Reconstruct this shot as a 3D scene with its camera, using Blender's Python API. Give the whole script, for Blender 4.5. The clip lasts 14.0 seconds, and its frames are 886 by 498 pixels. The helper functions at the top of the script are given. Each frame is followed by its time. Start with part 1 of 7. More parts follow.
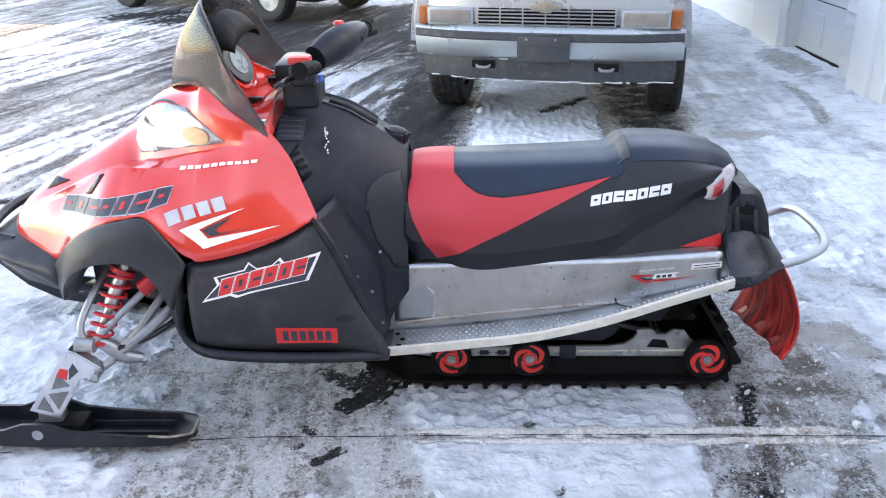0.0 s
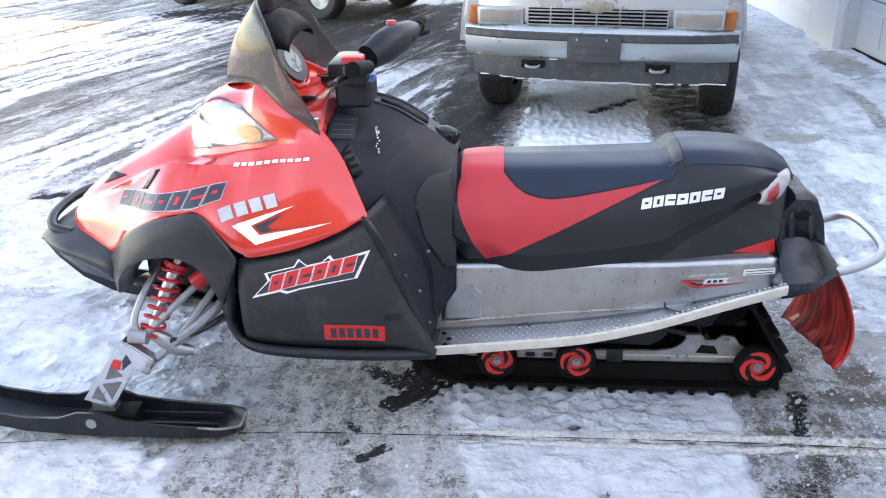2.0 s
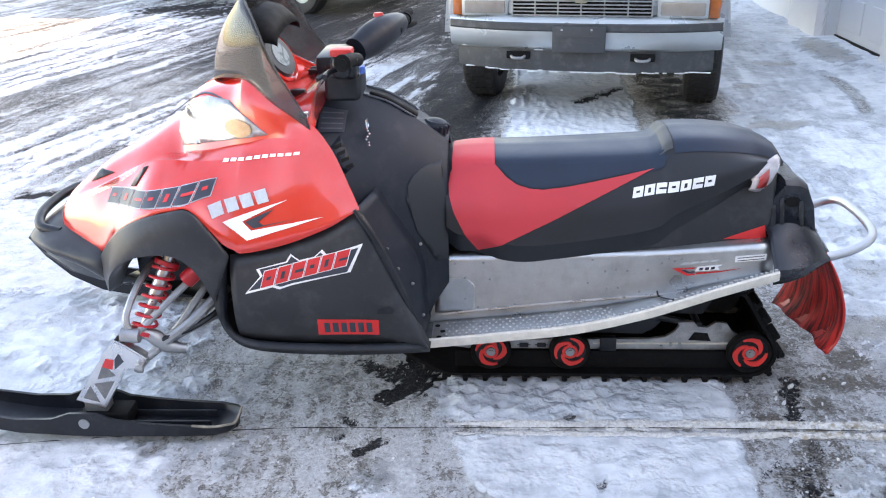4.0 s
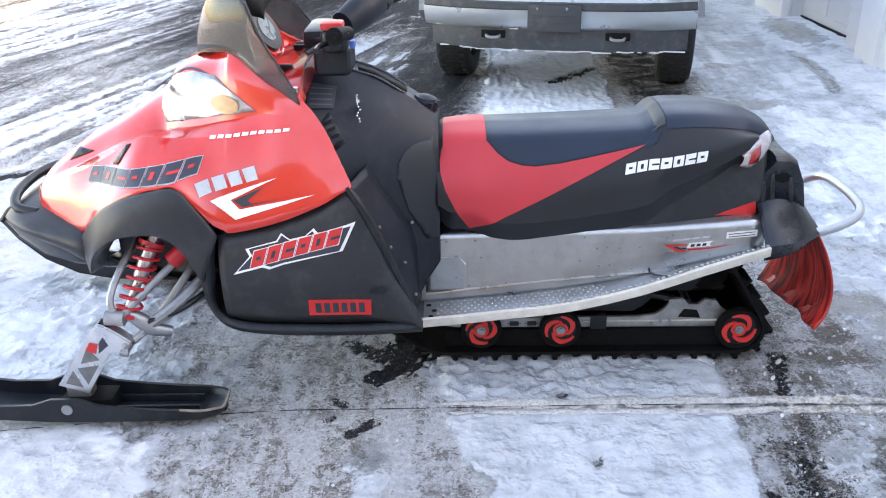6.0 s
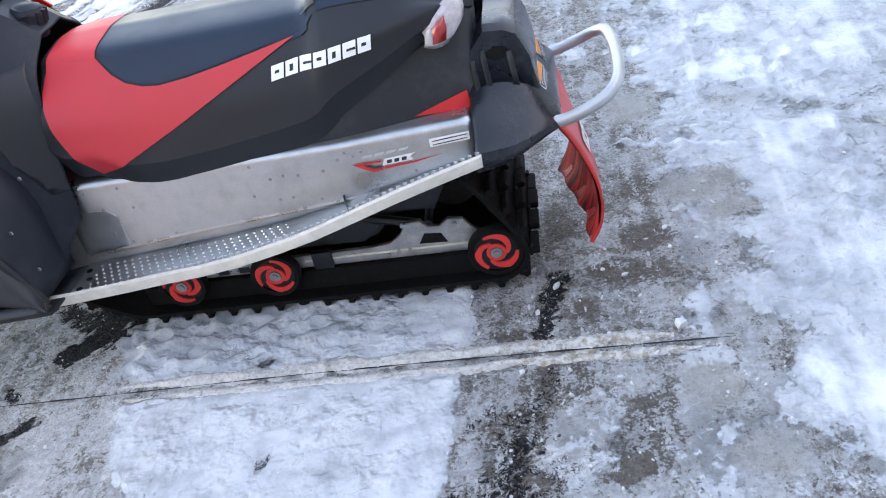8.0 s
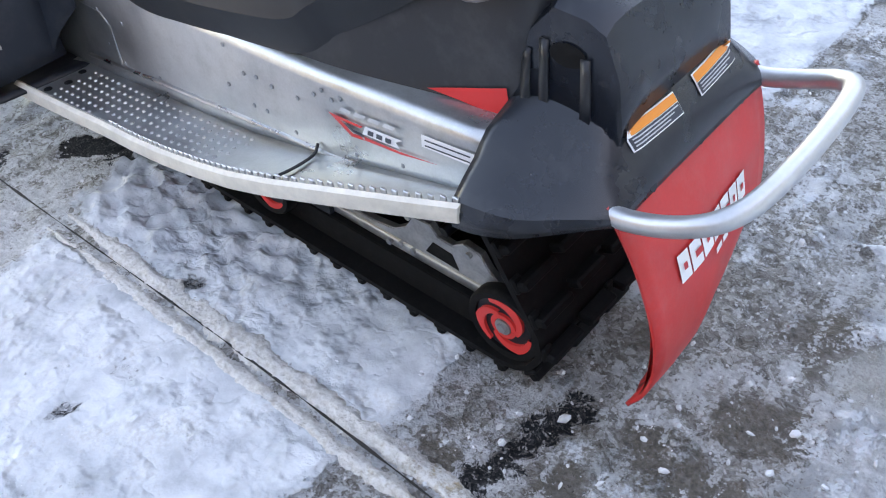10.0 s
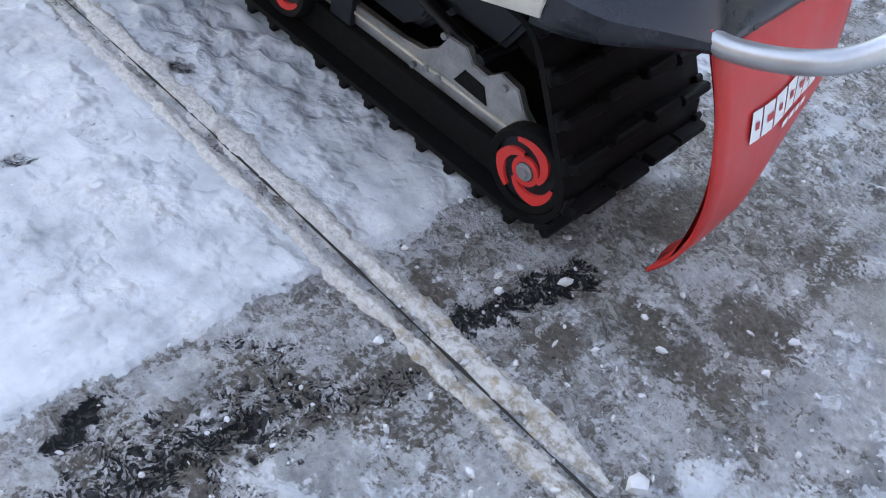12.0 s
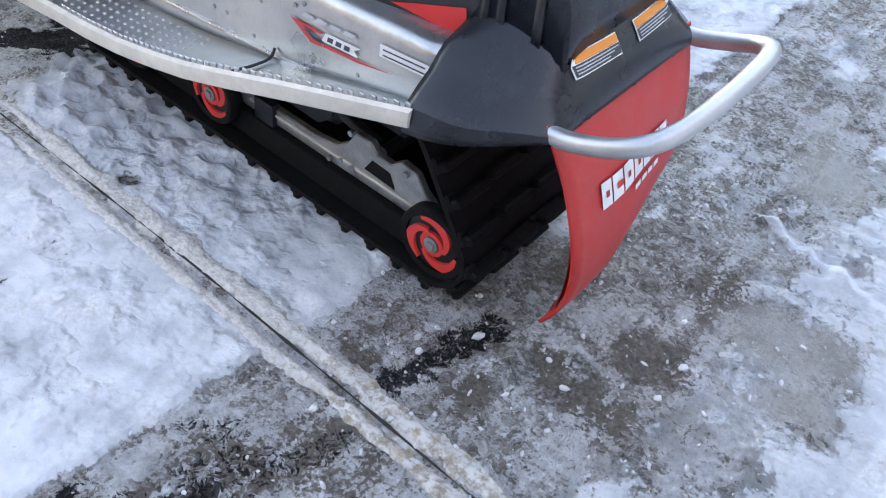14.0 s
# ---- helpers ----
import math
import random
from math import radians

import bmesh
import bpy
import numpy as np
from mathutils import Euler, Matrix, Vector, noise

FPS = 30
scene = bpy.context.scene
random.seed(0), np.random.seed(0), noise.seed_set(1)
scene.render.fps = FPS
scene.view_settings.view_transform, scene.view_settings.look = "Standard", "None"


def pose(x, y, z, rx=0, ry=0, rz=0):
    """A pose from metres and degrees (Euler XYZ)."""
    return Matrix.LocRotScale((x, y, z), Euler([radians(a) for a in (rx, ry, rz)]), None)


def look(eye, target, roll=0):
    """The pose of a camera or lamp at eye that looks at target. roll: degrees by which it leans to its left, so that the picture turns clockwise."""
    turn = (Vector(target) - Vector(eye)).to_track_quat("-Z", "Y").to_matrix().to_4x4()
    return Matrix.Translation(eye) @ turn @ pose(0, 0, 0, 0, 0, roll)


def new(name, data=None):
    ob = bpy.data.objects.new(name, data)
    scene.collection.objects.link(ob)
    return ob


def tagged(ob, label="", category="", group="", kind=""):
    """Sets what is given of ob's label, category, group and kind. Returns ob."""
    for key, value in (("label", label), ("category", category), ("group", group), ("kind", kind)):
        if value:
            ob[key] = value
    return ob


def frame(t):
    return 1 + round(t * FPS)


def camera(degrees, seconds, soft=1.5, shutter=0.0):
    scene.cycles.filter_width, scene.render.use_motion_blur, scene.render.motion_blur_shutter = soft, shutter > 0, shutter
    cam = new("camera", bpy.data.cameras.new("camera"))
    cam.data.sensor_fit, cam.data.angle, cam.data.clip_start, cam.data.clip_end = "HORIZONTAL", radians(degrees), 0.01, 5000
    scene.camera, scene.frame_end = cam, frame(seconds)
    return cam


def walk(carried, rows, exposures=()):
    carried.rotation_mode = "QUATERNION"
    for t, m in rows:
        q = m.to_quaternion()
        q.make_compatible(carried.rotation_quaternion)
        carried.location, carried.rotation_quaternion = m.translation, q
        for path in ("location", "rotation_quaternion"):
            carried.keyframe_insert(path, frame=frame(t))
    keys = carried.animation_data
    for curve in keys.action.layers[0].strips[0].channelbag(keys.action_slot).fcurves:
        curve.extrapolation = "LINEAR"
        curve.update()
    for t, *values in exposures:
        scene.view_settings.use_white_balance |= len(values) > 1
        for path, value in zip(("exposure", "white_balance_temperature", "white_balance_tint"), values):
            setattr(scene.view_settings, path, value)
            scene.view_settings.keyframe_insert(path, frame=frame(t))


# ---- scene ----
cam = camera(54.5, 14.0, soft=1.1)
PATH = [
    (0, (0.054, -0.084, 1.62), (0.014, 1.755, 0.833), -0.8),
    (0.5, (0.042, -0.089, 1.626), (-0.043, 1.748, 0.839), -0.0),
    (1, (0.04, -0.085, 1.626), (-0.082, 1.749, 0.836), -0.7),
    (1.5, (0.038, -0.084, 1.627), (-0.1, 1.747, 0.835), -1.0),
    (2, (0.038, -0.085, 1.625), (-0.102, 1.748, 0.837), -0.9),
    (2.5, (0.036, -0.09, 1.625), (-0.096, 1.743, 0.836), -0.9),
    (3, (0.039, -0.089, 1.623), (-0.088, 1.742, 0.829), -1.0),
    (5.5, (-0.059, -0.07, 1.613), (-0.112, 1.755, 0.797), -1.8),
    (6, (-0.075, -0.056, 1.593), (-0.095, 1.758, 0.753), -0.9),
    (6.5, (0.091, 0.023, 1.554), (0.033, 1.796, 0.63), -3.6),
    (7, (0.499, 0.161, 1.527), (0.446, 1.906, 0.55), -8.6),
    (7.5, (0.786, 0.389, 1.47), (0.652, 2.09, 0.426), -8.8),
    (8, (1.079, 0.663, 1.43), (0.786, 2.273, 0.281), -12.6),
    (8.2, (1.202, 0.768, 1.426), (0.705, 2.35, 0.308), -8.7),
    (10.3, (1.527, 1.747, 1.191), (0.533, 2.771, -0.211), -4.0),
    (10.5, (1.569, 1.678, 1.187), (0.571, 2.709, -0.207), -2.5),
    (11, (1.551, 1.592, 1.163), (0.538, 2.527, -0.286), 3.6),
    (11.3, (1.451, 1.57, 1.065), (0.535, 2.421, -0.496), 7.6),
    (11.5, (1.415, 1.549, 1.016), (0.616, 2.55, -0.52), 12.5),
    (12, (1.379, 1.564, 0.989), (0.616, 2.696, -0.472), 14.7),
    (12.5, (1.367, 1.567, 0.991), (0.616, 2.703, -0.473), 13.9),
    (13, (1.387, 1.565, 1.074), (0.623, 2.658, -0.416), 9.4),
    (13.5, (1.497, 1.568, 1.149), (0.678, 2.658, -0.314), 7.6),
    (14, (1.516, 1.574, 1.189), (0.717, 2.746, -0.221), 8.3),
]
walk(cam, [(t, look(eye, target, roll)) for t, eye, target, roll in PATH],
     exposures=[(0.0, 3.0, 8900, 20), (8.0, 3.02, 8900, 20), (10.5, 3.12, 8900, 20), (11.0, 3.14, 8900, 20), (11.5, 2.86, 8900, 20), (13.5, 2.88, 8900, 20), (14.0, 2.97, 8900, 20)])

# ---- world, sun, exposure ----
SUN_AZ, SUN_EL = radians(8), radians(24)      # from +x towards +y, above the horizon
world = bpy.data.worlds.new("world")
scene.world = world
world.use_nodes = True
wn, wl = world.node_tree.nodes, world.node_tree.links
sky = wn.new("ShaderNodeTexSky")
sky.sky_type, sky.sun_disc = "NISHITA", False
sky.sun_elevation, sky.sun_rotation = SUN_EL, radians(90) - SUN_AZ
wn["Background"].inputs["Strength"].default_value = 0.15
wl.new(sky.outputs[0], wn["Background"].inputs["Color"])
sun = new("sun", bpy.data.lights.new("sun", "SUN"))
sun.data.energy, sun.data.angle, sun.data.color = 4.0, radians(0.5), (1.0, 0.9, 0.76)
sun_way = Vector((math.cos(SUN_EL) * math.cos(SUN_AZ), math.cos(SUN_EL) * math.sin(SUN_AZ), math.sin(SUN_EL)))
sun.matrix_world = look(sun_way * 40, (0, 0, 0))


# ---- materials ----
def nodes_of(name):
    m = bpy.data.materials.new(name)
    m.use_nodes = True
    nt = m.node_tree
    return m, nt.nodes, nt.links, nt.nodes["Principled BSDF"]


def noise_node(nd, ln, coord, scale, detail=5.0, rough=0.6):
    n = nd.new("ShaderNodeTexNoise")
    n.inputs["Scale"].default_value, n.inputs["Detail"].default_value = scale, detail
    n.inputs["Roughness"].default_value = rough
    ln.new(coord, n.inputs["Vector"])
    return n.outputs["Fac"]


def ramp(nd, ln, fac, stops):
    r = nd.new("ShaderNodeValToRGB")
    el = r.color_ramp.elements
    while len(el) < len(stops):
        el.new(0.5)
    for e, (p, c) in zip(el, stops):
        e.position = p
        e.color = (*c, 1) if isinstance(c, tuple) else (c, c, c, 1)
    ln.new(fac, r.inputs["Fac"])
    return r.outputs["Color"]


def mixed(nd, ln, fac, a, b, blend="MIX"):
    m = nd.new("ShaderNodeMix")
    m.data_type, m.blend_type = "RGBA", blend
    for sock, v in ((m.inputs["Factor"], fac), (m.inputs["A"], a), (m.inputs["B"], b)):
        if hasattr(v, "links"):
            ln.new(v, sock)
        elif isinstance(v, tuple):
            sock.default_value = (*v, 1)
        else:
            sock.default_value = v
    return m.outputs["Result"]


def bumped(nd, ln, bsdf, height, strength, distance):
    b = nd.new("ShaderNodeBump")
    b.inputs["Strength"].default_value, b.inputs["Distance"].default_value = strength, distance
    ln.new(height, b.inputs["Height"])
    ln.new(b.outputs["Normal"], bsdf.inputs["Normal"])
    return b


def surface(name, color, rough, metal=0.0, var=0.12, scale=6.0, fine=150.0, bump=0.1, coat=0.0, dust=0.0, spread=0.08, frost=(0.42, 0.41, 0.40), spec=0.5):
    """A surface with colour and gloss that vary at two scales, fine relief, and a light dusting."""
    m, nd, ln, bs = nodes_of(name)
    co = nd.new("ShaderNodeTexCoord").outputs["Object"]
    big, small = noise_node(nd, ln, co, scale), noise_node(nd, ln, co, fine, 3.0)
    lo, hi = tuple(c * (1 - var) for c in color), tuple(min(1, c * (1 + var)) for c in color)
    col = ramp(nd, ln, big, [(0.3, lo), (0.7, hi)])
    col = mixed(nd, ln, 0.25, col, ramp(nd, ln, small, [(0.3, lo), (0.7, hi)]))
    if dust:
        mask = ramp(nd, ln, noise_node(nd, ln, co, scale * 2.3, 8.0, 0.7), [(0.5, 0.0), (0.75, dust)])
        col = mixed(nd, ln, mask, col, frost)
    ln.new(col, bs.inputs["Base Color"])
    ln.new(ramp(nd, ln, big, [(0.3, max(0.02, rough - spread)), (0.7, min(1, rough + spread))]), bs.inputs["Roughness"])
    bs.inputs["Metallic"].default_value = metal
    bs.inputs["Specular IOR Level"].default_value = spec
    bs.inputs["Coat Weight"].default_value = coat
    bs.inputs["Coat Roughness"].default_value = 0.05
    bumped(nd, ln, bs, small, bump, 0.001)
    return m


def glassy(name, tint, rough=0.05, mirror=1.0, ior=1.5, sky_grey=0.0):
    """Thin tinted plastic or glass: lets light through, with a gloss that grows towards grazing."""
    m, nd, ln, bs = nodes_of(name)
    nd.remove(bs)
    tr, gl, mx, fr = (nd.new("ShaderNodeBsdfTransparent"), nd.new("ShaderNodeBsdfGlossy"), nd.new("ShaderNodeMixShader"), nd.new("ShaderNodeFresnel"))
    tr.inputs["Color"].default_value = (*tint, 1)
    gl.inputs["Roughness"].default_value = rough
    gl.inputs["Color"].default_value = (mirror, mirror, mirror, 1)
    fr.inputs["IOR"].default_value = ior
    ln.new(fr.outputs[0], mx.inputs[0])
    # diffuse grey stands in for the pale sky reflected in the sheet
    if sky_grey:
        df, hz = nd.new("ShaderNodeBsdfDiffuse"), nd.new("ShaderNodeMixShader")
        df.inputs["Color"].default_value = (0.44, 0.45, 0.465, 1)
        hz.inputs[0].default_value = sky_grey
        ln.new(tr.outputs[0], hz.inputs[1])
        ln.new(df.outputs[0], hz.inputs[2])
        ln.new(hz.outputs[0], mx.inputs[1])
    else:
        ln.new(tr.outputs[0], mx.inputs[1])
    ln.new(gl.outputs[0], mx.inputs[2])
    ln.new(mx.outputs[0], nd["Material Output"].inputs["Surface"])
    return m


RED = surface("red_paint", (0.70, 0.026, 0.016), 0.2, var=0.06, coat=1.0, bump=0.01, dust=0.04, spread=0.05)
CONSOLE = surface("blue_black_plastic", (0.012, 0.016, 0.023), 0.46, var=0.2, fine=700, bump=0.05, dust=0.03, spec=0.2)
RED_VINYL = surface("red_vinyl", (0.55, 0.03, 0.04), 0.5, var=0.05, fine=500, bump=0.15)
RED_PLASTIC = surface("red_plastic", (0.58, 0.026, 0.024), 0.40, var=0.12, bump=0.1, dust=0.10)
RED_SPRING = surface("red_spring", (0.55, 0.02, 0.03), 0.35, var=0.08, bump=0.05)
RED_WHEEL = surface("red_wheel_plastic", (0.72, 0.04, 0.035), 0.42, var=0.08, bump=0.05)
BLACK = surface("black_plastic", (0.007, 0.009, 0.013), 0.38, var=0.25, fine=600, bump=0.06, dust=0.05, spec=0.4)
GREY_BLACK = surface("dark_grey_plastic", (0.022, 0.024, 0.028), 0.44, var=0.2, fine=700, bump=0.08, dust=0.06, spec=0.4)
# black vinyl with the sky's blue sheen mixed into its colour
SKY_VINYL = surface("sky_blued_black_vinyl", (0.008, 0.020, 0.040), 0.40, var=0.2, fine=420, bump=0.12, spec=0.35)
VINYL_SIDE = surface("charcoal_vinyl", (0.015, 0.017, 0.021), 0.45, var=0.15, fine=420, bump=0.12, spec=0.35)
RUBBER = surface("black_rubber", (0.005, 0.0051, 0.0055), 0.7, var=0.35, scale=20, bump=0.4, dust=0.02, spec=0.15)
TUBE_ALU = surface("dull_tube_aluminium", (0.52, 0.53, 0.54), 0.42, metal=0.85, var=0.12, scale=18, bump=0.1)
ALU = surface("brushed_aluminium", (0.48, 0.495, 0.50), 0.36, metal=0.92, var=0.2, scale=7, fine=260, bump=0.12, spread=0.12, dust=0.35, frost=(0.24, 0.235, 0.22))
ALU_BRIGHT = surface("bright_aluminium", (0.58, 0.59, 0.6), 0.3, metal=1.0, var=0.12, scale=14, bump=0.05)
ALU_WORN = surface("worn_aluminium_edge", (0.63, 0.59, 0.515), 0.55, metal=0.2, var=0.15, scale=30, bump=0.3)
STEEL = surface("grey_steel", (0.33, 0.34, 0.35), 0.42, metal=0.7, var=0.2, scale=25, bump=0.1)
CHROME = surface("chrome", (0.8, 0.8, 0.8), 0.12, metal=1.0, var=0.05, bump=0.0)
WHITE_DECAL = surface("white_decal", (0.8, 0.8, 0.8), 0.35, var=0.04, bump=0.02)
DIAL_GREY = surface("dial_grey", (0.13, 0.17, 0.19), 0.3, var=0.2, scale=60, bump=0.0)
SILVER_DECAL = surface("silver_decal", (0.5, 0.52, 0.54), 0.35, var=0.15, scale=60, bump=0.02)
DARK_DECAL = surface("dark_decal", (0.03, 0.035, 0.05), 0.35, var=0.1, bump=0.02)
RED_DECAL = surface("red_decal", (0.66, 0.03, 0.03), 0.35, var=0.05, bump=0.02)
ORANGE_DECAL = surface("orange_decal", (0.8, 0.25, 0.03), 0.4, var=0.06, bump=0.02)
PALE_AMBER = surface("pale_amber_reflector", (0.50, 0.28, 0.13), 0.25, var=0.15, scale=30, coat=0.5, bump=0.05)
TRUSS_GAP = surface("shaded_cast_web", (0.16, 0.165, 0.17), 0.6, metal=0.3, var=0.3, scale=40)
LABEL_GREY = surface("label_grey", (0.10, 0.11, 0.12), 0.45, var=0.15, scale=60, bump=0.0)
GLOSS_BLACK = surface("satin_black_plastic", (0.008, 0.011, 0.017), 0.27, var=0.2, fine=500, bump=0.05, dust=0.04, spec=0.5)


def lens_material():
    m, nd, ln, bs = nodes_of("clear_lens_reflector")
    co = nd.new("ShaderNodeTexCoord").outputs["Object"]
    v = nd.new("ShaderNodeTexVoronoi")
    v.inputs["Scale"].default_value = 13.0
    ln.new(co, v.inputs["Vector"])
    sep = nd.new("ShaderNodeSeparateColor")
    ln.new(v.outputs["Color"], sep.inputs[0])
    col = ramp(nd, ln, sep.outputs[0], [(0.0, (0.10, 0.105, 0.115)), (0.45, (0.26, 0.26, 0.26)), (1.0, (0.42, 0.42, 0.41))])
    ln.new(mixed(nd, ln, 0.35, col, ramp(nd, ln, noise_node(nd, ln, co, 45, 4), [(0.3, 0.3), (0.7, 0.7)])), bs.inputs["Base Color"])
    bs.inputs["Roughness"].default_value = 0.25
    bs.inputs["Metallic"].default_value = 0.5
    bs.inputs["Coat Weight"].default_value = 0.5
    bumped(nd, ln, bs, v.outputs["Distance"], 0.5, 0.01)
    return m


LENS = lens_material()


def streaked(name, a, b, rough):
    """Scuffs that run down a panel."""
    m, nd, ln, bs = nodes_of(name)
    co = nd.new("ShaderNodeTexCoord").outputs["Object"]
    mp = nd.new("ShaderNodeMapping")
    mp.inputs["Scale"].default_value = (0.3, 1.0, 0.08)
    ln.new(co, mp.inputs["Vector"])
    ln.new(ramp(nd, ln, noise_node(nd, ln, mp.outputs[0], 55, 5, 0.65), [(0.40, a), (0.58, b)]), bs.inputs["Base Color"])
    bs.inputs["Roughness"].default_value = rough
    bs.inputs["Specular IOR Level"].default_value = 0.2
    return m


FLAP_INNER = streaked("scuffed_flap", (0.09, 0.012, 0.012), (0.66, 0.036, 0.032), 0.6)
RAIL_ALU = surface("worn_rail_aluminium", (0.42, 0.42, 0.41), 0.4, metal=0.85, var=0.35, scale=22, bump=0.2, dust=0.25, frost=(0.12, 0.11, 0.10))
RED_LENS = surface("red_lens", (0.4, 0.02, 0.02), 0.15, var=0.15, scale=60, coat=0.8, bump=0.05)
TAIL_LENS = surface("frosted_tail_lens", (0.48, 0.43, 0.44), 0.2, var=0.3, scale=50, coat=0.8, bump=0.1)
SMOKE = glassy("smoked_windshield", (0.46, 0.46, 0.45), 0.07, mirror=0.5, ior=1.5, sky_grey=0.10)


# ---- building helpers ----
def part(name, bm, material, parent=None, label="", sharp=35, smooth=True):
    """Links a bmesh as one mesh object, under a thing or a part."""
    bmesh.ops.recalc_face_normals(bm, faces=bm.faces)
    me = bpy.data.meshes.new(name)
    bm.to_mesh(me)
    bm.free()
    if smooth:
        me.polygons.foreach_set("use_smooth", [True] * len(me.polygons))
        me.set_sharp_from_angle(angle=radians(sharp))
    me.materials.append(material)
    ob = new(name, me)
    if parent is not None:
        ob.parent = parent
    if label:
        tagged(ob, label)
    return ob


def share(ob, name, m, parent=None):
    """Another object on the mesh of ob."""
    o = new(name, ob.data)
    o.parent = parent if parent is not None else ob.parent
    o.matrix_basis = m
    return o


def thing(name, label, category, at=(0, 0, 0), turn=0.0, group="", kind=""):
    e = new(name)
    e.empty_display_size = 0.1
    e.matrix_basis = pose(*at, 0, 0, turn)
    return tagged(e, label, category, group, kind)


def box(bm, centre, size, bevel=0.0, m=None, seg=2):
    r = bmesh.ops.create_cube(bm, size=1.0, matrix=(m or Matrix()) @ Matrix.Translation(centre) @ Matrix.Diagonal((*size, 1)))
    if bevel:
        es = list({e for v in r["verts"] for e in v.link_edges})
        bmesh.ops.bevel(bm, geom=es, offset=bevel, segments=seg, affect="EDGES", profile=0.6)
    return bm


def rod(bm, a, b, r, seg=12, r2=None):
    a, b = Vector(a), Vector(b)
    m = Matrix.Translation((a + b) / 2) @ (b - a).to_track_quat("Z", "Y").to_matrix().to_4x4()
    bmesh.ops.create_cone(bm, cap_ends=True, segments=seg, radius1=r, radius2=r if r2 is None else r2, depth=(b - a).length, matrix=m)
    return bm


def spline(pts, n):
    """Catmull-Rom through the points, n steps a span."""
    p = [Vector(q) for q in pts]
    p = [2 * p[0] - p[1]] + p + [2 * p[-1] - p[-2]]
    out = []
    for i in range(1, len(p) - 2):
        for k in range(n):
            t = k / n
            a, b, c, d = p[i - 1:i + 3]
            out.append(0.5 * (2 * b + (c - a) * t + (2 * a - 5 * b + 4 * c - d) * t * t + (3 * b - a - 3 * c + d) * t ** 3))
    return out + [p[-2]]


def rings(bm, rows, closed=False, caps=False):
    """Quads between rows of points."""
    vs = [[bm.verts.new(q) for q in row] for row in rows]
    for a, b in zip(vs, vs[1:]):
        n = len(a)
        for k in range(n if closed else n - 1):
            quad = (a[k], a[(k + 1) % n], b[(k + 1) % n], b[k])
            if len(set(quad)) == 4:
                try:
                    bm.faces.new(quad)
                except ValueError:
                    pass
    if caps and closed:
        for row in (vs[0], vs[-1]):
            bm.faces.new(row)
    return bm


def pipe(bm, pts, r, seg=10, n=6, smooth=True, flat=1.0):
    """A round bar swept along a smooth line."""
    line = spline(pts, n) if smooth else [Vector(q) for q in pts]
    rows, up = [], None
    for i, q in enumerate(line):
        d = (line[min(i + 1, len(line) - 1)] - line[max(i - 1, 0)]).normalized()
        if up is None:
            up = d.orthogonal().normalized()
        up = (up - d * up.dot(d)).normalized()
        side = d.cross(up)
        rad = float(np.interp(i / (len(line) - 1), np.linspace(0, 1, len(r)), r)) if isinstance(r, (list, tuple)) else r
        rows.append([q + rad * (math.cos(a) * up + flat * math.sin(a) * side) for a in (2 * math.pi * k / seg for k in range(seg))])
    return rings(bm, rows, True, True)


def plate(bm, outline, y0, y1, bevel=0.0):
    """A polygon of (x, z) points made into a slab from y0 to y1."""
    a = [bm.verts.new((x, y0, z)) for x, z in outline]
    f = bm.faces.new(a)
    r = bmesh.ops.extrude_face_region(bm, geom=[f])
    vs = [g for g in r["geom"] if isinstance(g, bmesh.types.BMVert)]
    for v in vs:
        v.co.y = y1
    if bevel:
        es = [e for e in bm.edges if len(e.link_faces) == 2 and e.calc_face_angle(0) > 0.6 and (e.verts[0] in vs or e.verts[0] in a)]
        bmesh.ops.bevel(bm, geom=es, offset=bevel, segments=2, affect="EDGES")
    return bm


def half_loft(stations, nu=7, nv=6, merge=True, crease=0):
    """A body that is the same on both sides: stations (x, [(y, z), ...]) from the middle line outwards."""
    cols = list(zip(*[[Vector((x, y, z)) for y, z in pts] for x, pts in stations]))
    rails = [spline(c, nu) for c in cols]
    rows = []
    for k in range(len(rails[0])):
        line = [r[k] for r in rails]
        cuts = [0, *(crease if isinstance(crease, tuple) else (crease,) if crease else ()), len(line) - 1]
        near = [q for a, b in zip(cuts, cuts[1:]) for q in spline(line[a:b + 1], nv)[:-1]] + [line[-1]]
        far = [Vector((q.x, -q.y, q.z)) for q in near]
        rows.append(near[::-1] + (far[1:] if merge else far))
    return rows


def loft_body(stations, nu=7, nv=6, open_middle=False, crease=0):
    bm = bmesh.new()
    rows = half_loft(stations, nu, nv, not open_middle, crease)
    if not open_middle:
        return rings(bm, rows)
    half = len(rows[0]) // 2
    rings(bm, [r[:half] for r in rows])
    return rings(bm, [r[half:] for r in rows])


def shell(ob, thick):
    s = ob.modifiers.new("thickness", "SOLIDIFY")
    s.thickness, s.offset = thick, -1.0
    return ob


def tree_of(*obs):
    from mathutils.bvhtree import BVHTree
    vs, fs = [], []
    for ob in obs:
        base = len(vs)
        vs += [v.co.copy() for v in ob.data.vertices]
        fs += [[base + i for i in p.vertices] for p in ob.data.polygons]
    return BVHTree.FromPolygons(vs, fs)


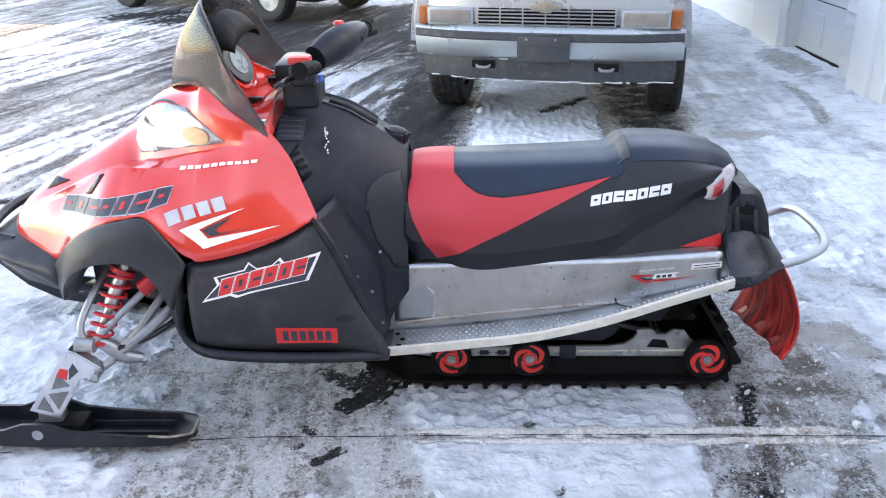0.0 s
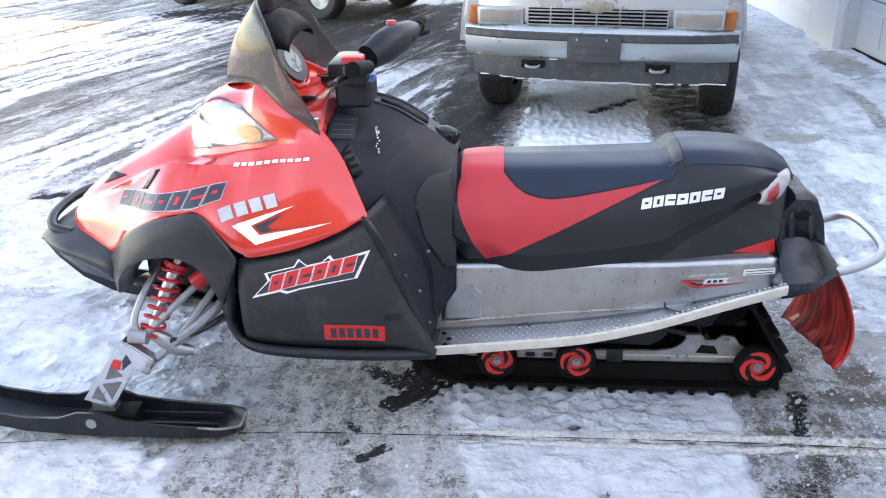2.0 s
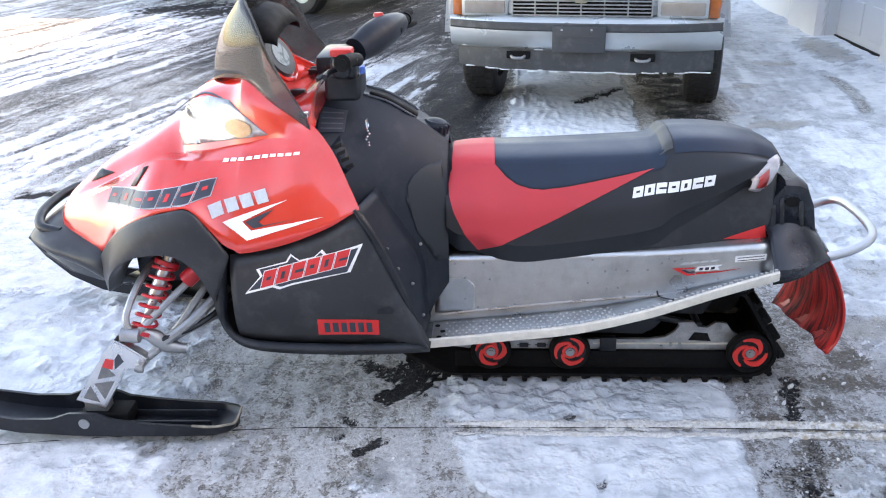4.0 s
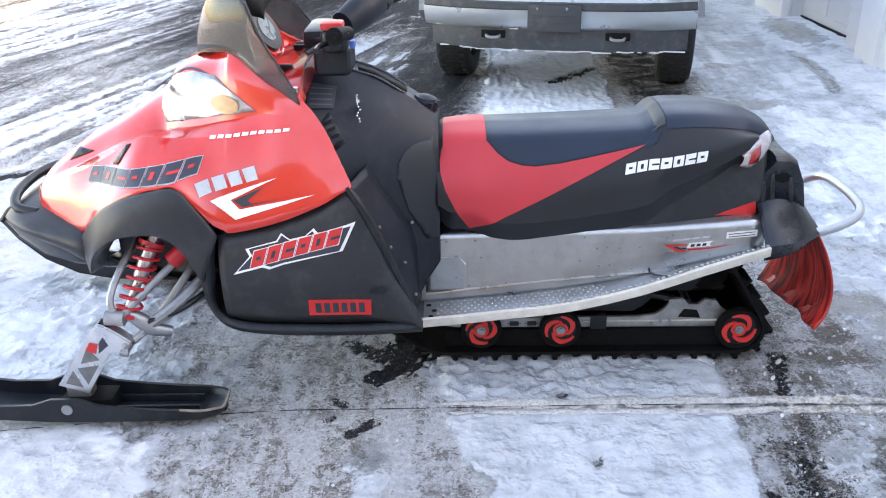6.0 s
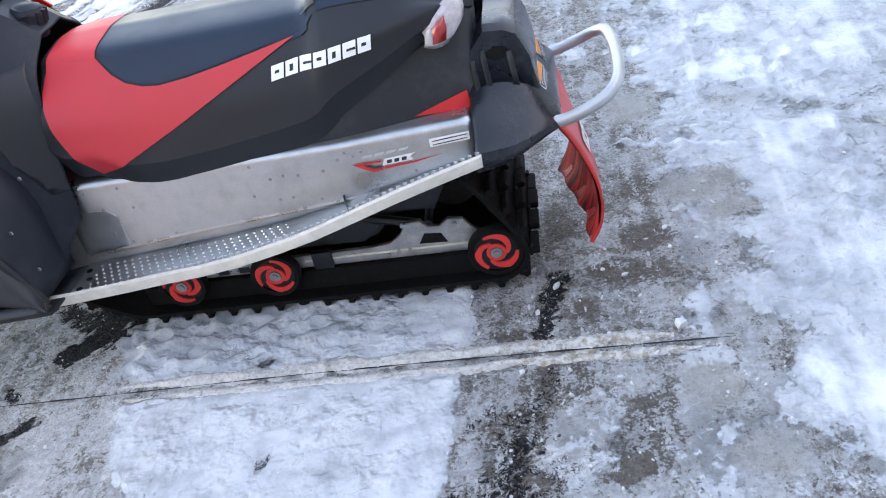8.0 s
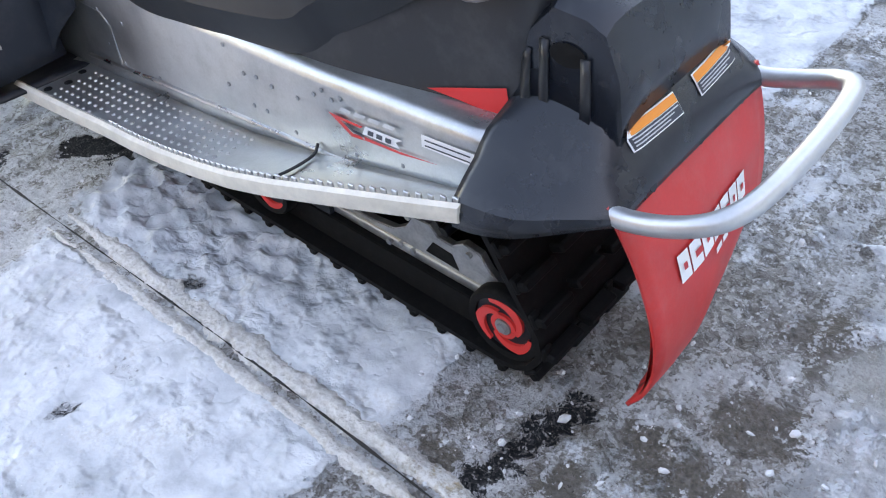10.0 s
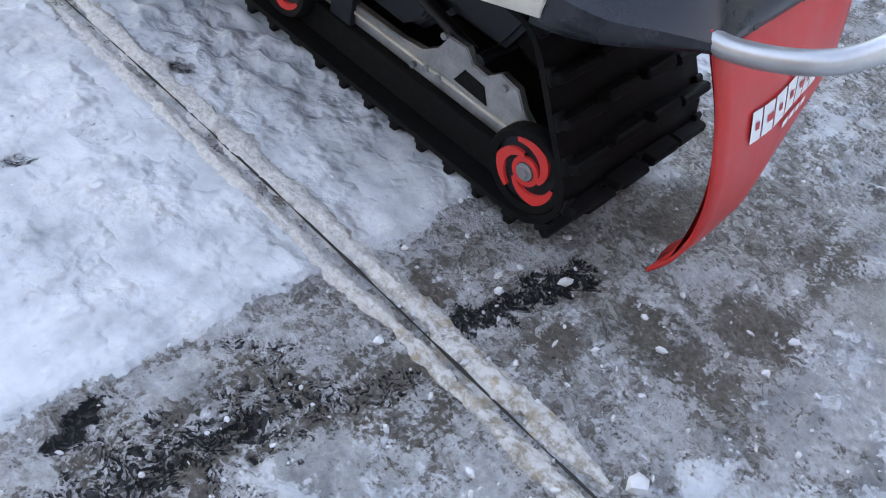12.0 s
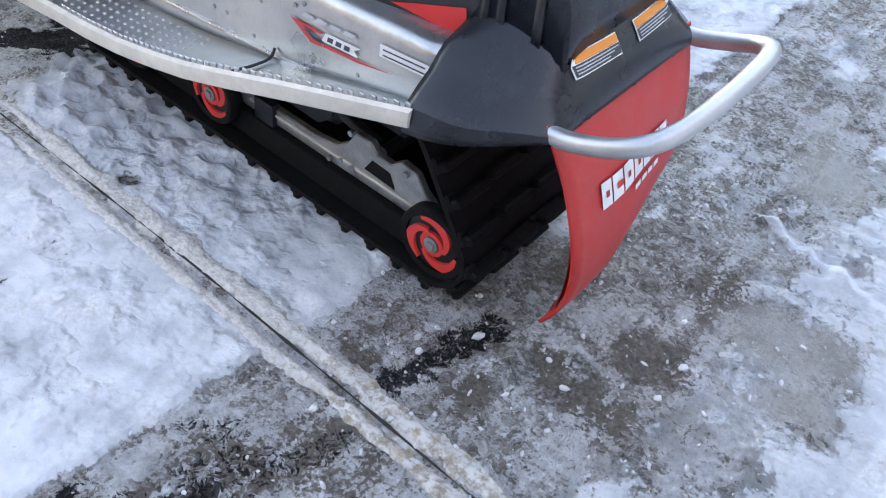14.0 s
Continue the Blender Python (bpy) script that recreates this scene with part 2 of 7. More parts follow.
def patch(tree, outline, lift=0.002, cell=0.03, side=-1, depth=0.0, reach=0.9):
    """A thin piece with an (x, z) outline laid on the side of a body."""
    bm = bmesh.new()
    bm.faces.new([bm.verts.new((x, 0, z)) for x, z in outline])
    bm.normal_update()
    bmesh.ops.triangulate(bm, faces=bm.faces, ngon_method="EAR_CLIP")
    xs, zs = [p[0] for p in outline], [p[1] for p in outline]
    for axis, lo, hi in ((0, min(xs), max(xs)), (2, min(zs), max(zs))):
        for k in range(1, int((hi - lo) / cell) + 1):
            co, no = [0, 0, 0], [0, 0, 0]
            co[axis], no[axis] = lo + k * cell, 1
            bmesh.ops.bisect_plane(bm, geom=bm.verts[:] + bm.edges[:] + bm.faces[:], plane_co=co, plane_no=no)
    last = side * 0.3
    for v in bm.verts:
        hit = tree.ray_cast(Vector((v.co.x, side * reach, v.co.z)), Vector((0, -side, 0)))
        if hit[0] is not None:
            no = hit[1] if hit[1].y * side > 0 else -hit[1]
            v.co = hit[0] + no * lift
            last = v.co.y
        else:
            v.co.y = last
    if depth:
        r = bmesh.ops.extrude_face_region(bm, geom=bm.faces[:])
        for g in r["geom"]:
            if isinstance(g, bmesh.types.BMVert):
                g.co.y += side * depth
    return bm


def turned(outline, ang, cx, cz):
    c, s = math.cos(ang), math.sin(ang)
    return [(cx + c * x - s * z, cz + s * x + c * z) for x, z in outline]


SLED_Y = 2.635


# ---- ground ----
def vnoise(x, y, seed):
    """Smooth lattice noise in 0 to 1 over arrays."""
    xi, yi = np.floor(x).astype(np.int64), np.floor(y).astype(np.int64)
    fx, fy = x - xi, y - yi
    fx, fy = fx * fx * (3 - 2 * fx), fy * fy * (3 - 2 * fy)

    def h(a, b):
        n = (a * 374761393 + b * 668265263 + seed * 974634777) & 0xFFFFFFFF
        n = ((n ^ (n >> 13)) * 1274126177) & 0xFFFFFFFF
        return ((n ^ (n >> 16)) & 0xFFFF) / 65535.0
    return (h(xi, yi) * (1 - fx) + h(xi + 1, yi) * fx) * (1 - fy) + (h(xi, yi + 1) * (1 - fx) + h(xi + 1, yi + 1) * fx) * fy


def fbm(x, y, seed, octaves=4, gain=0.55):
    s, a, tot = 0.0, 1.0, 0.0
    for k in range(octaves):
        s, tot = s + a * vnoise(x * 2 ** k, y * 2 ** k, seed + k), tot + a
        a *= gain
    return s / tot


def step(a, b, v):
    t = np.clip((v - a) / (b - a), 0, 1)
    return t * t * (3 - 2 * t)


def cells(x, y, seed):
    """Distance to the nearest of scattered points, one to a unit square."""
    xi, yi = np.floor(x), np.floor(y)
    best = np.full(x.shape, 9.0)
    for a in (-1, 0, 1):
        for b in (-1, 0, 1):
            cx, cy = xi + a, yi + b
            px, py = cx + vnoise(cx, cy, seed), cy + vnoise(cx, cy, seed + 1)
            best = np.minimum(best, np.hypot(x - px, y - py))
    return best


def axis_grid(lo, hi, fine, mid_reach, mid_step, reach, grow=1.14):
    """Fine steps near the sled, wider ones over the drive, then growing ones to the horizon."""
    def side(v, stop_mid, stop, sign):
        out, d = [], fine
        while sign * v < sign * stop:
            d = min(d * 1.06, mid_step) if sign * v < sign * stop_mid else d * grow
            v += sign * d
            out.append(v)
        return out
    return np.array(side(lo, mid_reach[0], reach[0], -1)[::-1] + list(np.arange(lo, hi + fine / 2, fine)) + side(hi, mid_reach[1], reach[1], 1))


def snow_cover(x, y):
    """Snow depth, brown ice and black wet patches over the drive, each 0 to 1."""
    wob = (fbm(x * 3, y * 3, 11) - 0.5) * 0.10 + (fbm(x * 12, y * 12, 13, 4, 0.65) - 0.5) * 0.14
    lane = 0.085 * np.clip(y - 2.3, -1, 5)              # the lanes drift towards the truck
    u = x - lane
    base = fbm(x * 1.3, y * 1.3, 3)
    # strip of pressed snow between the wheel lanes
    strip_l = np.interp(y, [1.2, 1.87, 2.05, 2.17, 2.5, 3.0, 4.2, 5.7, 7.3, 9.0], [0.1, -0.01, -0.068, -0.106, -0.21, -0.20, -0.10, 0.12, 0.235, 0.3])
    strip_r = np.interp(y, [1.2, 1.79, 2.15, 2.47, 3.0, 4.0, 5.7, 7.3, 9.0], [0.75, 0.767, 0.79, 0.811, 0.85, 0.92, 1.05, 1.154, 1.2])
    strip = step(-0.04, 0.05, x - strip_l + wob * 0.6) * (1 - step(-0.025, 0.03, x - strip_r + wob * 0.45))
    snow = strip * (0.80 + 0.25 * (fbm(x * 5, y * 5, 21) - 0.3))
    # left of it a thin frosted band, then bare concrete below the nose
    thin = step(-0.37, -0.31, u + wob) * (1 - step(-0.24, -0.17, u + wob))
    snow = np.maximum(snow, thin * 0.62 * step(2.25, 1.95, y + wob))
    bare_l = step(-1.15, -0.85, u + wob * 3) * (1 - step(-0.40, -0.3, u + wob))
    left = 1 - step(-1.25, -0.85, u + 0.25 * (y - 2.4) + wob * 4)
    snow = np.maximum(snow, left * (0.74 + 0.5 * (base - 0.35)))
    # front left corner of the near slab keeps a white sheet
    corner = (1 - step(-1.05, -0.85, x + wob * 2)) * (1 - step(2.02, 2.14, y + wob))
    snow = np.maximum(snow, corner * 0.85)
    # right of the strip a worn lane, then drifted snow
    drift = np.interp(y, [1.2, 1.7, 1.85, 1.94, 2.1, 2.16, 2.26, 2.46, 2.83, 3.13, 3.6, 4.0, 5.0, 6.2, 9.0], [1.6, 1.53, 1.50, 1.41, 1.44, 1.52, 1.41, 1.43, 1.48, 1.38, 1.34, 1.33, 1.48, 1.72, 1.85])
    right = step(-0.10, 0.16, x - drift + wob * 1.6 + 0.10 * (fbm(x * 4, y * 4, 31) - 0.5))
    patchy = 1 - 0.04 * (1 - step(2.9, 4.2, y)) * (1 - step(1.9, 2.5, x))
    snow = np.maximum(snow, right * patchy * (0.72 + 0.75 * (fbm(x * 2.2, y * 1.6, 33) - 0.36)))
    lane_r = step(-0.02, 0.01, x - strip_r + wob * 0.3) * (1 - step(-0.06, 0.10, x - drift))
    crusty = 0.75 * (fbm(x * 8, y * 8, 131, 4, 0.65) - 0.5)
    snow = np.maximum(snow, lane_r * crusty)
    snow = np.maximum(snow, lane_r * (0.22 + 0.55 * (fbm(x * 2.6, y * 2.6, 41) - 0.3)))
    snow = np.maximum(snow, bare_l * (0.20 + 0.5 * (fbm(x * 3.2, y * 3.2, 43) - 0.3)))
    # the joint stays mostly clear
    snow = snow * (1 - 0.85 * np.exp(-((y - 2.19) / 0.036) ** 4) * step(-0.6, -0.35, x) * (1 - step(1.3, 1.6, x)))
    # the far lanes: ruts that run away from the camera and bend
    v = x - 0.30 * (y - 5.0)
    bend = 0.5 * fbm(x * 0.5, y * 0.5, 51)
    ruts = 0.62 * fbm(v * 2.6 + bend, y * 0.3, 53, 3, 0.6) + 0.38 * fbm(v * 11 + 3 * bend, y * 1.3, 55, 4, 0.65)
    far_left = step(3.0, 4.0, y + 0.4 * x + wob) * (1 - step(-0.6, 0.2, u - 0.05 * (y - 5)))
    thread = fbm(v * 12 + 3 * bend, y * 0.9, 59, 4, 0.65)
    rut_snow = np.clip(0.85 * step(0.36, 0.50, ruts) + 0.27 - 1.2 * step(0.49, 0.58, thread), 0, 0.97)
    fade = np.maximum(step(-1.6, -0.5, v), 0.85 * step(6.8, 8.6, y) * step(-3.3, -2.3, x + 0.5 * bend) * (1 - step(12.2, 13.2, y)))
    snow = snow * (1 - far_left) + far_left * (rut_snow * (1 - 0.7 * fade) + 0.06 * fade)
    # wheel lanes below the truck
    tread = np.zeros_like(x)
    for c, w in ((-0.14, 0.29), (1.42, 0.28)):
        cx = c + 0.02 * (y - 6.5)
        lane_t = np.exp(-((x - cx) / w) ** 4) * step(4.2, 5.4, y)
        snow = snow * (1 - 0.85 * lane_t)
        tread = np.maximum(tread, lane_t)
    # deep snow along the garage
    house = step(2.25, 2.9, x + 0.3 * (fbm(x, y, 61) - 0.5))
    snow = np.maximum(snow, house * 0.95)
    # whiter sheet between the truck's lanes and along its side
    snow = np.maximum(snow, strip * step(4.6, 5.2, y) * 0.97)
    snow = np.maximum(snow, step(1.75, 2.1, x + wob * 2) * step(3.4, 4.4, y) * (0.86 + 0.3 * (fbm(x * 2.2, y * 1.6, 33) - 0.4)) * (1 - step(13, 14, y)))
    arc = np.abs(np.hypot(x + 1.19, y - 7.06) - 4.0) + 0.02 * (fbm(x * 9, y * 9, 63) - 0.5)
    snow = snow * (1 - 0.95 * (1 - step(0.02, 0.055, arc)) * step(2.3, 2.4, x) * step(5.80, 6.1, y) * (1 - step(7.0, 7.35, y)))
    # far bank past the road
    snow = np.maximum(snow, step(13.5, 15.0, y + 0.3 * base))
    # tread streaks along the lanes
    streak = 0.5 * fbm(u * 26, y * 2.2, 121, 3, 0.6) + 0.5 * fbm(u * 11, y * 0.9, 123, 3, 0.6) - 0.5
    snow = snow + 0.8 * (fbm(x * 10, y * 10, 133, 4, 0.65) - 0.5) * np.clip(lane_r + bare_l, 0, 1) + 0.25 * (fbm(x * 6, y * 6, 135) - 0.5)
    snow = snow + 1.25 * streak * np.clip(lane_r + 0.5 * bare_l + 0.35 * right, 0, 1) * (1 - house)
    ice = np.clip(0.55 * lane_r + 0.45 * bare_l + 0.5 * far_left, 0, 1) * step(0.3, 0.62, fbm(x * 3.1, y * 3.1, 71))
    for px, py, rx, ry in ((1.215, 1.93, 0.07, 0.15), (1.14, 1.84, 0.05, 0.07), (1.21, 2.47, 0.10, 0.06), (1.29, 2.62, 0.08, 0.07), (1.28, 2.86, 0.10, 0.08), (0.92, 2.26, 0.04, 0.03), (1.05, 2.75, 0.06, 0.10), (0.90, 1.92, 0.12, 0.12), (1.02, 2.08, 0.10, 0.07), (0.90, 1.76, 0.11, 0.10), (1.10, 2.33, 0.05, 0.06)):
        ice = np.maximum(ice, 1.3 * (1 - step(0.45, 1.25, np.hypot((x - px) / rx, (y - py) / ry) + 1.5 * (fbm(x * 16, y * 16, 73) - 0.5))))
    dark = step(0.60, 0.72, fbm(x * 3.4, y * 3.4, 81)) * 0.26 * np.clip(lane_r + bare_l + far_left, 0, 1)
    dark = np.maximum(dark, far_left * (0.50 + 0.37 * fade + 0.5 * (fbm(v * 9, y * 1.1, 57, 3, 0.6) - 0.5)) * (1 - 0.5 * step(0.3, 0.7, snow)))
    dark = np.maximum(dark, tread * (0.60 + 0.8 * (fbm(x * 12, y * 20, 141) - 0.42)))
    # oily wet spots: from one end to the other, half width, strength
    ragged = 1.5 * (fbm(x * 30, y * 30, 91, 3, 0.7) - 0.5) + 1.1 * (vnoise(x * 80, y * 80, 95) - 0.5)
    for x0, y0, x1, y1, r, amt in ((-0.20, 2.66, -0.23, 2.46, 0.068, 1.2), (-0.23, 2.46, -0.33, 2.37, 0.045, 1.15), (-0.31, 2.50, -0.42, 2.57, 0.045, 0.75),
                                   (-0.42, 2.21, -0.45, 2.24, 0.016, 0.7), (-0.33, 2.12, -0.39, 2.05, 0.022, 0.8), (-0.45, 2.14, -0.47, 2.13, 0.014, 0.6),
                                   (0.985, 2.25, 1.035, 2.47, 0.034, 0.72), (0.803, 1.723, 0.779, 1.777, 0.016, 1.0), (0.265, 2.25, 0.285, 2.255, 0.018, 0.6),
                                   (0.34, 2.03, 0.37, 2.03, 0.024, 0.5), (0.89, 1.70, 0.92, 1.95, 0.085, 0.50), (0.90, 1.76, 0.93, 1.90, 0.04, 0.68), (0.94, 1.98, 1.01, 2.11, 0.035, 0.50), (0.81, 1.96, 0.86, 2.02, 0.025, 0.45),
                                   (0.336, 1.905, 0.34, 1.93, 0.018, 0.6), (0.98, 1.74, 1.00, 1.84, 0.04, 0.45), (0.70, 6.35, 1.05, 6.75, 0.05, 0.8), (-2.6, 4.36, -2.0, 4.60, 0.055, 0.9),
                                   (-3.7, 11.3, -3.1, 11.8, 0.5, 0.8), (-4.4, 11.7, -3.9, 12.0, 0.4, 0.9)):
        t = np.clip(((x - x0) * (x1 - x0) + (y - y0) * (y1 - y0)) / ((x1 - x0) ** 2 + (y1 - y0) ** 2), 0, 1)
        d = np.hypot(x - x0 - t * (x1 - x0), y - y0 - t * (y1 - y0)) / r
        dark = np.maximum(dark, amt * (1 - step(0.5, 1.3, d + ragged)))
    # smooth beige concrete that shows between the drifts
    beige = np.zeros_like(x)
    for px, py, rx, ry in ((1.36, 2.03, 0.07, 0.08), (1.42, 1.83, 0.12, 0.06), (1.44, 2.83, 0.12, 0.10), (1.52, 2.70, 0.08, 0.06), (1.30, 3.40, 0.10, 0.2), (3.14, 8.1, 0.15, 0.7), (2.0, 5.65, 0.26, 0.10), (2.05, 6.8, 0.12, 0.10), (2.5, 7.6, 0.15, 0.1)):
        beige = np.maximum(beige, 1 - step(0.5, 1.2, np.hypot((x - px) / rx, (y - py) / ry) + 1.6 * (fbm(x * 9, y * 9, 151, 4, 0.6) - 0.5)))
    beige = np.maximum(beige, step(0.62, 0.74, fbm(x * 2.4, y * 3.6, 153, 4, 0.6)) * 0.5 * step(1.0, 1.5, u) * (1 - 0.8 * step(3.6, 4.6, y)))
    snow = snow * (1 - 0.72 * beige)
    # a frosted hairline across the drive behind the sled
    line = np.abs(y - 3.12 + 0.25 * (x - 1.3)) + 0.02 * (fbm(x * 9, y * 9, 157) - 0.5)
    snow = np.maximum(snow, 0.9 * (1 - step(0.008, 0.02, line)) * step(1.15, 1.3, x) * (1 - step(1.6, 1.8, x)))
    snow = np.where((strip > 0.5) & (y < 4.5), np.minimum(snow, 0.79 + 0.10 * fbm(x * 4, y * 4, 23)), snow)
    snow = snow * (1 - 0.95 * np.clip(dark * 1.3 - 0.25, 0, 1))
    return np.clip(snow, 0, 1), np.clip(ice, 0, 1), np.clip(dark, 0, 1), np.clip(beige, 0, 1)


gx = axis_grid(-1.5, 1.9, 0.011, (-6.5, 3.4), 0.035, (-220, 160))
gy = axis_grid(1.6, 3.7, 0.011, (0.5, 13.5), 0.045, (-150, 420))
GX, GY = np.meshgrid(gx, gy)
SN, IC, DK, BG = snow_cover(GX, GY)
near = 1 - step(8, 14, np.hypot(GX, GY - 3))
lump = fbm(GX * 7, GY * 7, 101, 2) - 0.5
pits = fbm(GX * 17, GY * 17, 103, 2) - 0.5
warp_x, warp_y = GX + 0.03 * fbm(GX * 12, GY * 12, 171, 2), GY + 0.03 * fbm(GX * 12, GY * 12, 173, 2)
trod = step(0.40, 0.60, fbm(GX * 3.1, GY * 3.1, 175, 3)) * (1 - 0.7 * step(0.35, 0.65, GX) * (1 - step(0.8, 1.2, GX)))
trod = np.maximum(trod, step(2.21, 2.27, GY) * (1 - step(3.4, 4.2, GY)) * step(-0.3, -0.1, GX) * (1 - 0.75 * step(0.30, 0.62, GX)))
scallop = np.minimum(cells(warp_x * 17, warp_y * 23, 177), 0.75) ** 1.6
crust = fbm(GX * 48, GY * 48, 107, 2) - 0.5
H = SN ** 1.3 * (0.007 + 0.005 * lump + 0.004 * pits + near * trod * (0.013 + 0.038 * step(2.2, 2.3, GY)) * (scallop - 0.2)) + near * (1 - SN) * (0.010 * pits + 0.008 * crust) - DK * 0.004
H += 0.03 * step(2.6, 3.1, GX) * step(3.0, 5.0, GY) * step(0.3, 0.7, fbm(GX * 1.5, GY * 1.5, 109)) * near
H += 0.35 * step(14.5, 17.0, GY) * (0.4 + fbm(GX * 0.4, GY * 0.4, 113))


def ground_material():
    m, nd, ln, bs = nodes_of("snow_ice_concrete")
    co = nd.new("ShaderNodeTexCoord").outputs["Object"]
    at = nd.new("ShaderNodeAttribute")
    at.attribute_name = "cover"
    sep = nd.new("ShaderNodeSeparateColor")
    ln.new(at.outputs["Color"], sep.inputs[0])
    snow, ice, dark = sep.outputs

    def calc(op, a, b):
        c = nd.new("ShaderNodeMath")
        c.operation = op
        for s, v in zip(c.inputs, (a, b)):
            if hasattr(v, "links"):
                ln.new(v, s)
            else:
                s.default_value = v
        return c.outputs[0]
    n0, n1, n2, n3 = noise_node(nd, ln, co, 2.2, 6, 0.7), noise_node(nd, ln, co, 11, 8, 0.68), noise_node(nd, ln, co, 55, 6, 0.65), noise_node(nd, ln, co, 260, 3, 0.6)
    n4, n5 = noise_node(nd, ln, co, 120, 5, 0.7), noise_node(nd, ln, co, 6.5, 6, 0.62)
    mixn = calc("ADD", calc("MULTIPLY", n1, 0.55), calc("MULTIPLY", n2, 0.45))
    lim = calc("ADD", calc("MULTIPLY", snow, 0.72), calc("ADD", calc("MULTIPLY", mixn, 0.85), calc("MULTIPLY", n4, 0.6)))
    snow_mask = ramp(nd, ln, calc("SUBTRACT", lim, 0.57), [(0.42, 0.0), (0.60, 1.0)])
    stretch = nd.new("ShaderNodeMapping")
    stretch.inputs["Scale"].default_value = (1.0, 0.13, 1.0)
    ln.new(co, stretch.inputs["Vector"])
    streak = noise_node(nd, ln, stretch.outputs[0], 30, 5, 0.65)
    # places pushed about a little, so that flakes have ragged edges
    warp, wnoise = nd.new("ShaderNodeVectorMath"), nd.new("ShaderNodeTexNoise")
    warp.operation = "MULTIPLY_ADD"
    wnoise.inputs["Scale"].default_value, wnoise.inputs["Detail"].default_value = 24.0, 4.0
    ln.new(co, wnoise.inputs["Vector"])
    ln.new(wnoise.outputs["Color"], warp.inputs[0])
    warp.inputs[1].default_value = (0.05, 0.05, 0.0)
    ln.new(co, warp.inputs[2])

    def flakes(scale):
        v, sp = nd.new("ShaderNodeTexVoronoi"), nd.new("ShaderNodeSeparateColor")
        v.inputs["Scale"].default_value = scale
        ln.new(warp.outputs[0], v.inputs["Vector"])
        ln.new(v.outputs["Color"], sp.inputs[0])
        return sp.outputs
    big, small, grain = flakes(34.0), flakes(88.0), flakes(230.0)
    # worn concrete: warm grey, dirt pressed into it, plates of old ice, sandy grains
    conc = ramp(nd, ln, n0, [(0.34, (0.235, 0.213, 0.192)), (0.5, (0.30, 0.283, 0.265)), (0.66, (0.37, 0.36, 0.35))])
    conc = mixed(nd, ln, 0.5, conc, ramp(nd, ln, n1, [(0.38, (0.085, 0.076, 0.068)), (0.5, (0.27, 0.255, 0.24)), (0.62, (0.48, 0.475, 0.47))]))
    conc = mixed(nd, ln, ramp(nd, ln, big[0], [(0.66, 0.0), (0.69, 0.6)]), conc, (0.47, 0.46, 0.455))
    conc = mixed(nd, ln, ramp(nd, ln, big[1], [(0.70, 0.0), (0.73, 0.6)]), conc, (0.13, 0.11, 0.092))
    conc = mixed(nd, ln, ramp(nd, ln, small[0], [(0.70, 0.0), (0.72, 0.75)]), conc, (0.58, 0.585, 0.59))
    conc = mixed(nd, ln, ramp(nd, ln, small[1], [(0.76, 0.0), (0.78, 0.75)]), conc, (0.075, 0.064, 0.055))
    conc = mixed(nd, ln, 0.34, conc, ramp(nd, ln, grain[0], [(0.0, (0.06, 0.054, 0.05)), (0.4, (0.28, 0.25, 0.225)), (1.0, (0.66, 0.66, 0.66))]))
    dirt = calc("ADD", calc("MULTIPLY", ice, 0.55), calc("ADD", calc("MULTIPLY", calc("SUBTRACT", n2, 0.5), 0.9), calc("MULTIPLY", calc("SUBTRACT", n1, 0.5), 0.9)))
    conc = mixed(nd, ln, ramp(nd, ln, dirt, [(0.26, 0.0), (0.46, 0.82)]), conc, ramp(nd, ln, n4, [(0.35, (0.08, 0.067, 0.055)), (0.65, (0.215, 0.185, 0.155))]))
    # frost and thin ice, in streaks along the drive
    veil = calc("ADD", calc("ADD", calc("MULTIPLY", n1, 0.30), calc("MULTIPLY", streak, 0.46)), calc("ADD", calc("MULTIPLY", n4, 0.66), calc("MULTIPLY", calc("SUBTRACT", n5, 0.5), 0.45)))
    broad = nd.new("ShaderNodeMapping")
    broad.inputs["Scale"].default_value = (1.0, 0.09, 1.0)
    ln.new(co, broad.inputs["Vector"])
    column = noise_node(nd, ln, broad.outputs[0], 10, 3, 0.5)
    plates = calc("ADD", calc("MULTIPLY", calc("SUBTRACT", small[2], 0.5), 0.08), calc("MULTIPLY", calc("SUBTRACT", big[2], 0.5), 0.13))
    veil = calc("ADD", calc("ADD", veil, plates), calc("SUBTRACT", calc("MULTIPLY", calc("SUBTRACT", column, 0.5), 0.45), calc("MULTIPLY", ice, 0.13)))
    conc = mixed(nd, ln, ramp(nd, ln, veil, [(0.640, 0.0), (0.67, 0.62), (0.75, 0.95)]), conc, ramp(nd, ln, n2, [(0.35, (0.46, 0.468, 0.48)), (0.65, (0.78, 0.79, 0.805))]))
    smooth_col = ramp(nd, ln, calc("ADD", calc("MULTIPLY", n1, 0.7), calc("MULTIPLY", n4, 0.3)), [(0.35, (0.42, 0.41, 0.38)), (0.65, (0.58, 0.57, 0.54))])
    conc = mixed(nd, ln, calc("MULTIPLY", at.outputs["Alpha"], 0.75), conc, smooth_col)
    wet = calc("ADD", dark, calc("ADD", calc("MULTIPLY", calc("SUBTRACT", n4, 0.5), 1.0), calc("MULTIPLY", calc("SUBTRACT", grain[1], 0.5), 0.4)))
    wet_mask = ramp(nd, ln, wet, [(0.40, 0.0), (0.62, 0.97)])
    conc = mixed(nd, ln, wet_mask, conc, ramp(nd, ln, grain[2], [(0.6, (0.010, 0.010, 0.012)), (1.0, (0.07, 0.07, 0.075))]))
